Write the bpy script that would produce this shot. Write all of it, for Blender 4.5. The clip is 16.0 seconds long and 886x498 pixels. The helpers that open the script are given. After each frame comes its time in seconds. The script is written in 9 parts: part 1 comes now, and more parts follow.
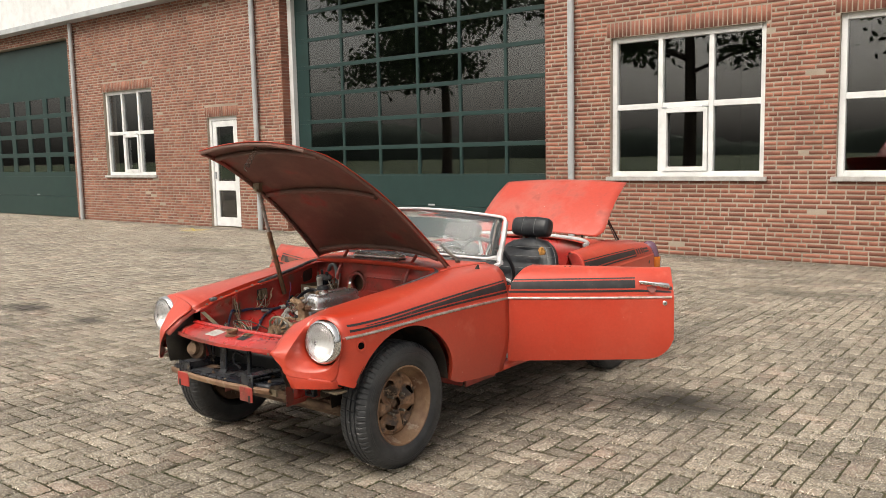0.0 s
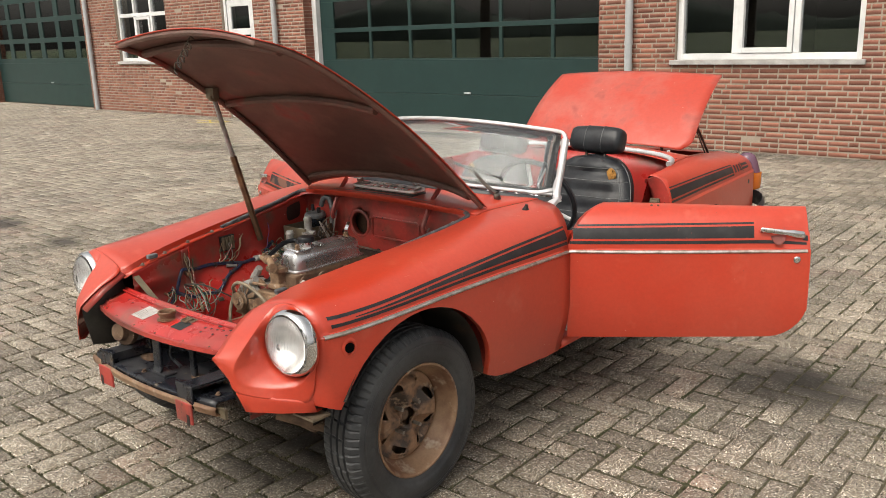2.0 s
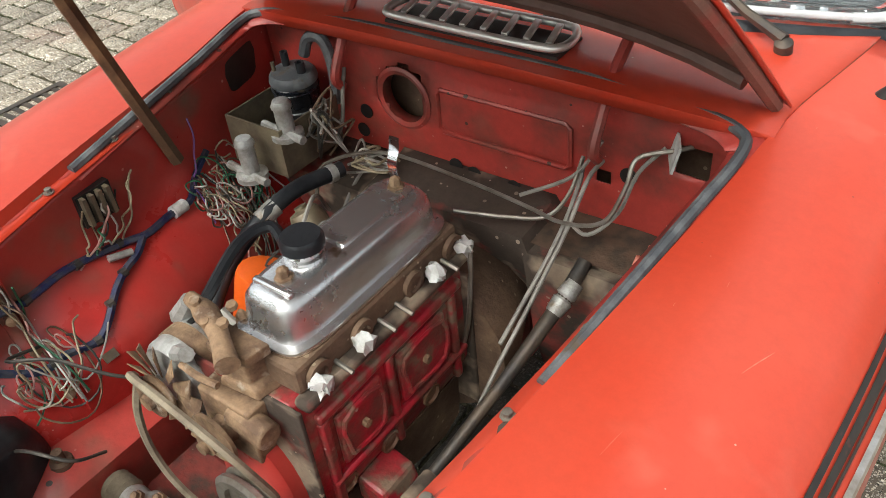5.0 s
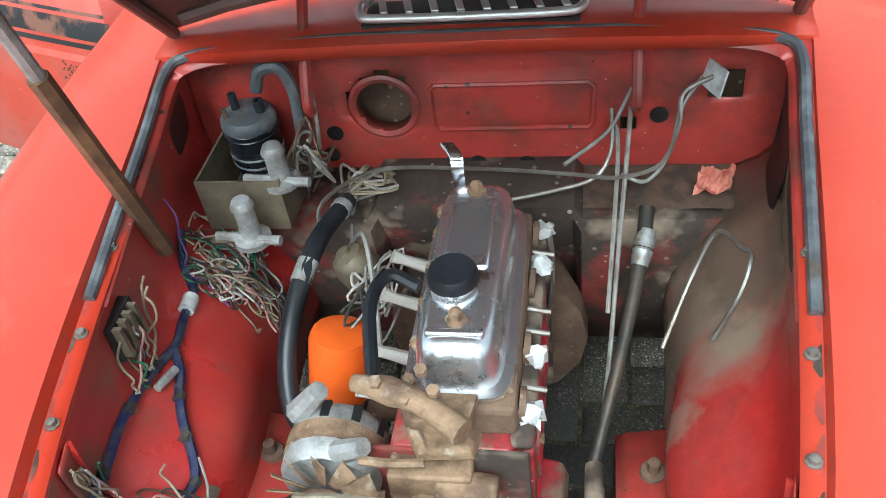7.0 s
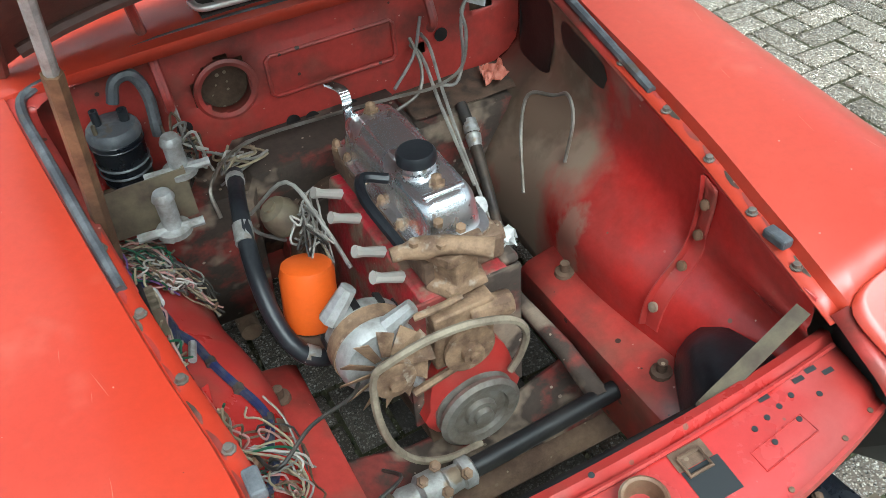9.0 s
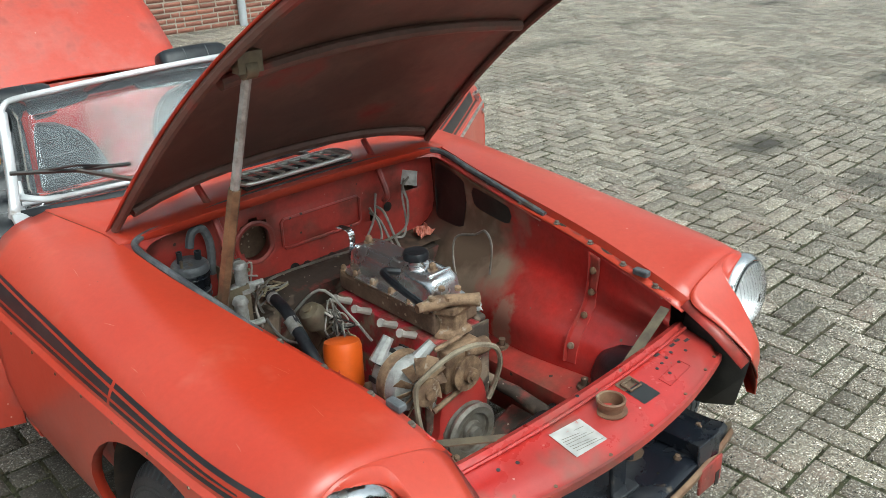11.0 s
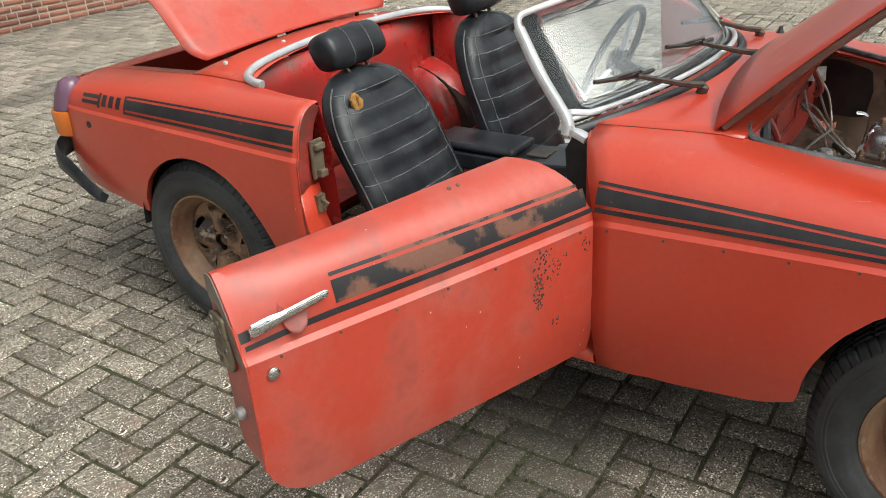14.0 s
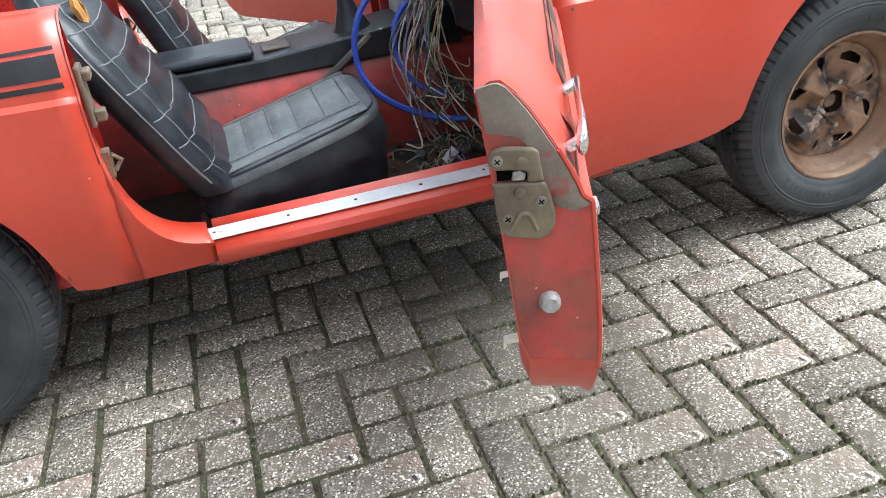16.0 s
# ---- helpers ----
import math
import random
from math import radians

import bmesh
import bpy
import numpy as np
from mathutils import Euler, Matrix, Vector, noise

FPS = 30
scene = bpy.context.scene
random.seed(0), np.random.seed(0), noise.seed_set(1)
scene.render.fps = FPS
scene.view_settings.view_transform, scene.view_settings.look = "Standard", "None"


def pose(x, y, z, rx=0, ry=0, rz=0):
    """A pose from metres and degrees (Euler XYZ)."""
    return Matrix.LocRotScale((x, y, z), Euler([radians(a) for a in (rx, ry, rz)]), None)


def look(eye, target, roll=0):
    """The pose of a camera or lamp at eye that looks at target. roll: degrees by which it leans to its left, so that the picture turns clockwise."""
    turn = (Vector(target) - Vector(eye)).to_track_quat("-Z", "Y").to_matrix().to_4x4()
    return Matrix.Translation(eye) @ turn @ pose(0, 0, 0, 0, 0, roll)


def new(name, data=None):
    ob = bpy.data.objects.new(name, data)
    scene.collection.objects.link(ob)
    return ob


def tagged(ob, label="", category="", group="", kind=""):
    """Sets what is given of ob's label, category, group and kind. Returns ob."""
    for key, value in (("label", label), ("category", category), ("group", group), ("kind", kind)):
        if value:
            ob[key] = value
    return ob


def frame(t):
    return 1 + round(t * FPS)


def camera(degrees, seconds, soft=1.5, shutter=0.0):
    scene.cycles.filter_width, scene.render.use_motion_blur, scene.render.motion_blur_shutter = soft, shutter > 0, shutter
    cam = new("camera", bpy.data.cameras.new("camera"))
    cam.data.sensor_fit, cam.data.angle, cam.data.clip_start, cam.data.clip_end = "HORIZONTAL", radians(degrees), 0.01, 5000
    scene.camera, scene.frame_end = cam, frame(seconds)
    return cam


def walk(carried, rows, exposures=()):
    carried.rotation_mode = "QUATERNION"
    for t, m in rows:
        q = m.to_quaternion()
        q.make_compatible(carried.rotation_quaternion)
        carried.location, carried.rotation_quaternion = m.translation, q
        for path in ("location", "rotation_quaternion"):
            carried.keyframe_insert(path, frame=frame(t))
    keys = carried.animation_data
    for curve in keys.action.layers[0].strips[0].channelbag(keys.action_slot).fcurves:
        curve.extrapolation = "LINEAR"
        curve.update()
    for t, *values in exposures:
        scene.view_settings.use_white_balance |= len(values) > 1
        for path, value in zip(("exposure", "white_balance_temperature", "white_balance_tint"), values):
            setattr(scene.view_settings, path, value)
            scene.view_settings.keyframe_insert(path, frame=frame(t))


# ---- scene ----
cam = camera(55.9, 16.0, soft=0.8)
METRES, EYE, TILT, LEAN, TURN = 8.982, 1.5, 0.0, 0.0, 37.6
PATH = [
    (0, (0.09, -0.024, 1.49), (-1.137, 1.538, 1.263), -1.2),
    (0.5, (-0.062, 0.237, 1.506), (-1.295, 1.783, 1.207), -1.6),
    (1, (-0.247, 0.522, 1.507), (-1.496, 2.043, 1.152), -2.0),
    (1.5, (-0.479, 0.802, 1.516), (-1.747, 2.292, 1.098), -2.1),
    (2, (-0.738, 1.067, 1.525), (-2.009, 2.527, 1.025), -1.9),
    (2.5, (-1.031, 1.311, 1.517), (-2.288, 2.745, 0.916), -1.7),
    (3, (-1.383, 1.551, 1.495), (-2.621, 2.949, 0.779), -1.5),
    (3.5, (-1.683, 1.827, 1.47), (-2.889, 3.175, 0.616), -1.3),
    (4, (-1.966, 2.088, 1.48), (-3.104, 3.375, 0.457), -2.0),
    (4.5, (-2.205, 2.288, 1.454), (-3.285, 3.527, 0.314), -3.5),
    (5, (-2.388, 2.445, 1.48), (-3.39, 3.645, 0.232), -6.4),
    (5.2, (-2.448, 2.479, 1.497), (-3.423, 3.673, 0.222), -8.1),
    (7.3, (-3.016, 2.261, 1.508), (-3.22, 3.719, 0.155), -7.9),
    (7.5, (-3.057, 2.234, 1.516), (-3.165, 3.689, 0.147), -7.5),
    (8, (-3.22, 2.193, 1.525), (-3.037, 3.601, 0.117), -7.1),
    (8.2, (-3.287, 2.174, 1.528), (-2.998, 3.554, 0.109), -6.9),
    (10.3, (-4.001, 1.762, 1.56), (-2.964, 3.165, 0.581), -2.7),
    (10.5, (-4.094, 1.713, 1.567), (-2.993, 3.106, 0.646), -2.4),
    (11, (-4.296, 1.632, 1.62), (-3.066, 2.982, 0.806), -1.8),
    (11.5, (-4.56, 1.652, 1.633), (-3.233, 2.938, 0.867), -1.7),
    (12, (-4.859, 1.766, 1.608), (-3.463, 2.975, 0.839), -1.5),
    (12.5, (-5.039, 1.972, 1.581), (-3.61, 3.126, 0.788), -1.1),
    (13, (-5.205, 2.249, 1.572), (-3.758, 3.361, 0.753), -1.3),
    (13.5, (-5.404, 2.602, 1.554), (-3.948, 3.68, 0.707), -1.9),
    (14, (-5.518, 3.009, 1.516), (-4.036, 4.02, 0.632), -3.4),
    (14.5, (-5.569, 3.407, 1.412), (-3.973, 4.215, 0.519), -3.9),
    (15, (-5.615, 3.742, 1.29), (-3.895, 4.205, 0.381), -4.8),
    (15.5, (-5.549, 4.074, 1.172), (-3.794, 4.104, 0.213), -6.6),
    (16, (-5.475, 4.363, 1.126), (-3.773, 3.961, 0.157), -7.6),
]
walk(cam, [(t, look(eye, target, roll)) for t, eye, target, roll in PATH],
     exposures=[(0, 0.53, 7150, 9), (3, 0.50, 7000, 8), (4.5, 0.70, 6800, 5), (5.2, 0.92, 6450, 2), (7.3, 1.24, 5450, -5), (8.2, 1.16, 5450, -5), (10.3, 0.56, 5950, -4),
                (12.5, 0.50, 5950, -3), (13.5, 0.46, 6450, 1), (14.3, 0.64, 6450, 2), (15.0, 0.95, 5950, -1), (15.4, 1.30, 5850, 1), (16, 1.53, 5700, 3)])


# ---- world and light: an overcast afternoon ----
world = bpy.data.worlds.new("overcast_sky")
scene.world = world
world.use_nodes = True
wn = world.node_tree.nodes
wl = world.node_tree.links
sky = wn.new("ShaderNodeTexSky")
sky.sky_type = "NISHITA"
sky.sun_disc = False
sky.sun_elevation, sky.sun_rotation = radians(52), radians(183)
sky.dust_density, sky.ozone_density, sky.air_density = 7.0, 1.0, 1.0
grey = wn.new("ShaderNodeHueSaturation")
grey.inputs["Saturation"].default_value = 0.22
wl.new(sky.outputs[0], grey.inputs["Color"])
wl.new(grey.outputs[0], wn["Background"].inputs["Color"])
wn["Background"].inputs["Strength"].default_value = 0.15
sun_data = bpy.data.lights.new("sun", "SUN")
sun_data.energy, sun_data.angle, sun_data.color = 0.5, radians(50), (1.0, 0.97, 0.92)
sun = new("sun", sun_data)
sun.matrix_world = look((-4, -14, 22), (-3, 4, 0))
scene.view_settings.exposure = 0.6


# ---- materials ----
def shader(name, color, rough=0.5, metal=0.0, color2=None, scale=6.0, mix=(0.4, 0.65), detail=6.0, grain=0.0, grain_scale=120.0,
           bump=0.0, bump_scale=150.0, spot=None, spot_scale=30.0, spot_mix=(0.62, 0.7), coat=0.0, rough2=None, rand=0.0, speck=None, stains=()):
    """A surface with two colours mixed by a slow noise, grain by a fast one, and stains with their own shape."""
    m = bpy.data.materials.new(name)
    m.use_nodes = True
    n, l = m.node_tree.nodes, m.node_tree.links
    b = n["Principled BSDF"]
    b.inputs["Metallic"].default_value, b.inputs["Roughness"].default_value = metal, rough
    b.inputs["Coat Weight"].default_value = coat
    b.inputs["Coat Roughness"].default_value = 0.25
    place = n.new("ShaderNodeTexCoord").outputs["Object"]

    def noise_of(s, d=detail, r=0.6):
        t = n.new("ShaderNodeTexNoise")
        t.inputs["Scale"].default_value, t.inputs["Detail"].default_value, t.inputs["Roughness"].default_value = s, d, r
        l.new(place, t.inputs["Vector"])
        return t.outputs["Fac"]

    def ramp(fac, lo, hi):
        r = n.new("ShaderNodeMapRange")
        r.inputs["From Min"].default_value, r.inputs["From Max"].default_value = lo, hi
        l.new(fac, r.inputs["Value"])
        return r.outputs["Result"]

    def blend(fac, a, c, kind="MIX"):
        x = n.new("ShaderNodeMix")
        x.data_type, x.blend_type = "RGBA", kind
        for socket, v in ((x.inputs["Factor"], fac), (x.inputs["A"], a), (x.inputs["B"], c)):
            if isinstance(v, (int, float)):
                socket.default_value = v
            elif isinstance(v, tuple):
                socket.default_value = (*v, 1)
            else:
                l.new(v, socket)
        return x.outputs["Result"]

    out = color
    if color2:
        f = ramp(noise_of(scale), *mix)
        out = blend(f, color, color2)
        if rough2 is not None:
            r = n.new("ShaderNodeMapRange")
            r.inputs["To Min"].default_value, r.inputs["To Max"].default_value = rough, rough2
            l.new(f, r.inputs["Value"])
            l.new(r.outputs["Result"], b.inputs["Roughness"])
    if spot:
        out = blend(ramp(noise_of(spot_scale, 3.0), *spot_mix), out, spot)
    if grain:
        g = n.new("ShaderNodeMapRange")
        g.inputs["To Min"].default_value, g.inputs["To Max"].default_value = 1 - grain, 1 + grain
        l.new(noise_of(grain_scale, 4.0, 0.75), g.inputs["Value"])
        cc = n.new("ShaderNodeCombineColor")
        for k in range(3):
            l.new(g.outputs["Result"], cc.inputs[k])
        out = blend(1.0, out, cc.outputs[0], "MULTIPLY")
    for spk in speck or ():
        vor = n.new("ShaderNodeTexVoronoi")
        vor.inputs["Scale"].default_value = spk[1]
        l.new(place, vor.inputs["Vector"])
        sep = n.new("ShaderNodeSeparateColor")
        l.new(vor.outputs["Color"], sep.inputs[0])
        size = n.new("ShaderNodeMath")
        size.operation = "MULTIPLY"
        l.new(sep.outputs[0], size.inputs[0])
        size.inputs[1].default_value = spk[2]
        less = n.new("ShaderNodeMath")
        less.operation = "LESS_THAN"
        l.new(vor.outputs["Distance"], less.inputs[0])
        l.new(size.outputs[0], less.inputs[1])
        pick = n.new("ShaderNodeMath")
        pick.operation = "MULTIPLY"
        l.new(less.outputs[0], pick.inputs[0])
        l.new(ramp(sep.outputs[1], 0.25, 0.75), pick.inputs[1])
        out = blend(pick.outputs[0], out, spk[0])
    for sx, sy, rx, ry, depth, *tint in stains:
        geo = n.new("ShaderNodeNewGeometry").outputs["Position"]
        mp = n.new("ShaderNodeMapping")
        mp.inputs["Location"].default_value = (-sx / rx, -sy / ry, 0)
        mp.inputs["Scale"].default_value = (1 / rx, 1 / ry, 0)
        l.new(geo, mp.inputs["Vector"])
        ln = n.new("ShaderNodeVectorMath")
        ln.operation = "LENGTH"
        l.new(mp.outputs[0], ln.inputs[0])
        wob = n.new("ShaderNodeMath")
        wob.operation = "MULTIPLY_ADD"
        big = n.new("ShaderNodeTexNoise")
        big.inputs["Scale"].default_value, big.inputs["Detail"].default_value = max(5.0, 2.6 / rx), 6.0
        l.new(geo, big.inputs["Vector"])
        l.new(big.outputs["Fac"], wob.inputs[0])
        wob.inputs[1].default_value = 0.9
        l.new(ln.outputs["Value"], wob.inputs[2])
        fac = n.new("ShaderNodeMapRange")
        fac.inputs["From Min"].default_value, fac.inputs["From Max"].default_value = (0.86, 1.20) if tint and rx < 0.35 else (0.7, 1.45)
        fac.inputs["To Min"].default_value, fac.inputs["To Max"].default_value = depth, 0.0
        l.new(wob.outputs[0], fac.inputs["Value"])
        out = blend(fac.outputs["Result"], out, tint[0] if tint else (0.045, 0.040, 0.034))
    if rand:
        info = n.new("ShaderNodeObjectInfo").outputs["Random"]
        isl = n.new("ShaderNodeNewGeometry").outputs["Random Per Island"]
        add = n.new("ShaderNodeMath")
        add.operation = "ADD"
        l.new(info, add.inputs[0])
        l.new(isl, add.inputs[1])
        fr = n.new("ShaderNodeMath")
        fr.operation = "FRACT"
        l.new(add.outputs[0], fr.inputs[0])
        g = n.new("ShaderNodeMapRange")
        g.inputs["To Min"].default_value, g.inputs["To Max"].default_value = 1 - rand, 1 + rand
        l.new(fr.outputs[0], g.inputs["Value"])
        cc = n.new("ShaderNodeCombineColor")
        for k in range(3):
            l.new(g.outputs["Result"], cc.inputs[k])
        out = blend(1.0, out, cc.outputs[0], "MULTIPLY")
    if isinstance(out, tuple):
        b.inputs["Base Color"].default_value = (*out, 1)
    else:
        l.new(out, b.inputs["Base Color"])
    if bump:
        bp = n.new("ShaderNodeBump")
        bp.inputs["Strength"].default_value, bp.inputs["Distance"].default_value = bump, 0.004
        l.new(noise_of(bump_scale, 5.0), bp.inputs["Height"])
        l.new(bp.outputs["Normal"], b.inputs["Normal"])
    return m


def glass(name, tint, rough=0.0):
    m = bpy.data.materials.new(name)
    m.use_nodes = True
    b = m.node_tree.nodes["Principled BSDF"]
    b.inputs["Base Color"].default_value = (*tint, 1)
    b.inputs["Transmission Weight"].default_value, b.inputs["Roughness"].default_value, b.inputs["IOR"].default_value = 1.0, rough, 1.45
    return m


RED = shader("faded_red_paint", (0.52, 0.042, 0.018), 0.32, color2=(0.55, 0.064, 0.033), scale=2.2, mix=(0.38, 0.66), rough2=0.46,
             grain=0.14, grain_scale=60, bump=0.05, bump_scale=22, spot=(0.58, 0.10, 0.06), spot_scale=7, spot_mix=(0.62, 0.80), coat=0.55,
             speck=(((0.70, 0.42, 0.34), 26, 0.05), ((0.10, 0.035, 0.025), 33, 0.05)))
RED_MATT = shader("chalky_red_paint", (0.46, 0.051, 0.029), 0.42, color2=(0.46, 0.105, 0.080), scale=4, mix=(0.44, 0.66), grain=0.16, grain_scale=45,
                  bump=0.06, bump_scale=40, spot=(0.31, 0.052, 0.038), spot_scale=8, spot_mix=(0.56, 0.76), coat=0.1, speck=(((0.68, 0.46, 0.40), 24, 0.06), ((0.12, 0.05, 0.04), 30, 0.06)))
RED_BAY = shader("dirty_red_bay_paint", (0.49, 0.030, 0.026), 0.24, color2=(0.34, 0.045, 0.036), scale=5, mix=(0.40, 0.62), grain=0.3, grain_scale=40, coat=0.4, rough2=0.45,
                 spot=(0.17, 0.095, 0.070), spot_scale=6, spot_mix=(0.56, 0.74), bump=0.10, bump_scale=20, speck=(((0.62, 0.36, 0.30), 30, 0.09), ((0.20, 0.09, 0.06), 24, 0.12)))
MUD = (0.29, 0.225, 0.165)
RED_MUDDY = shader("mud_splashed_red_bay_paint", (0.48, 0.028, 0.024), 0.24, color2=(0.35, 0.040, 0.034), scale=6, mix=(0.42, 0.62), grain=0.3, grain_scale=45, coat=0.2,
                   bump=0.15, bump_scale=20, speck=(((0.62, 0.36, 0.30), 30, 0.09), ((0.20, 0.09, 0.06), 24, 0.12)),
                   stains=[(-3.145 + 0.37, 3.24, 0.30, 0.30, 0.95, MUD), (-3.145 + 0.42, 3.25, 0.10, 0.22, 0.7, (0.14, 0.095, 0.065)), (-3.145 + 0.38, 3.42, 0.3, 0.16, 0.85, (0.07, 0.05, 0.035)), (-3.145 + 0.30, 3.0, 0.05, 0.06, 0.6, MUD)])
RED_OLD = shader("old_dull_red_paint", (0.43, 0.050, 0.040), 0.4, color2=(0.20, 0.045, 0.036), scale=6, mix=(0.46, 0.62), grain=0.36, grain_scale=30, coat=0.15,
                 spot=(0.15, 0.085, 0.060), spot_scale=7, spot_mix=(0.52, 0.78), bump=0.25, bump_scale=30, speck=(((0.55, 0.34, 0.28), 46, 0.10), ((0.06, 0.03, 0.024), 30, 0.16)))
EARTHY = shader("earth_covered_steel", (0.060, 0.043, 0.033), 0.85, color2=(0.25, 0.045, 0.036), scale=6, mix=(0.50, 0.60), grain=0.5, grain_scale=30, bump=0.7, bump_scale=30,
                spot=(0.27, 0.205, 0.15), spot_scale=9, spot_mix=(0.52, 0.62), speck=(((0.36, 0.29, 0.22), 50, 0.22),))
TRAYBLACK = shader("glossy_blue_black_paint", (0.012, 0.014, 0.020), 0.25, color2=(0.055, 0.056, 0.060), scale=9, mix=(0.5, 0.68), grain=0.35, bump=0.12, bump_scale=30, rough2=0.6,
                   spot=(0.18, 0.14, 0.10), spot_scale=14, spot_mix=(0.64, 0.74))
SEAM = shader("pale_seam_thread", (0.17, 0.175, 0.18), 0.7, color2=(0.06, 0.06, 0.06), scale=30)
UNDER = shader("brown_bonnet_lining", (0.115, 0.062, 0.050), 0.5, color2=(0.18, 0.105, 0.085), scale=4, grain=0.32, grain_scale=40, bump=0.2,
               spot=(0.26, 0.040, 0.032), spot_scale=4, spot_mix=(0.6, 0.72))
BLACK = shader("black_stripe_film", (0.016, 0.015, 0.017), 0.45, color2=(0.03, 0.028, 0.03), scale=12, grain=0.2, spot=(0.16, 0.05, 0.04), spot_scale=26,
               spot_mix=(0.68, 0.74))
BLACK_WORN = shader("worn_black_stripe_film", (0.016, 0.015, 0.017), 0.5, color2=(0.17, 0.075, 0.05), scale=7, mix=(0.5, 0.56), grain=0.25)
BLACKPAINT = shader("dusty_black_paint", (0.009, 0.009, 0.010), 0.45, color2=(0.035, 0.032, 0.028), scale=8, grain=0.3, bump=0.1)
RUBBER = shader("worn_tyre_rubber", (0.020, 0.022, 0.026), 0.45, color2=(0.060, 0.062, 0.064), scale=6, mix=(0.38, 0.66), grain=0.35, grain_scale=60, bump=0.25, bump_scale=70, rough2=0.7)
SEAL = shader("grey_rubber_seal", (0.075, 0.080, 0.088), 0.45, color2=(0.20, 0.21, 0.22), scale=18, mix=(0.45, 0.7), grain=0.25, bump=0.2, spot=(0.10, 0.08, 0.06), spot_scale=22)
RUST = shader("rusty_bronze_wheel_paint", (0.26, 0.158, 0.094), 0.55, color2=(0.16, 0.078, 0.045), scale=9, mix=(0.42, 0.62), grain=0.32, grain_scale=70,
              bump=0.25, spot=(0.36, 0.28, 0.21), spot_scale=16, spot_mix=(0.58, 0.7), metal=0.05)
STAY_RUST = shader("dark_rusty_stay", (0.13, 0.075, 0.045), 0.5, 0.2, color2=(0.33, 0.19, 0.10), scale=9, mix=(0.45, 0.66), grain=0.3, bump=0.2)
BELT = shader("dusty_old_belt", (0.30, 0.25, 0.18), 0.8, color2=(0.18, 0.14, 0.10), scale=20, grain=0.3, bump=0.3)
DISC_RUST = shader("dark_rusty_wheel_centre", (0.27, 0.155, 0.092), 0.55, color2=(0.050, 0.034, 0.027), scale=15, mix=(0.46, 0.60), grain=0.35, bump=0.3, spot=(0.33, 0.24, 0.17), spot_scale=22, spot_mix=(0.62, 0.7))
SCRATCH = shader("bare_scratch_in_paint", (0.62, 0.24, 0.17), 0.6, color2=(0.52, 0.13, 0.08), scale=60)
VENT_PAINT = shader("bright_plated_grille", (0.90, 0.90, 0.88), 0.32, 0.7, color2=(0.80, 0.79, 0.76), scale=12, grain=0.12, spot=(0.45, 0.40, 0.34), spot_scale=24, spot_mix=(0.70, 0.76))
# arch shade is put into this colour; the lit metal is rust-brown
HOUSING = shader("muddy_housing_darkened_as_shade", (0.020, 0.015, 0.012), 0.85, color2=(0.075, 0.040, 0.026), scale=6, mix=(0.5, 0.7), grain=0.4, bump=0.4)
# black stands in for the shade under the sills
PAN_BLACK = shader("floor_pan_shade_black", (0.018, 0.016, 0.014), 0.9, color2=(0.035, 0.028, 0.022), scale=10, grain=0.4, bump=0.4)
MOSS = shader("moss_and_grit", (0.048, 0.050, 0.022), 0.95, color2=(0.085, 0.072, 0.045), scale=1.6, mix=(0.4, 0.6), grain=0.5, grain_scale=150, rand=0.45)
RUST_DARK = shader("dark_rust", (0.10, 0.058, 0.038), 0.8, color2=(0.19, 0.12, 0.075), scale=14, grain=0.4, bump=0.4, speck=(((0.34, 0.26, 0.18), 60, 0.25),))
TAN_RUST = shader("tan_rusty_casting", (0.29, 0.185, 0.110), 0.75, color2=(0.13, 0.075, 0.045), scale=24, mix=(0.42, 0.62), grain=0.42, grain_scale=90, bump=0.7, bump_scale=70,
                  spot=(0.40, 0.33, 0.26), spot_scale=30, spot_mix=(0.60, 0.72))
ALU = shader("dirty_cast_aluminium", (0.46, 0.46, 0.45), 0.5, 0.45, color2=(0.26, 0.245, 0.22), scale=26, mix=(0.42, 0.66), grain=0.3, bump=0.35, spot=(0.24, 0.18, 0.12), spot_scale=18)
CHROME = shader("chrome_plating", (0.75, 0.76, 0.78), 0.14, 1.0, color2=(0.50, 0.47, 0.43), scale=18, mix=(0.48, 0.7), rough2=0.35)
TRIM = shader("dull_waist_trim", (0.68, 0.66, 0.63), 0.28, 0.9, color2=(0.42, 0.37, 0.32), scale=22, mix=(0.4, 0.65), rough2=0.5, grain=0.2)
YELLOW = shader("yellow_spray_paint", (0.62, 0.45, 0.03), 0.7, color2=(0.4, 0.3, 0.05), scale=20)
CHROME_DULL = shader("dull_chrome_rocker_cover", (0.78, 0.78, 0.80), 0.24, 0.92, color2=(0.54, 0.53, 0.52), scale=9, mix=(0.50, 0.72), rough2=0.42, grain=0.14, spot=(0.36, 0.28, 0.21), spot_scale=26, spot_mix=(0.66, 0.74))
SATIN = shader("satin_anodised_aluminium", (0.76, 0.77, 0.78), 0.4, 0.35, color2=(0.60, 0.60, 0.60), scale=8, grain=0.14, spot=(0.42, 0.38, 0.34), spot_scale=30, spot_mix=(0.66, 0.74))
SILVERPAINT = shader("silver_painted_metal", (0.60, 0.61, 0.63), 0.40, 0.35, color2=(0.46, 0.46, 0.47), scale=9, grain=0.14, spot=(0.34, 0.31, 0.28), spot_scale=20, spot_mix=(0.66, 0.76))
VINYL = shader("black_vinyl", (0.011, 0.012, 0.015), 0.33, color2=(0.032, 0.035, 0.040), scale=9, grain=0.25, bump=0.15, bump_scale=90)
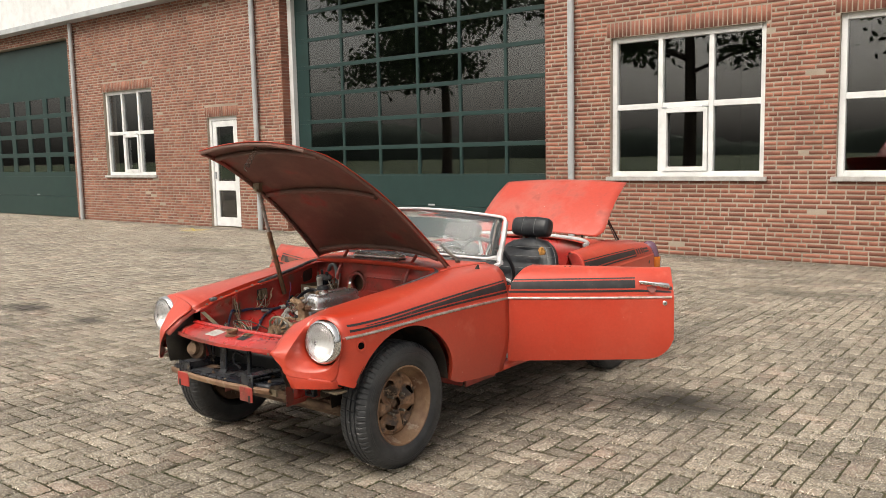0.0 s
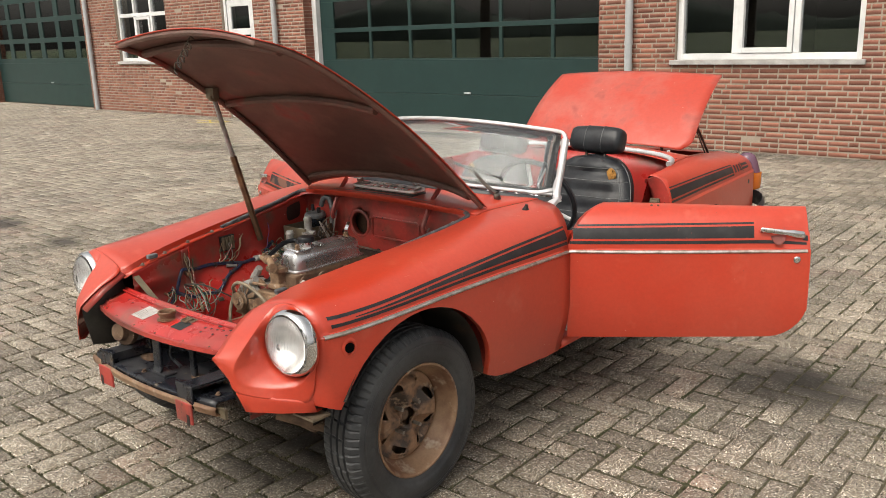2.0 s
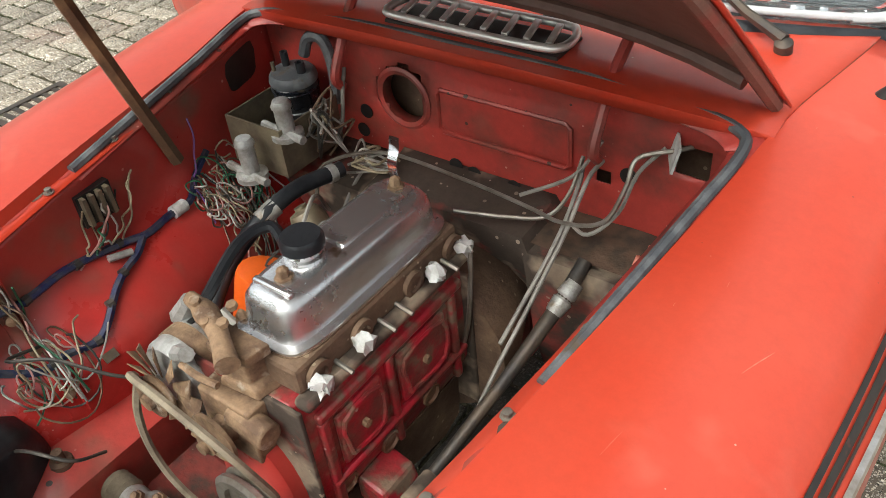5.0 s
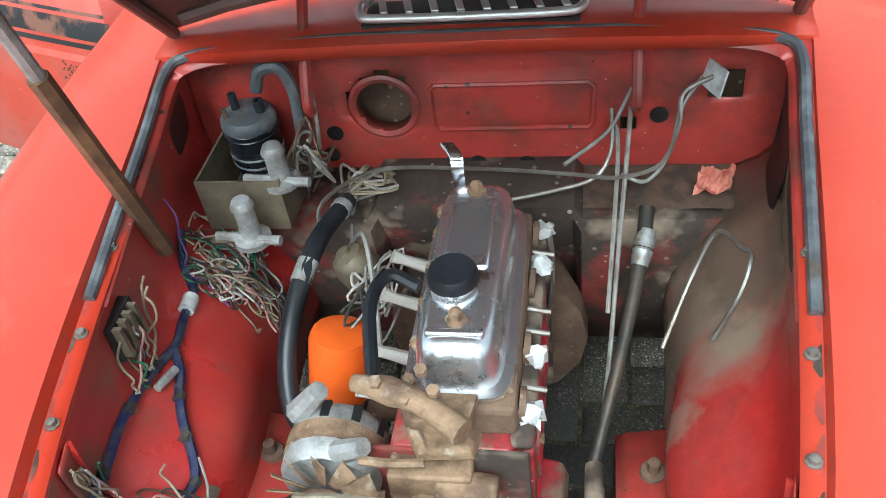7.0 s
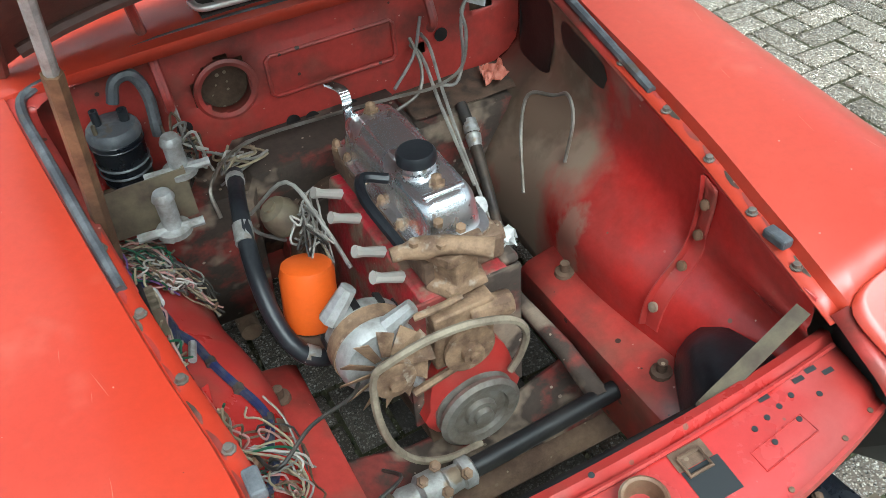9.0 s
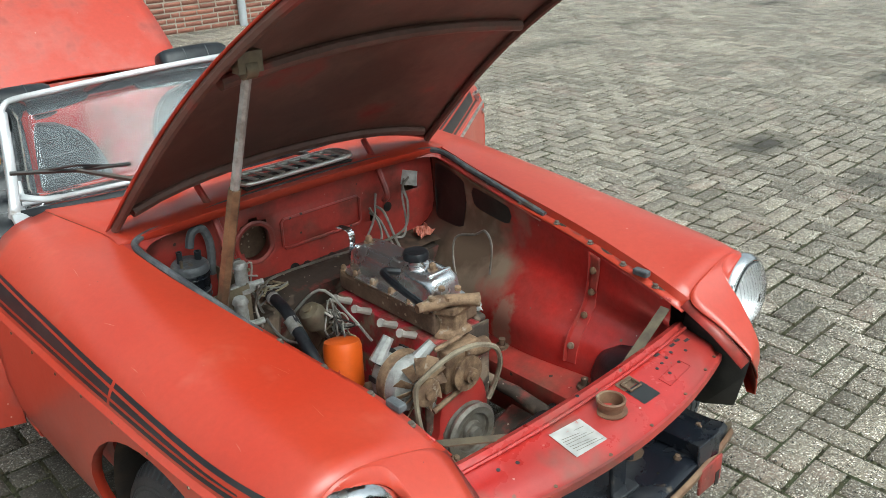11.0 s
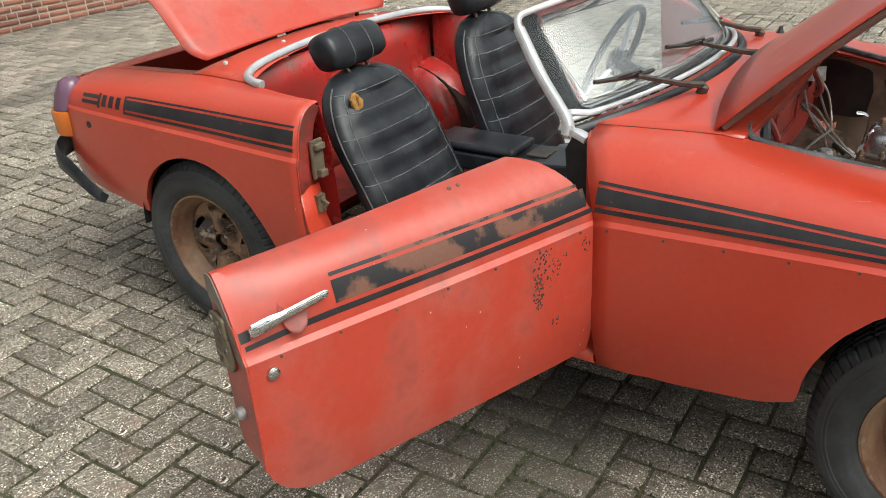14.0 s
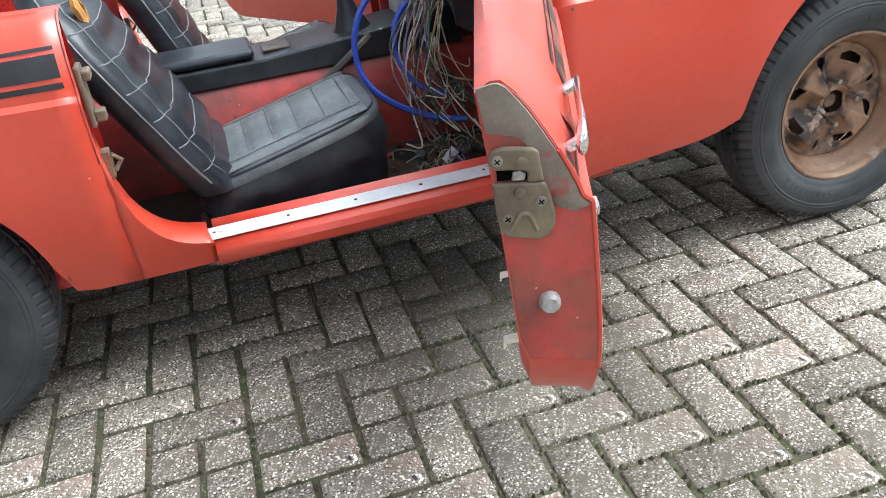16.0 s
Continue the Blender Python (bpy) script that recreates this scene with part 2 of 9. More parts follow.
VINYL_DUSTY = shader("dusty_black_vinyl", (0.050, 0.053, 0.058), 0.45, color2=(0.12, 0.124, 0.124), scale=7, grain=0.3, bump=0.25, bump_scale=90, spot=(0.04, 0.04, 0.042), spot_scale=9)
VINYL.node_tree.nodes["Principled BSDF"].inputs["Specular IOR Level"].default_value = 0.32
VINYL_PALE = shader("dust_covered_grey_vinyl", (0.075, 0.083, 0.090), 0.5, color2=(0.135, 0.142, 0.142), scale=9, mix=(0.36, 0.64), grain=0.35, grain_scale=70, bump=0.25, bump_scale=90, speck=(((0.30, 0.25, 0.18), 90, 0.22),))
FOAM = shader("ochre_seat_foam", (0.45, 0.22, 0.05), 0.9, color2=(0.28, 0.13, 0.04), scale=40, grain=0.3, bump=0.5)
DARKMETAL = shader("dirty_dark_metal", (0.05, 0.045, 0.042), 0.55, 0.4, color2=(0.10, 0.075, 0.055), scale=20, grain=0.3, bump=0.15)
BRASSY = shader("tarnished_zinc_plate", (0.22, 0.18, 0.12), 0.5, 0.4, color2=(0.13, 0.10, 0.075), scale=18, grain=0.2, bump=0.1)
ENGINE_RED = shader("oily_red_engine_paint", (0.42, 0.020, 0.036), 0.3, color2=(0.20, 0.055, 0.045), scale=16, mix=(0.42, 0.60), grain=0.4, bump=0.5, bump_scale=45,
                    spot=(0.23, 0.155, 0.11), spot_scale=20, spot_mix=(0.50, 0.62), speck=(((0.55, 0.40, 0.34), 40, 0.14),))
ORANGE = shader("orange_filter_paint", (0.74, 0.115, 0.012), 0.35, color2=(0.62, 0.10, 0.012), scale=10, grain=0.1, speck=(((0.3, 0.12, 0.06), 40, 0.08),))
CLOTH = shader("white_paper_rag", (0.66, 0.66, 0.65), 0.9, color2=(0.4, 0.39, 0.37), scale=30, bump=0.5)
LABEL = shader("worn_white_label", (0.60, 0.58, 0.55), 0.6, color2=(0.42, 0.40, 0.38), scale=30, grain=0.2, spot=(0.5, 0.1, 0.08), spot_scale=30, spot_mix=(0.66, 0.7))
BLUE_TAPE = shader("blue_loom_tape", (0.008, 0.016, 0.070), 0.45, color2=(0.05, 0.055, 0.075), scale=45, mix=(0.42, 0.6), grain=0.4, bump=0.3)
BLUE_WIRE = shader("blue_wire", (0.02, 0.05, 0.32), 0.45)
GREY_WIRE = shader("grey_wire", (0.32, 0.30, 0.27), 0.6, color2=(0.17, 0.155, 0.14), scale=20, grain=0.25)
BLACK_WIRE = shader("black_wire", (0.03, 0.028, 0.026), 0.5, color2=(0.07, 0.06, 0.05), scale=25, grain=0.2)
GREEN_WIRE = shader("green_wire", (0.02, 0.10, 0.05), 0.5)
WHITE_WIRE = shader("white_wire", (0.45, 0.42, 0.38), 0.5)
TAN_WIRE = shader("yellowed_wire", (0.36, 0.30, 0.20), 0.6, color2=(0.22, 0.17, 0.11), scale=25, grain=0.25)
BROWN_WIRE = shader("brown_wire", (0.11, 0.062, 0.035), 0.6, color2=(0.18, 0.12, 0.08), scale=25, grain=0.25)
PIPE_METAL = shader("dull_steel_pipe", (0.30, 0.28, 0.25), 0.45, 0.6, color2=(0.18, 0.15, 0.12), scale=20, grain=0.2)
LAMP_GLASS = glass("headlamp_glass", (0.97, 0.98, 1.0), 0.22)
LAMP_SILVER = shader("headlamp_silvering", (0.82, 0.82, 0.81), 0.30, 0.8, color2=(0.58, 0.56, 0.52), scale=16, mix=(0.42, 0.66))
SCREEN_GLASS = glass("dirty_windscreen_glass", (0.80, 0.85, 0.88), 0.0)
SCREEN_GLASS.node_tree.nodes["Principled BSDF"].inputs["Transmission Weight"].default_value = 0.975
LAMP_AMBER = shader("amber_lens", (0.75, 0.19, 0.02), 0.2, coat=0.5)
LAMP_RED = shader("dark_red_lens", (0.16, 0.08, 0.13), 0.25, coat=0.5)
FLOORDIRT = shader("earth_and_rust_debris", (0.12, 0.075, 0.05), 0.9, color2=(0.05, 0.035, 0.025), scale=30, mix=(0.4, 0.6), grain=0.4, bump=0.6, bump_scale=60)
# oil stains and painted shade on the paving: x, y, half widths, strength
STAINS_AND_SHADE = [(-1.75, 4.6, 0.60, 0.36, 0.9), (-8.55, 4.03, 0.55, 0.28, 0.95), (-7.32, 3.99, 0.28, 0.18, 0.95), (-2.35, 8.8, 1.0, 0.35, 0.5), (3.04, 4.15, 0.42, 0.24, 0.85), (0.69, 4.03, 0.38, 0.26, 0.85),
          # at (-3.05, 3.2) oil, with the car's shade put into the colour
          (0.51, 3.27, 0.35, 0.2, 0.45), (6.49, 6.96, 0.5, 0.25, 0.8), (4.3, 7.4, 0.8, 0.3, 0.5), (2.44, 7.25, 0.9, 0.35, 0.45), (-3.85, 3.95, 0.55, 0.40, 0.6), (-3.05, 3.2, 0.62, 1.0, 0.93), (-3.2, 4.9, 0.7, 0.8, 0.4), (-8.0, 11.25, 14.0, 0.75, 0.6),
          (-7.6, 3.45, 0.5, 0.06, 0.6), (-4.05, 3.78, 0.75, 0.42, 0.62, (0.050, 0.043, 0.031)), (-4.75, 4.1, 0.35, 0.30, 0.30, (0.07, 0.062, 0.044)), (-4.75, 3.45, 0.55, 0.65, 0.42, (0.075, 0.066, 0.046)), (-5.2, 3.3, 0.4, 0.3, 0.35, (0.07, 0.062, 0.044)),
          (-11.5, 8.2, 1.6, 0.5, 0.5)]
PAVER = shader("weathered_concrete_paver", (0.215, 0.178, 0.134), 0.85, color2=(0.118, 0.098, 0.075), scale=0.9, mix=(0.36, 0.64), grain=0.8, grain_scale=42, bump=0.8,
               bump_scale=90, rand=0.28, spot=(0.23, 0.162, 0.126), spot_scale=2.4, spot_mix=(0.55, 0.7), stains=STAINS_AND_SHADE,
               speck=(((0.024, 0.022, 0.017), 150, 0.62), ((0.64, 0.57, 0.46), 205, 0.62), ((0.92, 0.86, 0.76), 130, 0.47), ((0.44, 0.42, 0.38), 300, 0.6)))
JOINT = shader("mossy_joint_sand", (0.085, 0.070, 0.048), 0.95, color2=(0.050, 0.058, 0.022), scale=2.5, mix=(0.4, 0.62), grain=0.6, grain_scale=90, bump=0.8,
               speck=(((0.33, 0.30, 0.24), 160, 0.36),))
BRICK = shader("red_brick", (0.265, 0.108, 0.073), 0.85, color2=(0.195, 0.078, 0.057), scale=3.5, grain=0.3, grain_scale=50, bump=0.3, rand=0.26)
MORTAR = shader("pale_mortar", (0.36, 0.30, 0.245), 0.95, color2=(0.27, 0.22, 0.175), scale=1.2, grain=0.25, bump=0.3)
GREEN = shader("dark_green_door_panel", (0.008, 0.029, 0.028), 0.42, color2=(0.011, 0.036, 0.034), scale=3, grain=0.08, bump=0.05)
WHITE = shader("white_window_paint", (0.72, 0.73, 0.74), 0.4, color2=(0.60, 0.61, 0.62), scale=4, grain=0.06)
ZINC = shader("grey_pvc_downpipe", (0.42, 0.44, 0.46), 0.45, color2=(0.33, 0.35, 0.37), scale=3, grain=0.08)
STONE = shader("concrete_sill", (0.42, 0.41, 0.40), 0.8, color2=(0.30, 0.29, 0.28), scale=6, grain=0.2, bump=0.2)
# near-black stands in for unlit depth: the room behind panes, small openings
UNLIT_DEPTH = shader("unlit_depth_near_black", (0.028, 0.03, 0.032), 0.9, color2=(0.04, 0.042, 0.045), scale=1)
BARE = shader("bare_grey_brown_primer", (0.175, 0.140, 0.112), 0.6, color2=(0.24, 0.20, 0.165), scale=14, mix=(0.4, 0.66), grain=0.3, bump=0.15, spot=(0.30, 0.06, 0.045), spot_scale=16, spot_mix=(0.60, 0.72))
CLIP = shader("yellowed_plastic_clip", (0.62, 0.58, 0.48), 0.5, color2=(0.5, 0.45, 0.36), scale=30)
# glossless black that paints the shade inside small holes
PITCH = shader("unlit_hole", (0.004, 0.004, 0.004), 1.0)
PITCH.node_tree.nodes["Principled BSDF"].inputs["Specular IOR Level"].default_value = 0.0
PANE = glass("window_pane_glass", (0.55, 0.58, 0.60), 0.0)
PANE.node_tree.nodes["Principled BSDF"].inputs["IOR"].default_value = 1.82
LEAF = shader("tree_foliage", (0.04, 0.075, 0.025), 0.7, color2=(0.06, 0.10, 0.035), scale=0.8, rand=0.3)
BARK = shader("tree_bark", (0.10, 0.08, 0.06), 0.9, color2=(0.06, 0.05, 0.04), scale=5, bump=0.5)
HILL = shader("distant_wood", (0.055, 0.075, 0.055), 0.95, color2=(0.035, 0.05, 0.035), scale=0.2, grain=0.3, grain_scale=1.5)
GRASS = shader("meadow_grass", (0.07, 0.10, 0.035), 0.9, color2=(0.05, 0.08, 0.03), scale=0.3, grain=0.3, grain_scale=4)


# ---- mesh tools ----
class Mesh:
    """Collects faces; each call adds one shape."""

    def __init__(self):
        self.v, self.f = [], []

    def add(self, verts, faces):
        n = len(self.v)
        self.v.extend([tuple(map(float, p)) for p in verts])
        self.f.extend([tuple(i + n for i in f) for f in faces])
        return self

    def box(self, x0, x1, y0, y1, z0, z1):
        v = [(x, y, z) for z in (z0, z1) for y in (y0, y1) for x in (x0, x1)]
        return self.add(v, [(0, 2, 3, 1), (4, 5, 7, 6), (0, 1, 5, 4), (2, 6, 7, 3), (0, 4, 6, 2), (1, 3, 7, 5)])

    def hexa(self, c, m):
        """A box of half sizes c turned by the matrix m."""
        v = [m @ Vector((x * c[0], y * c[1], z * c[2])) for z in (-1, 1) for y in (-1, 1) for x in (-1, 1)]
        return self.add(v, [(0, 2, 3, 1), (4, 5, 7, 6), (0, 1, 5, 4), (2, 6, 7, 3), (0, 4, 6, 2), (1, 3, 7, 5)])

    def grid(self, rows, closed=False, flip=False):
        """A sheet through rows of points."""
        k = len(rows[0])
        v = [p for r in rows for p in r]
        f = []
        for i in range(len(rows) - 1):
            for j in range(k if closed else k - 1):
                q = (i * k + j, i * k + (j + 1) % k, (i + 1) * k + (j + 1) % k, (i + 1) * k + j)
                f.append(q[::-1] if flip else q)
        return self.add(v, f)

    def loft(self, rings, caps=True):
        """A solid through closed rings."""
        k = len(rings[0])
        n = len(self.v)
        self.grid(rings, closed=True)
        if caps:
            self.f.append(tuple(n + i for i in range(k))[::-1])
            self.f.append(tuple(n + (len(rings) - 1) * k + i for i in range(k)))
        return self

    def lathe(self, profile, m, n=24, caps=True):
        """Rings (radius, height) about the z axis of m."""
        rings = [[m @ Vector((r * math.cos(2 * math.pi * i / n), r * math.sin(2 * math.pi * i / n), h)) for i in range(n)] for r, h in profile]
        return self.loft(rings, caps)

    def tube(self, points, r, n=8, close=False):
        """A round tube along points; r a number or one number a point."""
        p = [Vector(q) for q in points]
        rs = [r] * len(p) if isinstance(r, (int, float)) else r
        rings, up = [], None
        for i in range(len(p)):
            d = (p[min(i + 1, len(p) - 1)] - p[max(i - 1, 0)]).normalized()
            if up is None:
                up = d.orthogonal().normalized()
            up = (up - d * up.dot(d)).normalized()
            w = d.cross(up)
            rings.append([p[i] + (up * math.cos(2 * math.pi * k / n) + w * math.sin(2 * math.pi * k / n)) * rs[i] for k in range(n)])
        return self.loft(rings)

    def wire(self, points, r, n=6, steps=5):
        """A tube along a smooth curve through points."""
        return self.tube(smooth_line(points, steps), r, n)


def smooth_line(points, steps=5):
    p = [Vector(q) for q in points]
    p = [p[0] * 2 - p[1], *p, p[-1] * 2 - p[-2]]
    out = []
    for i in range(1, len(p) - 2):
        for k in range(steps):
            t = k / steps
            a, b, c, d = p[i - 1], p[i], p[i + 1], p[i + 2]
            out.append(0.5 * (2 * b + (c - a) * t + (2 * a - 5 * b + 4 * c - d) * t * t + (3 * b - 3 * c + d - a) * t ** 3))
    return out + [p[-2]]


def axis(p, d):
    """A matrix at p whose z axis points along d."""
    return Matrix.Translation(p) @ Vector(d).to_track_quat("Z", "Y").to_matrix().to_4x4()


def part(name, mesh, material, parent=None, label="", smooth=40, bevel=0.0, thick=0.0, mirror=False):
    """One mesh object from a Mesh, under a thing or a part."""
    data = bpy.data.meshes.new(name)
    v = mesh.v
    f = mesh.f
    if mirror:
        v = [(-x, y, z) for x, y, z in v]
        f = [q[::-1] for q in f]
    data.from_pydata(v, [], f)
    data.materials.append(material)
    if smooth:
        data.polygons.foreach_set("use_smooth", [True] * len(data.polygons))
        data.set_sharp_from_angle(angle=radians(smooth))
    ob = new(name, data)
    if parent is not None:
        ob.parent = parent
    if thick:
        s = ob.modifiers.new("thickness", "SOLIDIFY")
        s.thickness, s.offset = thick, -1
    if bevel:
        b = ob.modifiers.new("bevel", "BEVEL")
        b.width, b.segments, b.limit_method = bevel, 2, "ANGLE"
    return tagged(ob, label)


def thing(name, at=(0, 0, 0), label="", category="", group="", kind=""):
    ob = new(name)
    ob.location = at
    ob.empty_display_size = 0.1
    return tagged(ob, label, category, group, kind)


def table(*pairs):
    """A smooth function through (y, value) pairs."""
    xs, vs = [p[0] for p in pairs], [p[1] for p in pairs]

    def f(y):
        if y <= xs[0]:
            return vs[0]
        if y >= xs[-1]:
            return vs[-1]
        i = max(k for k in range(len(xs)) if xs[k] <= y)
        i = min(i, len(xs) - 2)
        h = xs[i + 1] - xs[i]
        t = (y - xs[i]) / h

        def slope(k):
            if k == 0:
                return (vs[1] - vs[0]) / (xs[1] - xs[0])
            if k == len(xs) - 1:
                return (vs[-1] - vs[-2]) / (xs[-1] - xs[-2])
            a = (vs[k] - vs[k - 1]) / (xs[k] - xs[k - 1])
            b = (vs[k + 1] - vs[k]) / (xs[k + 1] - xs[k])
            return 0 if a * b <= 0 else 2 * a * b / (a + b)
        m0, m1 = slope(i) * h, slope(i + 1) * h
        return (2 * t ** 3 - 3 * t * t + 1) * vs[i] + (t ** 3 - 2 * t * t + t) * m0 + (3 * t * t - 2 * t ** 3) * vs[i + 1] + (t ** 3 - t * t) * m1
    return f


# ---- the yard ----
MOD = 0.105
GX, GY = -3.916, 4.695          # a corner of the paving grid


def paver_mesh(items, top=0.0, deep=0.045, gap=0.0054, chamfer=0.005):
    """Vertices and faces of pavers (x, y, length x, length y), each with its own height and tilt."""
    n = len(items)
    a = np.array(items)
    rng = np.random.RandomState(4)
    dz = rng.normal(0, 0.0016, n)
    tx, ty = rng.normal(0, 0.006, n), rng.normal(0, 0.006, n)
    x0, x1, y0, y1 = a[:, 0] + gap, a[:, 0] + a[:, 2] - gap, a[:, 1] + gap, a[:, 1] + a[:, 3] - gap
    jx, jy = rng.normal(0, 0.0016, (4, n)), rng.normal(0, 0.0016, (4, n))
    x0, x1 = x0 + rng.normal(0, 0.0012, n), x1 + rng.normal(0, 0.0012, n)
    y0, y1 = y0 + rng.normal(0, 0.0012, n), y1 + rng.normal(0, 0.0012, n)
    cx, cy = (x0 + x1) / 2, (y0 + y1) / 2
    v = np.zeros((n, 12, 3))
    for k, (ex, ey) in enumerate(((0, 0), (1, 0), (1, 1), (0, 1))):
        px, py = np.where(ex, x1, x0) + jx[k], np.where(ey, y1, y0) + jy[k]
        ix, iy = px + (chamfer if not ex else -chamfer), py + (chamfer if not ey else -chamfer)
        h = top + dz + (px - cx) * tx + (py - cy) * ty
        v[:, k] = np.stack([ix, iy, h], 1)
        v[:, 4 + k] = np.stack([px, py, h - chamfer], 1)
        v[:, 8 + k] = np.stack([px, py, np.full(n, top - deep)], 1)
    f = [(0, 1, 2, 3)]
    for k in range(4):
        q = (k + 1) % 4
        f += [(4 + k, 4 + q, q, k), (8 + k, 8 + q, 4 + q, 4 + k)]
    faces = (np.array(f)[None] + (np.arange(n) * 12)[:, None, None]).reshape(-1, 4)
    return v.reshape(-1, 3), faces


def herringbone(x0, x1, y0, y1):
    """Pavers of the 90 degree herringbone over a stretch; a few are two halves."""
    out = []
    rng = random.Random(7)
    for i in range(int((y0 - GY) / MOD) - 2, int((y1 - GY) / MOD) + 2):
        for j in range(int((x0 - GX) / MOD) - 2, int((x1 - GX) / MOD) + 2):
            d = (i - j + 2) % 4
            if d == 1:
                cells = (i, j, 2, 1)
            elif d == 0:
                cells = (i, j, 1, 2)
            else:
                continue
            ii, jj, li, lj = cells
            x, y = GX + jj * MOD, GY + ii * MOD
            if not (x0 <= x < x1 and y0 <= y < y1):
                continue
            if rng.random() < 0.06:
                out.append((x, y, MOD, MOD))
                out.append((x + (MOD if lj == 2 else 0), y + (MOD if li == 2 else 0), MOD, MOD))
            else:
                out.append((x, y, lj * MOD, li * MOD))
    return out


def raw(name, v, f, material, parent=None):
    data = bpy.data.meshes.new(name)
    data.vertices.add(len(v))
    data.vertices.foreach_set("co", np.asarray(v, dtype=np.float32).ravel())
    data.loops.add(f.size)
    data.loops.foreach_set("vertex_index", f.ravel().astype(np.int32))
    data.polygons.add(len(f))
    data.polygons.foreach_set("loop_start", np.arange(0, f.size, 4, dtype=np.int32))
    data.update(calc_edges=True)
    data.validate()
    data.materials.append(material)
    ob = new(name, data)
    if parent is not None:
        ob.parent = parent
    return ob


ground = part("ground", Mesh().add([(-400, -400, -0.007), (400, -400, -0.007), (400, 400, -0.007), (-400, 400, -0.007)], [(0, 1, 2, 3)]), JOINT, smooth=0)
tagged(ground, "dark mossy sand joints and bare ground of the yard", "ground", kind="structure")
all_pavers = herringbone(-27.0, 9.0, -3.0, 11.18)
near_pavers = [p for p in all_pavers if -4.75 < p[0] < -4.0 and 3.3 < p[1] < 5.0][:300]
near_set = set(near_pavers)
v_, f_ = paver_mesh([p for p in all_pavers if p not in near_set])
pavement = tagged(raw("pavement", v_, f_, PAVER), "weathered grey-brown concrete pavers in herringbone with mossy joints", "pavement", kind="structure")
far_pavers = Mesh().box(9.0, 60, -3.0, 60, -0.05, -0.001).box(-60, -27.0, -3.0, 11.0, -0.05, -0.001).box(-60, 60, -40, -3.0, -0.05, -0.001)
part("far_pavement", far_pavers, PAVER, pavement, "far stretch of the paved yard", smooth=0)

# moss and grit that has settled in the joints and creeps over the edges
rng = np.random.RandomState(12)
near = np.array([p for p in all_pavers if -8.2 < p[0] < 2.0 and 0.7 < p[1] < 8.5])
per = 22
base = np.repeat(near, per, axis=0)
n_ = len(base)
edge, along = rng.randint(0, 4, n_), rng.rand(n_)
jit = rng.normal(0, 0.0028, (n_, 2))
cx = np.where(edge == 0, base[:, 0], np.where(edge == 1, base[:, 0] + base[:, 2], base[:, 0] + base[:, 2] * along)) + jit[:, 0]
cy = np.where(edge == 2, base[:, 1], np.where(edge == 3, base[:, 1] + base[:, 3], base[:, 1] + base[:, 3] * along)) + jit[:, 1]
thick = np.array([noise.noise((x * 1.7, y * 1.7, 3.0)) for x, y in zip(cx, cy)])
keep = rng.rand(n_) < 0.6 + 0.9 * thick + 0.4 * np.exp(-((cx + 4.2) / 0.9) ** 2 - ((cy - 3.9) / 0.8) ** 2)
cx, cy, thick = cx[keep], cy[keep], thick[keep]
n_ = len(cx)
size = rng.uniform(0.004, 0.0095, n_) * (1 + 0.7 * np.clip(thick, 0, 1))
turn = rng.rand(n_) * 6.28
mv = np.zeros((n_, 5, 3))
for k in range(4):
    r = size * rng.uniform(0.6, 1.35, n_)
    mv[:, k] = np.stack([cx + r * np.cos(turn + k * 1.571), cy + r * np.sin(turn + k * 1.571), np.full(n_, -0.006)], 1)
mv[:, 4] = np.stack([cx, cy, rng.uniform(0.0006, 0.0034, n_)], 1)
mf = (np.array([(0, 1, 4), (1, 2, 4), (2, 3, 4), (3, 0, 4)])[None] + (np.arange(n_) * 5)[:, None, None]).reshape(-1, 3)
data = bpy.data.meshes.new("joint_moss")
data.from_pydata(mv.reshape(-1, 3).tolist(), [], mf.tolist())
data.materials.append(MOSS)
tagged(new("joint_moss", data), "dark moss and grit in the paving joints", "moss", kind="stuff")

# ---- the workshop building ----
WALL_Y = 11.2
OPEN = [(-5.57, -3.37, 1.10, 3.09), (-2.49, -0.29, 1.10, 3.09), (-12.68, -6.66, 0, 5.2), (-15.14, -14.13, 0, 2.37), (-19.22, -17.15, 1.13, 3.14),
        (-26.4, -20.75, 0, 4.62), (1.62, 7.64, 0, 5.2)]
WX0, WX1, WTOP = -27.5, 9.0, 5.2
core = Mesh()
xs = sorted({WX0, WX1, *[o[0] for o in OPEN], *[o[1] for o in OPEN]})
for a, b in zip(xs, xs[1:]):
    mid = (a + b) / 2
    z = -0.02
    for o in sorted([o for o in OPEN if o[0] < mid < o[1]], key=lambda o: o[2]):
        if o[2] > z + 0.001:
            core.box(a, b, WALL_Y + 0.003, WALL_Y + 0.34, z, o[2])
        z = o[3]
    if z < WTOP:
        core.box(a, b, WALL_Y + 0.003, WALL_Y + 0.34, z, WTOP)
wall = part("wall_north", core, MORTAR, smooth=0)
tagged(wall, "red brick workshop wall with pale mortar joints", "wall", kind="structure")


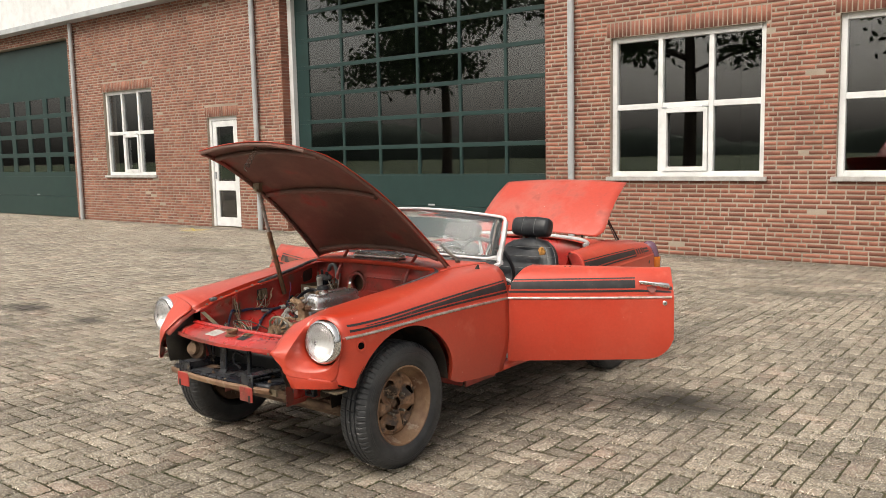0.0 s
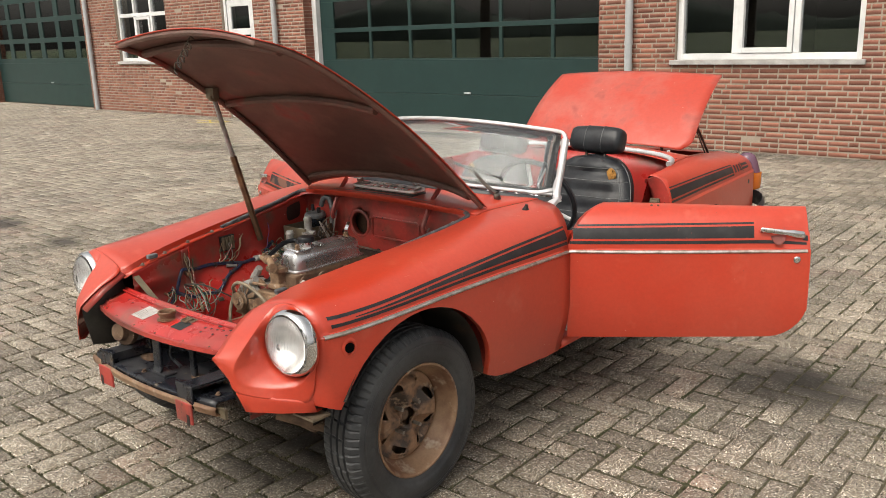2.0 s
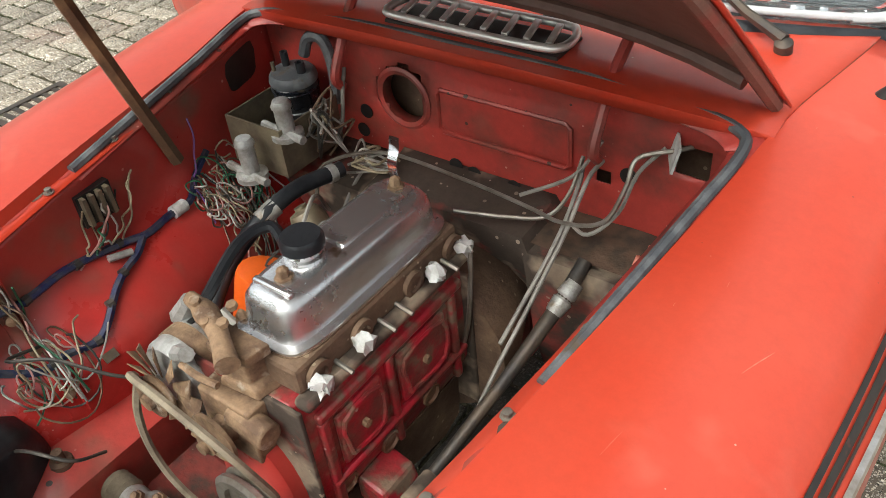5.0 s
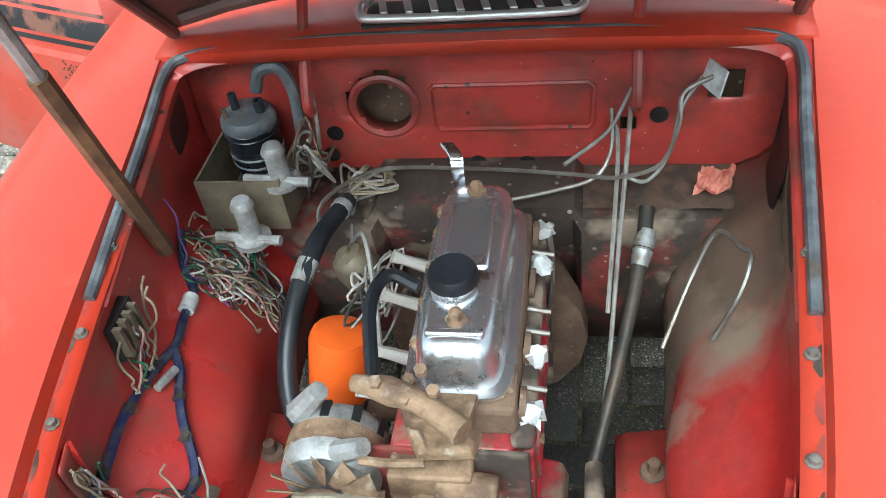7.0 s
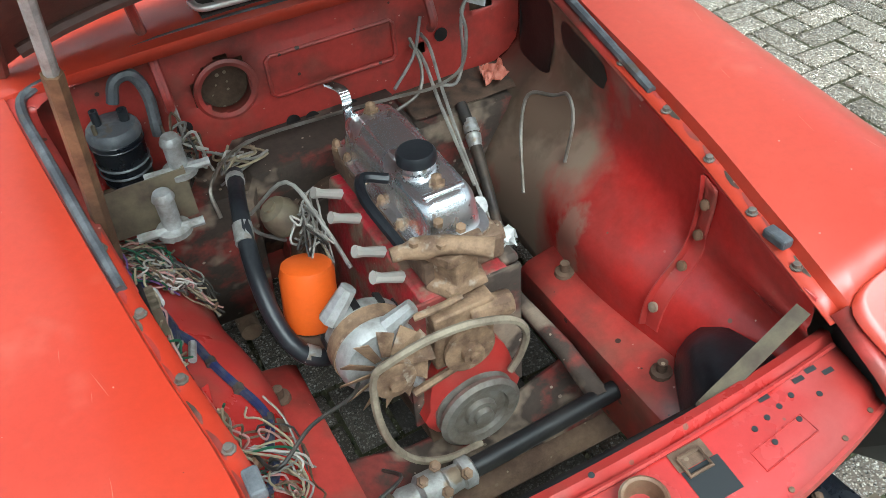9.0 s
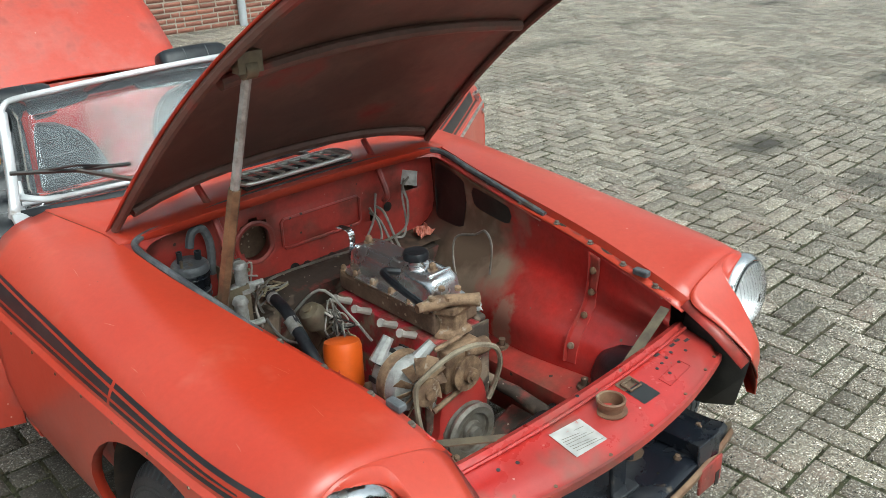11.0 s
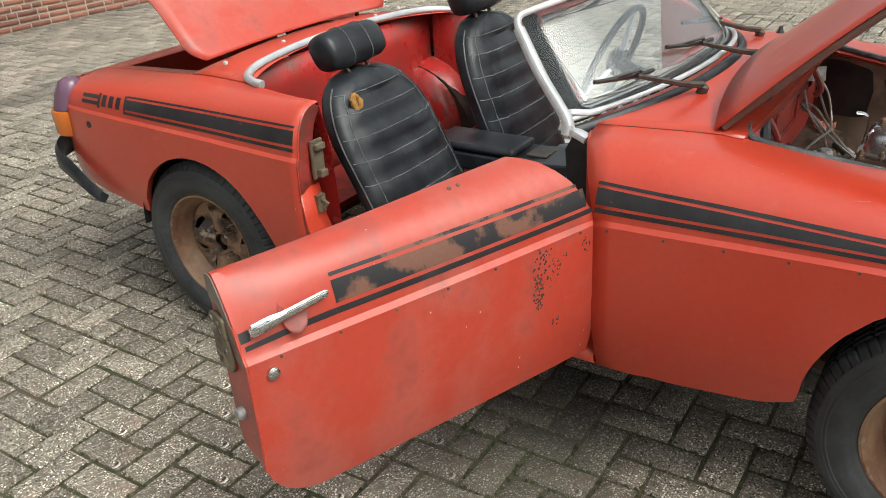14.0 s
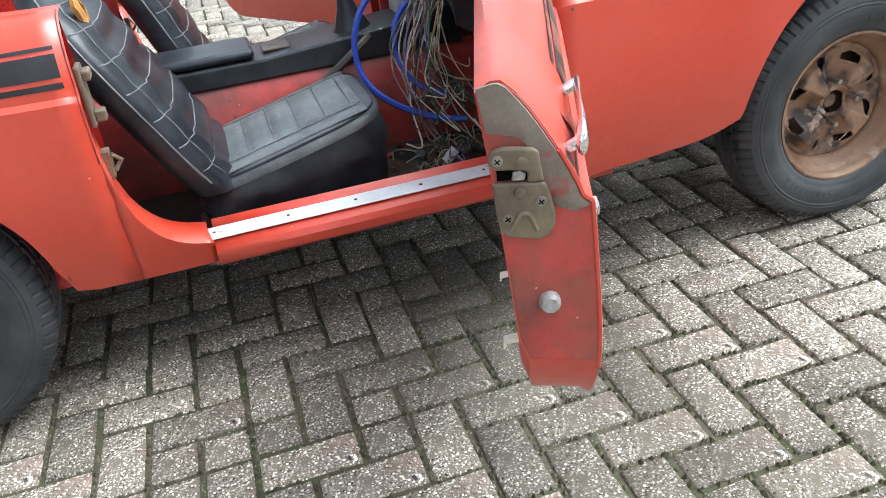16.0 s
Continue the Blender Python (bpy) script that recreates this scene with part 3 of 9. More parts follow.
def brick_rows():
    """Bricks (x0, x1, z0, z1) of the courses, broken by the openings, and the upright ones over them."""
    rng = random.Random(3)
    lintels = [(o[0] - 0.06, o[1] + 0.06, o[3], o[3] + 0.215) for o in OPEN if o[3] < 4]
    out = []
    course = 0.0625
    for r in range(int(WTOP / course)):
        z0, z1 = r * course + 0.0068, (r + 1) * course - 0.0068
        cuts = sorted((o[0], o[1]) for o in OPEN + lintels if o[2] < z1 - 0.005 and o[3] > z0 + 0.005)
        spans, x = [], WX0
        for a, b in cuts:
            if a > x:
                spans.append((x, a))
            x = max(x, b)
        if x < WX1:
            spans.append((x, WX1))
        for a, b in spans:
            x = a - rng.choice((0, 0.055, 0.11, 0.165))
            while x < b - 0.015:
                w = 0.21 if rng.random() < 0.72 else 0.10
                p, q = max(x, a), min(x + w, b)
                if q - p > 0.02:
                    out.append((p, q, z0, z1))
                x += w + 0.013
    for a, b, z0, z1 in lintels:
        k = int(round((b - a) / 0.0625))
        step = (b - a) / k
        out += [(a + i * step + 0.005, a + (i + 1) * step - 0.005, z0 + 0.005, z1 - 0.004) for i in range(k)]
    return out


def brick_mesh(items, y, proud=0.0):
    n = len(items)
    a = np.array(items)
    rng = np.random.RandomState(5)
    d = y + rng.normal(0, 0.0013, n) - proud
    v = np.zeros((n, 8, 3))
    for k, (ex, ez) in enumerate(((0, 2), (1, 2), (1, 3), (0, 3))):
        sx, sz = (1 if ex == 0 else -1), (1 if ez == 2 else -1)
        v[:, k] = np.stack([a[:, ex] + sx * 0.0025, d, a[:, ez] + sz * 0.0025], 1)
        v[:, 4 + k] = np.stack([a[:, ex], np.full(n, y + 0.010), a[:, ez]], 1)
    f = [(0, 1, 2, 3)] + [(4 + k, 4 + (k + 1) % 4, (k + 1) % 4, k) for k in range(4)]
    return v.reshape(-1, 3), (np.array(f)[None] + (np.arange(n) * 8)[:, None, None]).reshape(-1, 4)


all_bricks = brick_rows()
near_bricks = [b for b in all_bricks if -5.9 < b[0] < -2.2 and b[2] < 1.02][:290]
near_b = set(near_bricks)
v_, f_ = brick_mesh([b for b in all_bricks if b not in near_b], WALL_Y)
tagged(raw("brickwork", v_, f_, BRICK, wall), "red bricks laid in mixed bond", kind="stuff")
# jambs of the deep openings
for o in OPEN:
    if o[3] > 4:
        for x, sgn in ((o[0], 1), (o[1], -1)):
            rows = []
            for r in range(int(o[3] / 0.0625)):
                for k in (0, 1):
                    y0 = WALL_Y + 0.004 + (0.0 if (r + k) % 2 else 0.0) + k * 0.16
                    rows.append((x, y0, r * 0.0625 + 0.005, (r + 1) * 0.0625 - 0.005))
            jm = Mesh()
            for x_, y0, z0, z1 in rows:
                jm.box(x_ - 0.01, x_ + 0.012 * sgn, y0, y0 + 0.15, z0, z1) if sgn > 0 else jm.box(x_ - 0.012, x_ + 0.01, y0, y0 + 0.15, z0, z1)
            tagged(part("jamb_bricks", jm, BRICK, wall, "red bricks of the door jamb", smooth=0), kind="stuff")

# added room behind the panes; its darkness is in the colour
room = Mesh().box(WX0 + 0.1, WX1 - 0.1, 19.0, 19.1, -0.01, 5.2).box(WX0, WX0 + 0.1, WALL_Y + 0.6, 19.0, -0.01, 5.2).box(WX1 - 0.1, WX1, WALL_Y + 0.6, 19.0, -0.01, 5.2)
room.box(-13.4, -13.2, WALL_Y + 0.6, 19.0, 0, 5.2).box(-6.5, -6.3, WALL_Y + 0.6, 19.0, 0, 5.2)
tagged(part("wall_inner", room, UNLIT_DEPTH, smooth=0), "added inner walls of the workshop, near-black as if unlit", "wall", kind="structure")
tagged(part("ceiling", Mesh().box(WX0, WX1, WALL_Y + 0.34, 19.1, 5.2, 5.4), UNLIT_DEPTH, smooth=0), "added flat ceiling of the workshop, near-black as if unlit", "ceiling", kind="structure")
fascia = thing("fascia", label="white metal roof fascia with a grey gutter edge", category="fascia", kind="structure")
part("fascia_panel", Mesh().box(WX0, WX1, 10.92, WALL_Y + 0.4, 4.98, 5.9), WHITE, fascia, smooth=0)
part("gutter_edge", Mesh().box(WX0, WX1, 10.86, 10.925, 4.92, 5.05), ZINC, fascia, smooth=0, bevel=0.006)
part("soffit", Mesh().box(WX0, WX1, 10.93, WALL_Y + 0.011, 4.93, 4.979), ZINC, fascia, smooth=0)
sign = thing("name_sign", (-25.3, 10.90, 5.35), "dark green name sign on the white fascia, writing unreadable", "sign")
part("board", Mesh().box(-1.2, 1.2, -0.02, 0.018, -0.32, 0.32), GREEN, sign, smooth=0)
for k, (a, b) in enumerate(((-1.0, 0.7), (-0.8, 0.9))):
    part("writing_bar", Mesh().box(a, b, -0.026, -0.021, 0.08 - 0.24 * k, 0.17 - 0.24 * k), WHITE, sign, smooth=0)


def window(name, x0, x1, z0, z1, label):
    """A white window of three lights above three; the lower middle one opens."""
    w = thing(name, (0, 0, 0), label, "window", kind="structure")
    y = WALL_Y + 0.07
    fr = Mesh()
    t = 0.075
    fr.box(x0, x0 + t, y, y + 0.09, z0, z1).box(x1 - t, x1, y, y + 0.09, z0, z1).box(x0 + t, x1 - t, y, y + 0.09, z1 - t, z1).box(x0 + t, x1 - t, y, y + 0.09, z0, z0 + t)
    a, b = x0 + (x1 - x0) * 0.335, x0 + (x1 - x0) * 0.665
    zm = z0 + (z1 - z0) * 0.50
    for m in (a, b):
        fr.box(m - 0.035, m + 0.035, y + 0.002, y + 0.088, z0 + t, z1 - t)
    for p, q in ((x0 + t, a - 0.035), (a + 0.035, b - 0.035), (b + 0.035, x1 - t)):
        fr.box(p, q, y + 0.004, y + 0.086, zm - 0.04, zm + 0.04)
    part("window_frame", fr, WHITE, w, smooth=0, bevel=0.006)
    cs = Mesh()
    p, q, r, s = a + 0.04, b - 0.04, z0 + t + 0.004, zm - 0.045
    cs.box(p, p + 0.06, y - 0.018, y + 0.05, r, s).box(q - 0.06, q, y - 0.018, y + 0.05, r, s).box(p + 0.06, q - 0.06, y - 0.018, y + 0.05, s - 0.06, s).box(p + 0.06, q - 0.06, y - 0.018, y + 0.05, r, r + 0.06)
    part("casement", cs, WHITE, w, smooth=0, bevel=0.005)
    for u in (p + 0.03, q - 0.03):
        part("casement_hinge", Mesh().box(u - 0.04, u + 0.04, y - 0.03, y - 0.018, s + 0.008, s + 0.026), ZINC, w, smooth=0)
    for p, q in ((x0 + t, a - 0.035), (a + 0.035, b - 0.035), (b + 0.035, x1 - t)):
        for r, s in ((z0 + t, zm - 0.04), (zm + 0.04, z1 - t)):
            g = part("pane", Mesh().box(p + 0.001, q - 0.001, y + 0.055, y + 0.061, r + 0.001, s - 0.001), PANE, w, smooth=0)
            g.visible_shadow = False
    part("window_sill", Mesh().box(x0 - 0.05, x1 + 0.05, WALL_Y - 0.05, y - 0.002, z0 - 0.055, z0 + 0.003), STONE, w, smooth=0, bevel=0.006)
    return w


window("window_1", -5.57, -3.37, 1.10, 3.09, "white-framed workshop window of six panes, reflecting trees")
window("window_2", -2.49, -0.29, 1.10, 3.09, "white-framed workshop window of six panes, reflecting trees")
window("window_3", -19.22, -17.15, 1.13, 3.14, "white-framed workshop window of six panes, reflecting trees")


def garage(name, x0, x1, y, cols, rows, bottom, label, top):
    """A sectional door: solid panels below, framed panes above."""
    g = thing(name, (0, 0, 0), label, "garage door", kind="structure")
    sol = Mesh()
    zz = [0.015 + (bottom - 0.015) * k / 2 for k in range(3)]
    for a, b in zip(zz, zz[1:]):
        part("panel", Mesh().box(x0 + 0.01, x1 - 0.01, y, y + 0.05, a + 0.002, b - 0.002), GREEN, g, smooth=0, bevel=0.006)
    fr = Mesh()
    edges = [bottom, *[r[1] for r in rows]]
    z = bottom
    for r0, r1 in rows:
        fr.box(x0 + 0.01, x1 - 0.01, y, y + 0.05, z, r0)
        z = r1
    fr.box(x0 + 0.01, x1 - 0.01, y, y + 0.05, z, top)
    for r0, r1 in rows:
        x = x0 + 0.01
        for a, b in cols:
            fr.box(x, a, y + 0.001, y + 0.049, r0, r1)
            x = b
        fr.box(x, x1 - 0.01, y + 0.001, y + 0.049, r0, r1)
    part("door_frame", fr, GREEN, g, smooth=0, bevel=0.004)
    for r0, r1 in rows:
        for a, b in cols:
            p = part("pane", Mesh().box(a - 0.004, b + 0.004, y + 0.02, y + 0.026, r0 - 0.004, r1 + 0.004), PANE, g, smooth=0)
            p.visible_shadow = False
    part("door_handle", Mesh().box((x0 + x1) / 2 + 0.32, (x0 + x1) / 2 + 0.46, y - 0.02, y - 0.001, 0.58, 0.61), ZINC, g, smooth=0, bevel=0.004)
    return g


cols1 = [(-12.22 + k * 0.93, -12.22 + k * 0.93 + 0.87) for k in range(6)]
rows1 = [(1.14 + k * 0.527, 1.14 + k * 0.527 + 0.455) for k in range(7)]
garage("door_1", -12.66, -6.50, WALL_Y + 0.3, cols1, rows1, 1.12, "dark green sectional workshop door with rows of dark panes", 5.2)
part("door_post", Mesh().box(-12.68, -12.56, WALL_Y + 0.2, WALL_Y + 0.298, 0, 5.2), WHITE, bpy.data.objects["door_1"], "white post beside the door", smooth=0)
cols2 = [(-26.2 + k * 0.95, -26.2 + k * 0.95 + 0.72) for k in range(6)]
rows2 = [(1.22 + k * 0.52, 1.22 + k * 0.52 + 0.40) for k in range(4)]
garage("door_2", -26.38, -20.77, WALL_Y + 0.2, cols2, rows2, 1.1, "dark green sectional workshop door with small panes", 4.6)

cols4 = [(2.06 + k * 0.93, 2.06 + k * 0.93 + 0.87) for k in range(6)]
d4 = garage("door_4", 1.60, 7.66, WALL_Y + 0.3, cols4, rows1, 1.12, "dark green ribbed workshop door above a concrete sill", 5.2)
for k in range(6):
    z = 0.10 + k * 0.165
    part("rib", Mesh().box(1.64, 7.62, WALL_Y + 0.292, WALL_Y + 0.2995, z, z + 0.022), GREEN, d4, smooth=0, bevel=0.003)
part("door_sill", Mesh().box(1.63, 7.63, WALL_Y - 0.06, WALL_Y + 0.35, -0.02, 0.022), MORTAR, d4, "pale concrete sill", smooth=0, bevel=0.006)

d3 = thing("door_3", (0, 0, 0), "white glazed entrance door with three dark panes", "door", kind="structure")
y = WALL_Y + 0.06
dm = Mesh().box(-15.14, -15.06, y, y + 0.08, 0.02, 2.37).box(-14.21, -14.13, y, y + 0.08, 0.02, 2.37).box(-15.06, -14.21, y, y + 0.08, 2.29, 2.37)
dm.box(-15.04, -14.92, y + 0.01, y + 0.06, 0.03, 2.28).box(-14.35, -14.23, y + 0.01, y + 0.06, 0.03, 2.28)
for a, b in ((0.03, 0.22), (0.80, 1.0), (1.62, 1.74), (2.16, 2.28)):
    dm.box(-14.92, -14.35, y + 0.01, y + 0.06, a, b)
part("door_leaf", dm, WHITE, d3, smooth=0, bevel=0.005)
for a, b in ((0.22, 0.80), (1.0, 1.62), (1.74, 2.16)):
    part("pane", Mesh().box(-14.93, -14.34, y + 0.03, y + 0.036, a, b), PANE, d3, smooth=0)
part("door_handle", Mesh().box(-15.0, -14.97, y - 0.03, y + 0.009, 1.05, 1.2), ZINC, d3, smooth=0, bevel=0.004)


def downpipe(x, z0, z1):
    p = thing("downpipe", (x, WALL_Y - 0.075, 0), "grey plastic downpipe on the brick wall", "downpipe", "downpipes", "structure")
    part("pipe", Mesh().lathe([(0.05, z0), (0.05, z1)], Matrix(), 16), ZINC, p)
    for z in (1.3, 2.9, 4.4):
        part("bracket", Mesh().lathe([(0.056, z), (0.056, z + 0.05)], Matrix(), 16).box(-0.012, 0.012, 0.05, 0.073, z + 0.01, z + 0.04), ZINC, p)
    return p


downpipe(-6.18, 0.0, 4.93)
downpipe(1.12, 0.0, 4.93)
downpipe(-13.42, 0.0, 4.93)
downpipe(-20.42, 0.0, 4.93)

# drain in the yard
drain = thing("drain_grate", (-5.44, 3.80, 0.0), "dark iron drain grate set in the pavers", "drain")
dg = Mesh().box(-0.17, 0.17, -0.17, -0.14, -0.01, 0.006).box(-0.17, 0.17, 0.14, 0.17, -0.01, 0.006).box(-0.17, -0.14, -0.14, 0.14, -0.01, 0.006).box(0.14, 0.17, -0.14, 0.14, -0.01, 0.006)
for k in range(6):
    dg.box(-0.14, 0.14, -0.12 + k * 0.045, -0.098 + k * 0.045, -0.01, 0.004)
part("grate", dg, DARKMETAL, drain, smooth=0)


# ---- what the panes mirror: trees and far woods across the road ----
def tree(x, y, h, r, seed):
    rng = random.Random(seed)
    t = thing("tree", (x, y, 0), "broad leafy roadside tree with a dark trunk", "tree", "roadside trees")
    tr = Mesh()
    tr.tube([(0, 0, -0.1), (0.05, 0, h * 0.25), (0, 0.1, h * 0.5), (0.1, 0, h * 0.8)], [0.32, 0.26, 0.2, 0.07], 10)
    tips = []
    for k in range(14):
        a, z = rng.uniform(0, 6.28), h * rng.uniform(0.36, 0.75)
        e = (math.cos(a) * r * rng.uniform(0.5, 0.95), math.sin(a) * r * rng.uniform(0.5, 0.95), z + rng.uniform(0.4, 1.8))
        tr.tube([(0, 0, z), (e[0] * 0.5, e[1] * 0.5, z + 0.7), e], [0.11, 0.07, 0.02], 6)
        tips += [e, (e[0] * 0.6, e[1] * 0.6, z + 0.9)]
    part("trunk", tr, BARK, t)
    rs = np.random.RandomState(seed)
    n = 7500
    c = np.array(tips)[rs.randint(0, len(tips), n)] + rs.normal(0, 0.75, (n, 3)) * np.array([1, 1, 0.7])
    c[:, 2] = np.maximum(c[:, 2], h * 0.34 + rs.uniform(0, 0.8, n))
    u, w = rs.normal(0, 1, (n, 3)), rs.normal(0, 1, (n, 3))
    u /= np.linalg.norm(u, axis=1)[:, None]
    w -= u * (u * w).sum(1)[:, None]
    w /= np.linalg.norm(w, axis=1)[:, None]
    s = rs.uniform(0.08, 0.19, (n, 1))
    v = np.stack([c - u * s * 1.4, c + w * s * 0.7, c + u * s * 1.4, c - w * s * 0.7], 1).reshape(-1, 3)
    tagged(raw("crown", v, np.arange(4 * n).reshape(-1, 4), LEAF, t), kind="stuff")
    return t


tree(-1.5, -13.0, 13, 6.6, 1)
tree(-14.5, -14.0, 13, 6.5, 2)
tree(9.5, -14.5, 12.5, 6.0, 3)
tree(-29.0, -14.5, 13, 6.2, 4)
meadow = part("meadow", Mesh().box(-300, 300, -300, -15, -0.1, 0.02), GRASS, smooth=0)
tagged(meadow, "flat green meadow beyond the yard", "meadow", kind="structure")
hm = Mesh()
rows = []
rs = random.Random(11)
for k in range(241):
    x = -240 + k * 2
    hgt = 6.5 + 2.5 * math.sin(k * 0.055) + 2.0 * math.sin(k * 0.17 + 1) + rs.uniform(-0.6, 0.6)
    rows.append([(x, -140, -1), (x, -143, hgt * 0.7), (x, -150, hgt), (x, -170, -1)])
hm.grid(rows)
tagged(part("backdrop_woods", hm, HILL, smooth=60), "low dark wooded ridge in the distance", "woods", kind="structure")
mark = thing("paint_mark", (-14.9, 10.55, 0.0), "faint yellow spray mark on the pavers", "paint mark")
for k, (a, b) in enumerate((((-0.5, 0.0), (0.45, 0.12)), ((-0.3, 0.18), (0.3, -0.2)), ((-0.1, -0.25), (0.5, -0.1)))):
    d = (Vector((*b, 0)) - Vector((*a, 0))).normalized()
    w = Vector((-d.y, d.x, 0)) * 0.02
    p, q = Vector((*a, 0.006)), Vector((*b, 0.006))
    part("stroke", Mesh().add([p - w, q - w, q + w, p + w], [(0, 1, 2, 3)]), YELLOW, mark, smooth=0, thick=-0.001)


# ---- the car: s to its left, y to its tail, z up ----
CAR_X = -3.145
car = thing("sports_car", (CAR_X, 0, 0), "faded red open two-seater, bonnet, doors and boot lid open", "car")

crease_s = table((2.50, 0.660), (2.60, 0.698), (2.75, 0.722), (3.0, 0.740), (3.2, 0.749), (3.7, 0.757), (4.15, 0.745), (4.62, 0.728), (5.1, 0.724), (5.5, 0.708), (5.72, 0.685), (5.88, 0.62))
crease_z = table((2.50, 0.692), (2.75, 0.703), (3.15, 0.714), (3.7, 0.706), (4.15, 0.700), (4.62, 0.698), (5.1, 0.714), (5.57, 0.720), (5.88, 0.715))
crown_s = table((2.50, 0.575), (2.8, 0.56), (3.2, 0.57), (3.5, 0.585), (3.75, 0.605), (4.62, 0.63), (5.1, 0.60), (5.5, 0.585), (5.88, 0.53))
crown_z = table((2.50, 0.783), (2.7, 0.797), (2.9, 0.814), (3.2, 0.842), (3.5, 0.866), (3.75, 0.868), (4.62, 0.848), (5.1, 0.850), (5.45, 0.830), (5.75, 0.806), (5.88, 0.78))
inner_s = table((2.50, 0.386), (2.65, 0.399), (2.8, 0.424), (2.95, 0.445), (3.25, 0.482), (3.5, 0.512), (3.8, 0.56), (4.62, 0.61), (4.95, 0.585), (5.2, 0.545), (5.88, 0.47))
inner_z = table((2.50, 0.733), (2.65, 0.771), (2.8, 0.792), (2.95, 0.809), (3.25, 0.838), (3.5, 0.872), (3.8, 0.876), (4.62, 0.852), (5.0, 0.868), (5.4, 0.842), (5.75, 0.815), (5.88, 0.79))


def arch(y, yc, zc, r):
    d = r * r - (y - yc) ** 2
    return zc + math.sqrt(d) if d > 0 else -1


def bottom_z(y):
    if y < 3.6:
        return max(arch(y, 2.885, 0.358, 0.334), np.interp(y, [2.5, 2.56, 3.2, 3.3, 3.5, 3.7], [0.485, 0.465, 0.365, 0.322, 0.302, 0.300]))
    return max(arch(y, 5.085, 0.325, 0.315), np.interp(y, [3.7, 4.62, 4.74, 4.77, 5.40, 5.6, 5.88], [0.295, 0.292, 0.294, 0.315, 0.385, 0.42, 0.46]))


def side(y, v):
    """A point of the body side: v from 0 (lower edge) over 1 (crease) and 2 (crown) to 3 (inner edge)."""
    cs, cz, ks, kz = crease_s(y), crease_z(y), crown_s(y), crown_z(y)
    zb = min(bottom_z(y), cz - 0.012)
    if v <= 1:
        z = zb + (cz - zb) * v
        h = (cz - z) / 0.36
        return Vector((cs + 0.004 * math.sin(min(h, 1) * 3.1) - 0.04 * max(0, h - 0.45) ** 2 * 2.6, y, z))
    s1, z1 = cs - 0.010, cz + 0.006
    if v <= 2:
        a = (v - 1) * math.pi / 2
        return Vector((ks + (s1 - ks) * math.cos(a) ** 0.92, y, z1 + (kz - z1) * math.sin(a) ** 1.02))
    t = v - 2
    si, zi = inner_s(y), inner_z(y)
    return Vector((ks + (si - ks) * t, y, kz + (zi - kz) * t ** 1.7))


VS = [0, 0.14, 0.3, 0.5, 0.7, 0.88, 0.97, 1.0, 1.02, 1.1, 1.2, 1.32, 1.45, 1.58, 1.72, 1.86, 2.0, 2.2, 2.42, 2.65, 2.85, 3.0]


def stations(y0, y1, extra=(), step=0.045):
    n = int(round((y1 - y0) / step))
    return sorted({round(y0 + (y1 - y0) * k / n, 4) for k in range(n + 1)} | set(extra))


arch_f = [2.553, 2.556, 2.565, 2.585, 3.17, 3.19, 3.205, 3.214, 3.2185, 3.225]
arch_r = [4.774, 4.78, 4.79, 4.81, 5.37, 5.39, 5.398, 5.403, 5.41]


def flange(y, d=0.022):
    p = side(y, 0)
    return Vector((p.x - d, y, p.z + 0.002))


def ring_point(pts, th):
    """A smooth closed curve through pts; th from 0 to 1."""
    k = th * len(pts)
    i = int(k) % len(pts)
    t = k - int(k)
    q = [Vector(pts[(i + j - 1) % len(pts)]) for j in range(4)]
    return 0.5 * (2 * q[1] + (q[2] - q[0]) * t + (2 * q[0] - 5 * q[1] + 4 * q[2] - q[3]) * t * t + (3 * q[1] - 3 * q[2] + q[3] - q[0]) * t ** 3)


def lip_point(th):
    """The outer ring of the wing's front round the headlamp; th from the top towards the outside."""
    pts = [(0.575, 2.505, 0.783), (0.635, 2.507, 0.752), (0.660, 2.503, 0.692), (0.662, 2.50, 0.60), (0.640, 2.482, 0.507), (0.56, 2.412, 0.518), (0.478, 2.357, 0.538),
           (0.452, 2.350, 0.575), (0.420, 2.343, 0.606), (0.397, 2.339, 0.630), (0.402, 2.352, 0.640), (0.391, 2.415, 0.686), (0.386, 2.495, 0.731), (0.480, 2.505, 0.766)]
    return ring_point(pts, th)


def brow_point(th):
    """The ridge between the wing's flat cheek and the scoop that holds the lamp."""
    pts = [(0.580, 2.500, 0.780), (0.632, 2.500, 0.746), (0.660, 2.496, 0.690), (0.655, 2.490, 0.610), (0.618, 2.468, 0.555), (0.555, 2.418, 0.545), (0.500, 2.376, 0.553),
           (0.478, 2.360, 0.575), (0.470, 2.356, 0.598), (0.472, 2.360, 0.618), (0.478, 2.374, 0.645), (0.490, 2.425, 0.704), (0.500, 2.482, 0.757), (0.528, 2.500, 0.776)]
    return ring_point(pts, th)


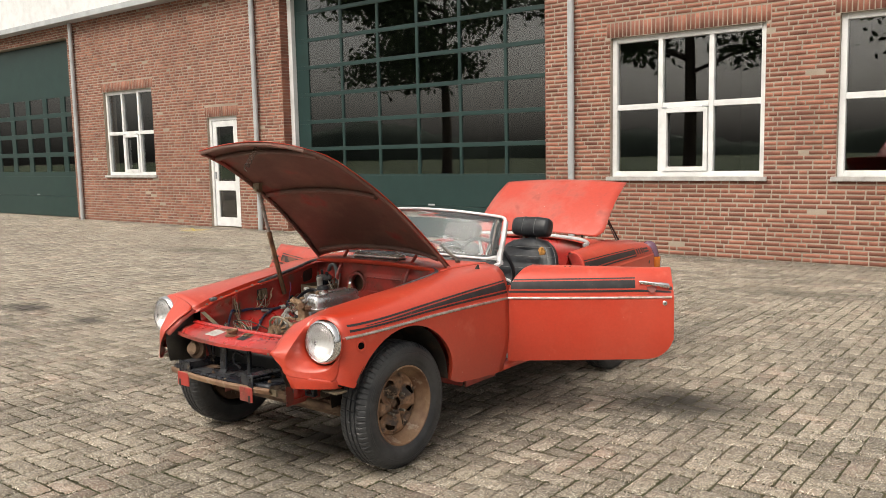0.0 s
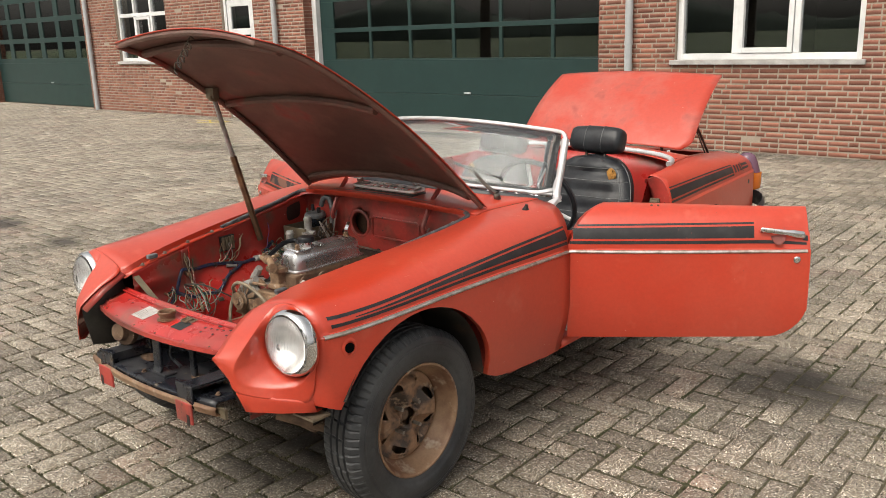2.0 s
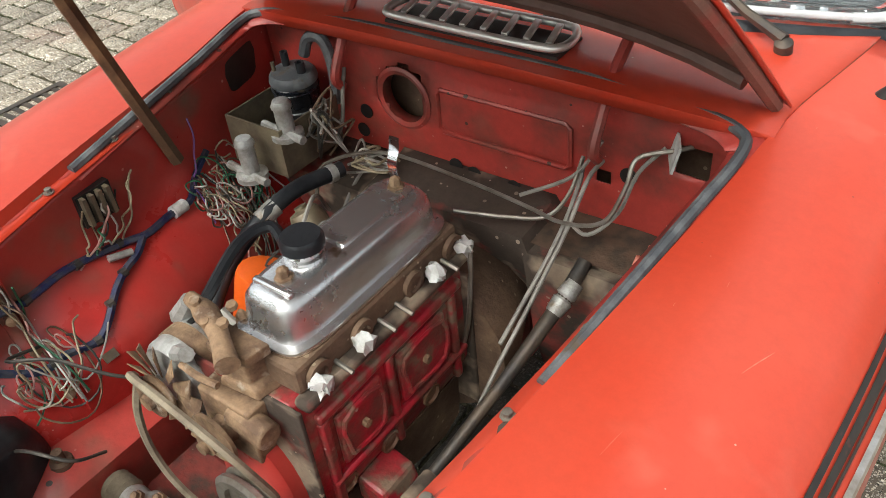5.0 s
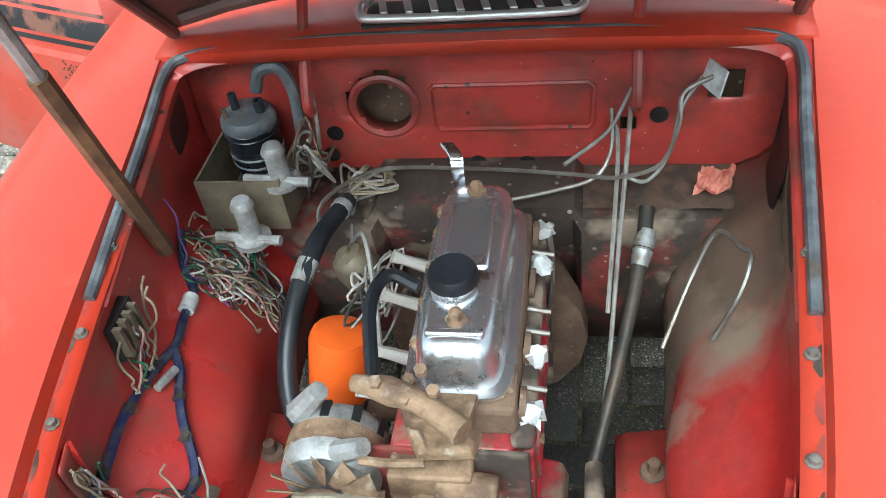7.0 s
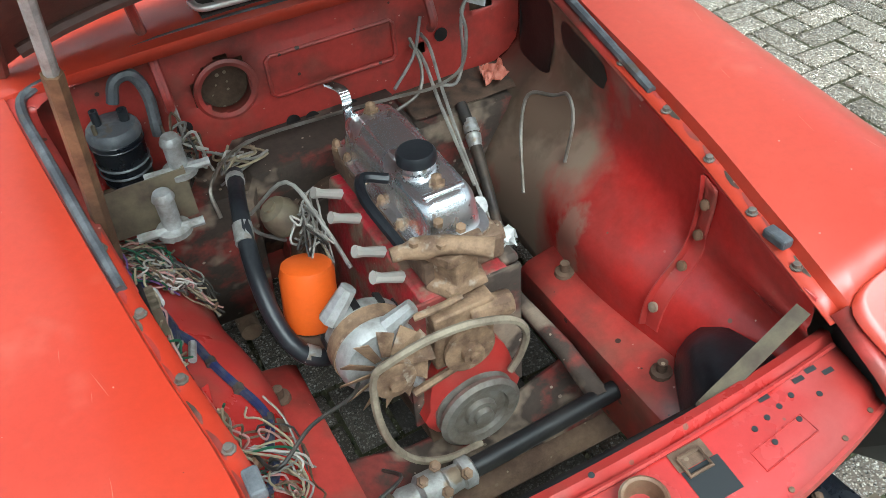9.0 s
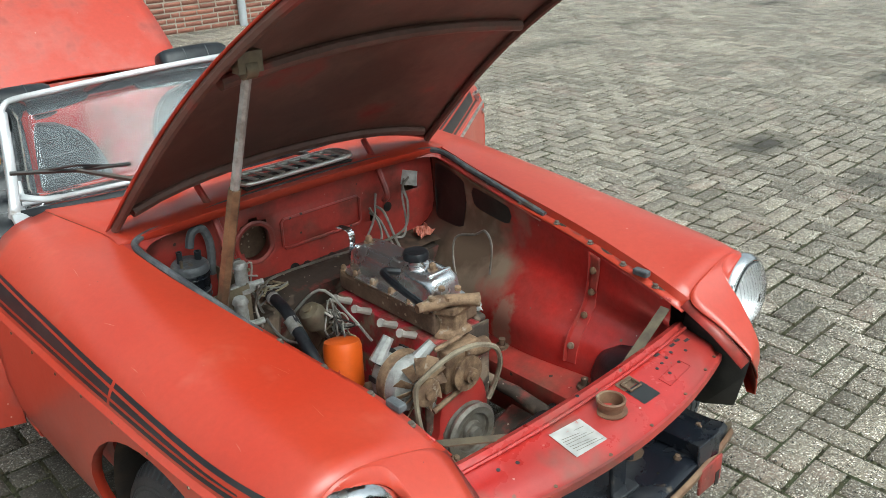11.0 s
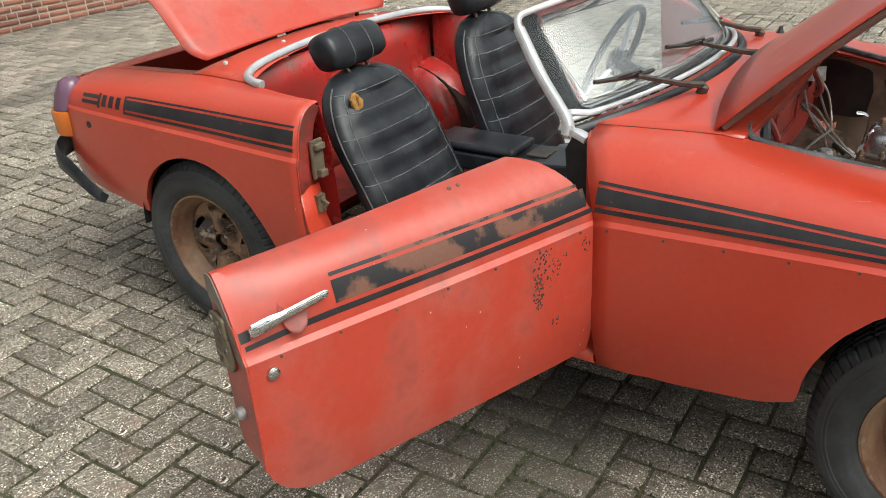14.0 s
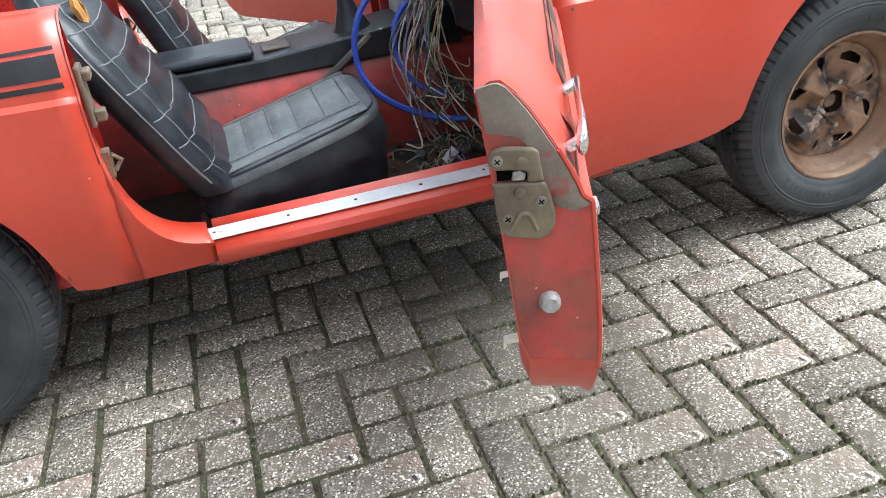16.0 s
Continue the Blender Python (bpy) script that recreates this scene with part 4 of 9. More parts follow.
def front_wing():
    m = Mesh()
    lip = [lip_point(np.interp(v, [0, 1, 2, 3], [4.2, 2, 0, -2]) / 14 % 1.0) for v in VS]
    rows = [[lip[0] + Vector((-0.02, 0.004, 0.002)), *lip, lip[-1] + Vector((-0.004, 0, -0.02)), lip[-1] + Vector((-0.028, 0, -0.022))]]
    for y in stations(2.55, 3.695, arch_f):
        def back(v):
            return y + max(0.0, (y - 3.5) / 0.195) * float(np.interp(v, [1.0, 1.3, 2.0], [0.0, 0.022, 0.080]))
        rows.append([flange(y)] + [side(back(v), v) for v in VS] + [side(back(3), 3) + Vector((-0.004, 0, -0.02)), side(back(3), 3) + Vector((-0.028, 0, -0.022))])
    m.grid(rows, flip=True)
    # front round the headlamp
    n = 84
    rings = []
    for t in (0, 0.08, 0.18, 0.3, 0.42, 0.47, 0.5, 0.53, 0.6, 0.75, 0.9, 1.0):
        ring = []
        for k in range(n):
            a = k / n
            o, b = lip_point(a), brow_point(a)
            w = b - Vector((0.588, 2.46, 0.673))
            ang = math.atan2(w.z, w.x)
            c = Vector((0.588 + 0.101 * math.cos(ang), 2.492 - 0.02 * (0.5 - 0.5 * math.cos(ang)), 0.673 + 0.101 * math.sin(ang)))
            if t <= 0.5:
                u = t / 0.5
                p = c.lerp(b, u)
                p.y = c.y + (b.y - c.y) * (1 - (1 - u) ** 1.5)
            else:
                p = b.lerp(o, (t - 0.5) / 0.5)
            ring.append(p)
        rings.append(ring)
    m.grid(rings, closed=True, flip=True)
    return m


def rear_wing():
    m = Mesh()
    rows = []
    for y in stations(4.62, 5.86, arch_r):
        rows.append([flange(y)] + [side(y, v) for v in VS])
    m.grid(rows, flip=True)
    return m


def strip(y0, y1, lo, hi, lift=0.0012, n=40, at=side):
    """A film or trim on the body side between two heights v(y)."""
    m = Mesh()
    rows = []
    for k in range(n + 1):
        y = y0 + (y1 - y0) * k / n
        a, b = lo(y), hi(y)
        row = []
        for j in range(4):
            v = a + (b - a) * j / 3
            p = at(y, v)
            d = at(y, v + 0.01) - at(y, v - 0.01)
            nrm = Vector((d.z, 0, -d.x)).normalized()
            row.append(p + nrm * lift)
        rows.append(row)
    return m.grid(rows, flip=True)


def arc_v(y, h, at=None):
    """The v at the height h above the crease, along the skin."""
    cz, kz, cs, ks = crease_z(y), crown_z(y), crease_s(y), crown_s(y)
    return 1.02 + h / (math.hypot(kz - cz, cs - ks) * 1.12) * 0.98


f_stripes = [
    (2.56, table((2.5, 0.014), (3.69, 0.018)), table((2.5, 0.027), (3.69, 0.030))),
    (2.64, table((2.62, 0.033), (3.0, 0.036), (3.69, 0.038)), table((2.62, 0.036), (3.0, 0.054), (3.69, 0.080))),
    (2.555, table((2.5, 0.043), (3.0, 0.062), (3.69, 0.088)), table((2.5, 0.056), (3.0, 0.075), (3.69, 0.096)))]
q_stripes = [(table((4.6, 0.016), (5.8, 0.016)), table((4.6, 0.026), (5.8, 0.026))), (table((4.6, 0.034), (5.8, 0.034)), table((4.6, 0.076), (5.8, 0.070))),
             (table((4.6, 0.084), (5.8, 0.078)), table((4.6, 0.091), (5.8, 0.085)))]

for left in (True, False):
    mir = not left
    w = front_wing()
    wing = part("front_wing", w, RED, car, "faded red front wing", smooth=35, thick=0.0025, mirror=mir)
    # black stripes
    for y0, lo, hi in f_stripes:
        for a, b in (((y0, 3.697),) if left else ((y0, 3.035), (3.045, 3.697))):
            part("stripe", strip(a, b, lambda y, f=lo: arc_v(y, f(y)), lambda y, f=hi: arc_v(y, f(y))), BLACK, wing, "black side stripe", mirror=mir)
    if left:
        tr = Mesh()
        rows = []
        for k in range(41):
            y = 2.53 + (3.685 - 2.53) * k / 40
            p = side(y, 1.0)
            rows.append([p + Vector((0.001, 0, -0.006)), p + Vector((0.004, 0, -0.004)), p + Vector((0.0055, 0, 0.0)), p + Vector((0.003, 0, 0.005)), p + Vector((-0.004, 0, 0.0065))])
        tr.grid(rows, flip=True)
        part("trim_strip", tr, TRIM, wing, "dull chrome waist trim", mirror=mir)
    else:
        for k in range(9):
            p = side(2.62 + k * 0.13, 0.98)
            part("trim_hole", Mesh().lathe([(0.0035, 0), (0.0035, 0.002)], axis(p + Vector((0.0005, 0, 0)), (1, 0, 0)), 8), RUST_DARK, wing, "empty trim clip hole", mirror=mir)
    # marker lamp hole: a black disc painted as the shade inside
    p = side(2.600, 0.72)
    part("marker_hole", Mesh().lathe([(0.0155, 0), (0.0155, 0.002)], axis(p + Vector((0.001, 0, 0)), (0.96, -0.25, 0)), 20), PITCH, wing, "black disc for the unlit empty marker lamp hole", mirror=mir)
    part("hole_edge", Mesh().lathe([(0.0155, 0.0005), (0.0165, 0.003), (0.020, 0.0028), (0.025, 0.0004)], axis(p + Vector((0.001, 0, 0)), (0.96, -0.25, 0)) @ Matrix.Diagonal((1, 1.25, 1, 1)), 28, False), RED, wing, "pressed edge of the lamp hole", mirror=mir)

    rw = part("rear_wing", rear_wing(), RED, car, "faded red rear wing", smooth=35, thick=0.0025, mirror=mir)
    for lo, hi in q_stripes:
        part("stripe", strip(4.64, 5.40, lambda y, f=lo: arc_v(y, f(y)), lambda y, f=hi: arc_v(y, f(y))), BLACK, rw, "black side stripe", mirror=mir)
    lo, hi = q_stripes[0][0], q_stripes[2][1]
    for a, b, u, v in ((5.40, 5.41, 0.016, 0.085), (5.43, 5.455, 0.028, 0.075), (5.47, 5.495, 0.028, 0.075), (5.51, 5.535, 0.028, 0.075), (5.56, 5.66, 0.03, 0.045), (5.56, 5.66, 0.055, 0.072), (5.545, 5.56, 0.02, 0.08)):
        part("badge_bar", strip(a, b, lambda y, f=u: arc_v(y, f), lambda y, f=v: arc_v(y, f), 0.0014, 6), BLACK, rw, "black badge drawn as plain bars", mirror=mir)
    p = side(5.62, 0.86)
    # black disc on the skin, painted as the hole's shade
    part("marker_hole", Mesh().lathe([(0.012, 0), (0.012, 0.002)], axis(p + Vector((0.001, 0, 0)), (1, 0.1, 0)), 16), BLACKPAINT, rw, "black disc for the unlit empty marker lamp hole", mirror=mir)

# scratches and chips in the paint of the wings
g = random.Random(9)
for left in (True, False):
    for k in range(18):
        y0 = g.uniform(2.62, 3.6) if k % 4 else g.uniform(4.66, 5.5)
        v0, ln, w = g.uniform(1.3, 2.6), g.uniform(0.004, 0.045), g.uniform(0.003, 0.008)
        if bottom_z(y0) > 0.5 and v0 < 1:
            continue
        sl = g.uniform(-1.5, 1.5)
        part("paint_scratch", strip(y0, y0 + ln, lambda y: v0 + sl * (y - y0), lambda y: v0 + sl * (y - y0) + w * (1 - abs(2 * (y - y0) / ln - 1) * 0.8), 0.0006, 5), SCRATCH, car, "bare scratch in the paint", mirror=not left)
    # joint between wing and scuttle
    part("panel_joint", Mesh().tube([side(y, 3) + Vector((-0.0015, 0, 0.0)) for y in np.linspace(3.51, 3.76, 8)], 0.0022, 5), RUST_DARK, car, "dark joint between wing and scuttle", mirror=not left)

# posts that carry the door hinges, closing the wings behind
for sg in (1, -1):
    rows = []
    for v in [q for q in VS if 0.1 < q <= 2.0]:
        e = side(3.697 + float(np.interp(v, [1.0, 1.3, 2.0], [0.0, 0.022, 0.080])), v)
        rows.append([e + Vector((-0.003, 0, 0)), e + Vector((-0.016, 0.002, 0)), Vector((max(0.60, e.x - 0.05), e.y - 0.012, e.z - 0.004)), Vector((0.597, e.y + 0.02, e.z - 0.01))])
    part("hinge_post", Mesh().grid(rows), RED_OLD, car, "dirty red door hinge post", smooth=40, thick=0.003, mirror=sg < 0)

# ---- scuttle ----
m = Mesh()
rows = []
for y in np.linspace(3.445, 3.80, 9):
    e = side(max(y, 3.5), 3)
    row = []
    for k in range(25):
        t = -1 + k / 12
        s = e.x * t
        row.append((s, y - 0.03 * (1 - t * t), e.z + 0.027 * (1 - t * t) + (0.0 if y > 3.46 else -0.004)))
    rows.append(row)
rows.insert(0, [(p[0], p[1] + 0.002, p[2] - 0.02) for p in rows[0]])
m.grid(rows, flip=True)
scuttle = part("scuttle", m, RED, car, "red scuttle panel below the windscreen", smooth=35, thick=0.003)
VZ = 0.901
for k in range(8):
    s = -0.132 + k * 0.040
    part("vent_bar", Mesh().loft([[(s - 0.0062 + d, y, VZ + 0.016), (s + 0.0062 + d, y, VZ + 0.016), (s + 0.0062 + d, y, VZ + 0.022), (s - 0.0062 + d, y, VZ + 0.022)] for d, y in ((0.010, 3.463), (-0.008, 3.532))]), VENT_PAINT, scuttle, "pale grille bar", smooth=0, bevel=0.002)
vo = [(-0.128, 3.470), (-0.122, 3.440), (-0.095, 3.430), (0.03, 3.427), (0.165, 3.430), (0.195, 3.442), (0.200, 3.472), (0.188, 3.506), (0.160, 3.516), (0.03, 3.514), (-0.09, 3.516), (-0.118, 3.504), (-0.128, 3.470)]
part("air_vent", Mesh().tube(smooth_line([((a - 0.036) * 1.06 + 0.008, b + 0.024, VZ + 0.016) for a, b in vo], 5), 0.0072, 8), VENT_PAINT, scuttle, "pale painted air intake grille", smooth=50)
# solid slab; its black stands in for shade inside the duct
part("vent_dark", Mesh().box(-0.160, 0.176, 3.457, 3.536, VZ - 0.006, VZ + 0.0035), BLACKPAINT, scuttle, "black slab standing for the unlit duct below the grille", smooth=0)
part("aerial_base", Mesh().lathe([(0.017, 0), (0.015, 0.012), (0.008, 0.026), (0.006, 0.036)], axis((0.603, 3.621, 0.852), (0.25, 0, 1)), 16), BLACKPAINT, car, "black and chrome aerial base")

# ---- windscreen ----
def ws_base(t):
    return Vector((0.607 * t, 3.832 - 0.195 * (1 - abs(t) ** 2.2), 0.864 + 0.044 * (1 - t * t)))


def ws_top(t):
    return Vector((0.540 * t, 4.010 - 0.145 * (1 - t * t), 1.112 + 0.050 * (1 - t * t)))


ws = part("windscreen", Mesh().grid([[ws_base(t).lerp(ws_top(t), u) + Vector((0, 0.004, 0)) for t in np.linspace(-0.965, 0.965, 21)] for u in np.linspace(0.04, 0.97, 7)]), SCREEN_GLASS, car,
          "dusty curved windscreen glass", thick=0.004)
ws.visible_shadow = False


def bar(points, w, d, mesh=None):
    """A flat-sided bar along points: w across the screen, d deep."""
    mesh = mesh or Mesh()
    p = [Vector(q) for q in points]
    rings = []
    for i in range(len(p)):
        t = (p[min(i + 1, len(p) - 1)] - p[max(i - 1, 0)]).normalized()
        n = Vector((0, -0.75, 0.35)) - t * t.dot(Vector((0, -0.75, 0.35)))
        n.normalize()
        b = t.cross(n)
        ring = []
        for k in range(12):
            a = 2 * math.pi * k / 12
            c, s = math.cos(a), math.sin(a)
            ring.append(p[i] + b * w * math.copysign(abs(c) ** 0.5, c) + n * d * math.copysign(abs(s) ** 0.5, s))
        rings.append(ring)
    return mesh.loft(rings)


frame_ob = part("windscreen_frame", bar(smooth_line([ws_top(-1).lerp(ws_base(-1), 0.2), ws_top(-1).lerp(ws_base(-1), 0.09), ws_top(-0.975) + Vector((0, 0, -0.004)), *[ws_top(t) for t in np.linspace(-0.92, 0.92, 21)], ws_top(0.975) + Vector((0, 0, -0.004)), ws_top(1).lerp(ws_base(1), 0.09), ws_top(1).lerp(ws_base(1), 0.2)], 3), 0.0082, 0.008), SILVERPAINT, car, "silver windscreen frame", smooth=50)
for sg in (-1, 1):
    pts = [ws_top(sg).lerp(ws_base(sg), 0.10), ws_top(sg).lerp(ws_base(sg), 0.5), ws_base(sg) + Vector((0.002 * sg, 0, 0.03)), ws_base(sg) + Vector((0.012 * sg, -0.005, -0.004))]
    part("pillar", bar(smooth_line(pts, 5), 0.0135, 0.012), SILVERPAINT, frame_ob, smooth=50)
    part("corner_fillet", bar(smooth_line([ws_top(0.985 * sg).lerp(ws_base(0.985 * sg), 0.72), ws_top(0.978 * sg).lerp(ws_base(0.978 * sg), 0.85), ws_base(0.955 * sg) + Vector((0, 0.014, 0.036)), ws_base(0.90 * sg) + Vector((0, 0.012, 0.024)), ws_base(0.84 * sg) + Vector((0, 0.012, 0.021))], 4), 0.0085, 0.007), SILVERPAINT, frame_ob, smooth=50)
    part("pillar_foot", bar(smooth_line([ws_base(sg) + Vector((-0.002 * sg, 0.012, 0.012)), ws_base(sg) + Vector((0.004 * sg, -0.035, -0.002)), ws_base(sg) + Vector((0.006 * sg, -0.058, -0.010))], 4), 0.020, 0.010),
         SILVERPAINT, frame_ob, smooth=50)
part("lower_frame", bar([ws_base(t) + Vector((0, 0.012, 0.022)) for t in np.linspace(-0.97, 0.97, 25)], 0.0065, 0.007), SILVERPAINT, frame_ob, smooth=50)
part("rubber_seal", bar([ws_base(t) + Vector((0, -0.014, -0.004)) for t in np.linspace(-0.99, 0.99, 25)], 0.018, 0.012), VINYL, frame_ob, "black scuttle rubber", smooth=50)
for sx, blade in ((-0.281, -0.19), (0.100, -0.19), (0.45, -0.19)):
    p0 = Vector((sx, 3.583 + 0.12 * (sx / 0.6) ** 2 - (0.012 if sx == 0.1 else 0), 0.905 if abs(sx) < 0.4 else 0.893))
    wp = part("wiper", Mesh().lathe([(0.014, -0.02), (0.014, 0.01), (0.006, 0.016)], axis(p0, (0, -0.3, 1)), 14), DARKMETAL, car, "wiper arm and blade on the glass")
    tgt = p0 + Vector((-0.20, 0.10, 0.075))
    part("arm", Mesh().tube([p0 + Vector((0, 0, 0.012)), p0 + Vector((-0.07, 0.03, 0.03)), tgt], [0.010, 0.008, 0.006], 6), DARKMETAL, wp, "dark metal wiper arm")
    b0, b1 = tgt + Vector((-0.14, 0.05, 0.015)), tgt + Vector((0.14, 0.012, -0.02))
    part("blade", Mesh().tube([b0, tgt + Vector((0, 0.012, -0.003)), b1], 0.006, 6).tube([b0.lerp(b1, 0.2), tgt + Vector((0, -0.004, 0.014)), b0.lerp(b1, 0.8)], 0.004, 6), BLACKPAINT, wp, "black wiper blade")

# ---- bonnet, propped open ----
def bonnet_pt(u, t, low=0.0):
    """u from the hinge (0) to the nose (1), t across from -1 to 1."""
    ln = 1.135
    wid = np.interp(u, [0, 0.25, 0.6, 0.9, 1.0], [0.512, 0.485, 0.452, 0.42, 0.39])
    bow = 0.042 * (1 - t * t) + 0.055 * math.sin(math.pi * min(1, u * 1.0)) + 0.034 * (1 - t ** 4) * max(0, 1 - u / 0.3) ** 1.5
    curl = -0.03 * max(0, (u - 0.8) / 0.2) ** 2
    a = radians(36.6)
    along, up = u * ln - 0.02 * (t * t) * max(0, u - 0.8) * 5 * 0.4, bow + curl - low
    return Vector((wid * t, 3.508 - along * math.cos(a) + up * math.sin(a), 0.882 + along * math.sin(a) + up * math.cos(a)))


us = np.linspace(0, 1, 19)
ts = np.linspace(-1, 1, 21)
bonnet = part("bonnet", Mesh().grid([[bonnet_pt(u, t) for t in ts] for u in us], flip=True), RED, car, "raised red bonnet", smooth=40, thick=0.003)
lining = Mesh().grid([[bonnet_pt(u, t * 0.985, 0.006) for t in ts] for u in np.linspace(0.01, 0.992, 19)])
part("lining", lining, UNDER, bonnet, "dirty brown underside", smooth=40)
rim = Mesh()
edge = [bonnet_pt(u, -0.965, 0.014) for u in np.linspace(0.012, 0.985, 14)] + [bonnet_pt(0.985, t, 0.014) for t in np.linspace(-0.9, 0.9, 10)] + [bonnet_pt(u, 0.965, 0.014) for u in np.linspace(0.985, 0.012, 14)]
rim.tube(edge, 0.011, 8)
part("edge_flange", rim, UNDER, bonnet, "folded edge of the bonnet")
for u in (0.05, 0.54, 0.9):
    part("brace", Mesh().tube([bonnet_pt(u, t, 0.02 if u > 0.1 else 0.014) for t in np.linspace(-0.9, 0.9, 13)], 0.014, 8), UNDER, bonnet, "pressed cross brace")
for sg in (-1, 1):
    h = Mesh()
    h.tube(smooth_line([bonnet_pt(0.02, sg * 0.52, 0.02), (sg * 0.262, 3.47, 0.885), (sg * 0.262, 3.445, 0.845), (sg * 0.262, 3.415, 0.79), (sg * 0.262, 3.43, 0.765)], 4), 0.0095, 8)
    part("hinge", h, RED_OLD, bonnet, "gooseneck hinge")
part("catch_spring", Mesh().wire([bonnet_pt(0.955, 0.0, 0.03 + 0.006 * k) + Vector((0.016 * math.cos(k * 1.6), 0, 0.016 * math.sin(k * 1.6))) for k in range(20)], 0.0025, 5, 2), DARKMETAL, bonnet, "catch spring")
prop = Mesh()
pt, pb = Vector((-0.394, 2.965, 1.318)), Vector((-0.437, 3.158, 0.705))
mid = pt.lerp(pb, 0.43)
prop.tube([pt, mid], 0.0095, 8)
pr = part("bonnet_prop", prop, ALU, car, "two-piece bonnet stay, rusty below")
part("prop_lower", Mesh().tube([mid.lerp(pt, 0.08), mid, pb], [0.0135, 0.0135, 0.0135], 6), STAY_RUST, pr, "rusty lower half of the stay")
part("prop_bracket", Mesh().lathe([(0.02, -0.012), (0.02, 0.012)], axis(pt, (1, 0, 0)), 12).box(-0.42, -0.37, 2.95, 2.975, 1.312, 1.35), BRASSY, pr, "stay bracket")

# ---- boot lid, open ----
def lid_pt(u, t, low=0.0):
    """u from the hinge edge to the tail edge."""
    a = radians(43)
    c = 0.545 * (1 if u > 0.12 else 1 - 0.10 * (1 - u / 0.12) ** 2) * (1 - 0.05 * u)
    up = 0.03 * (1 - t * t) + 0.02 * math.sin(math.pi * u) - low - 0.03 * u ** 3
    al = u * 0.56
    return Vector((c * t, 5.195 + al * math.cos(a) - up * math.sin(a), 0.892 + al * math.sin(a) + up * math.cos(a)))


lid = part("boot_lid", Mesh().grid([[lid_pt(u, t) for t in ts] for u in [0, 0.02, 0.05, 0.08, 0.12, 0.25, 0.4, 0.55, 0.7, 0.85, 0.95, 1.0]]), RED_MATT, car, "raised faded red boot lid", smooth=40, thick=0.004)
part("lid_inner", Mesh().grid([[lid_pt(u, t * 0.97, 0.014) for t in ts] for u in np.linspace(0.04, 0.97, 9)], flip=True), RED_OLD, lid, "inner skin of the lid")
for sg in (-1, 1):
    part("hinge", Mesh().tube([(0.365 * sg, 5.24, 0.84), (0.365 * sg, 5.235, 0.872), lid_pt(0.12, 0.67 * sg, 0.012)], 0.009, 6), DARKMETAL, lid, "black boot hinge")
part("boot_prop", Mesh().tube([(0.50, 5.37, 0.995), (0.44, 5.68, 0.80)], 0.0065, 6).tube([(0.485, 5.40, 0.97), (0.43, 5.67, 0.79)], 0.004, 6), BLACKPAINT, lid, "black boot stay")


# ---- doors ----
def door_bottom(y):
    d = max(0.0, y - 4.472)
    return 0.355 + 0.14 - math.sqrt(max(0.0, 0.14 ** 2 - min(d, 0.1399) ** 2))


def door_side(y, v):
    if v <= 1:
        cz, zb = crease_z(y), door_bottom(y)
        z = zb + (cz - zb) * v
        h = (cz - z) / 0.36
        return Vector((crease_s(y) + 0.004 * math.sin(min(h, 1) * 3.1) - 0.04 * max(0, h - 0.45) ** 2 * 2.0, y, z))
    fall = max(0.0, min(1.0, (y - 4.42) / 0.18)) ** 1.5 * math.sin(math.pi * min(1.0, (v - 1) / 0.97))
    return side(y, v) - Vector((0.010, 0, 0.025)) * fall


HINGE = Vector((0.742, 3.705, 0))


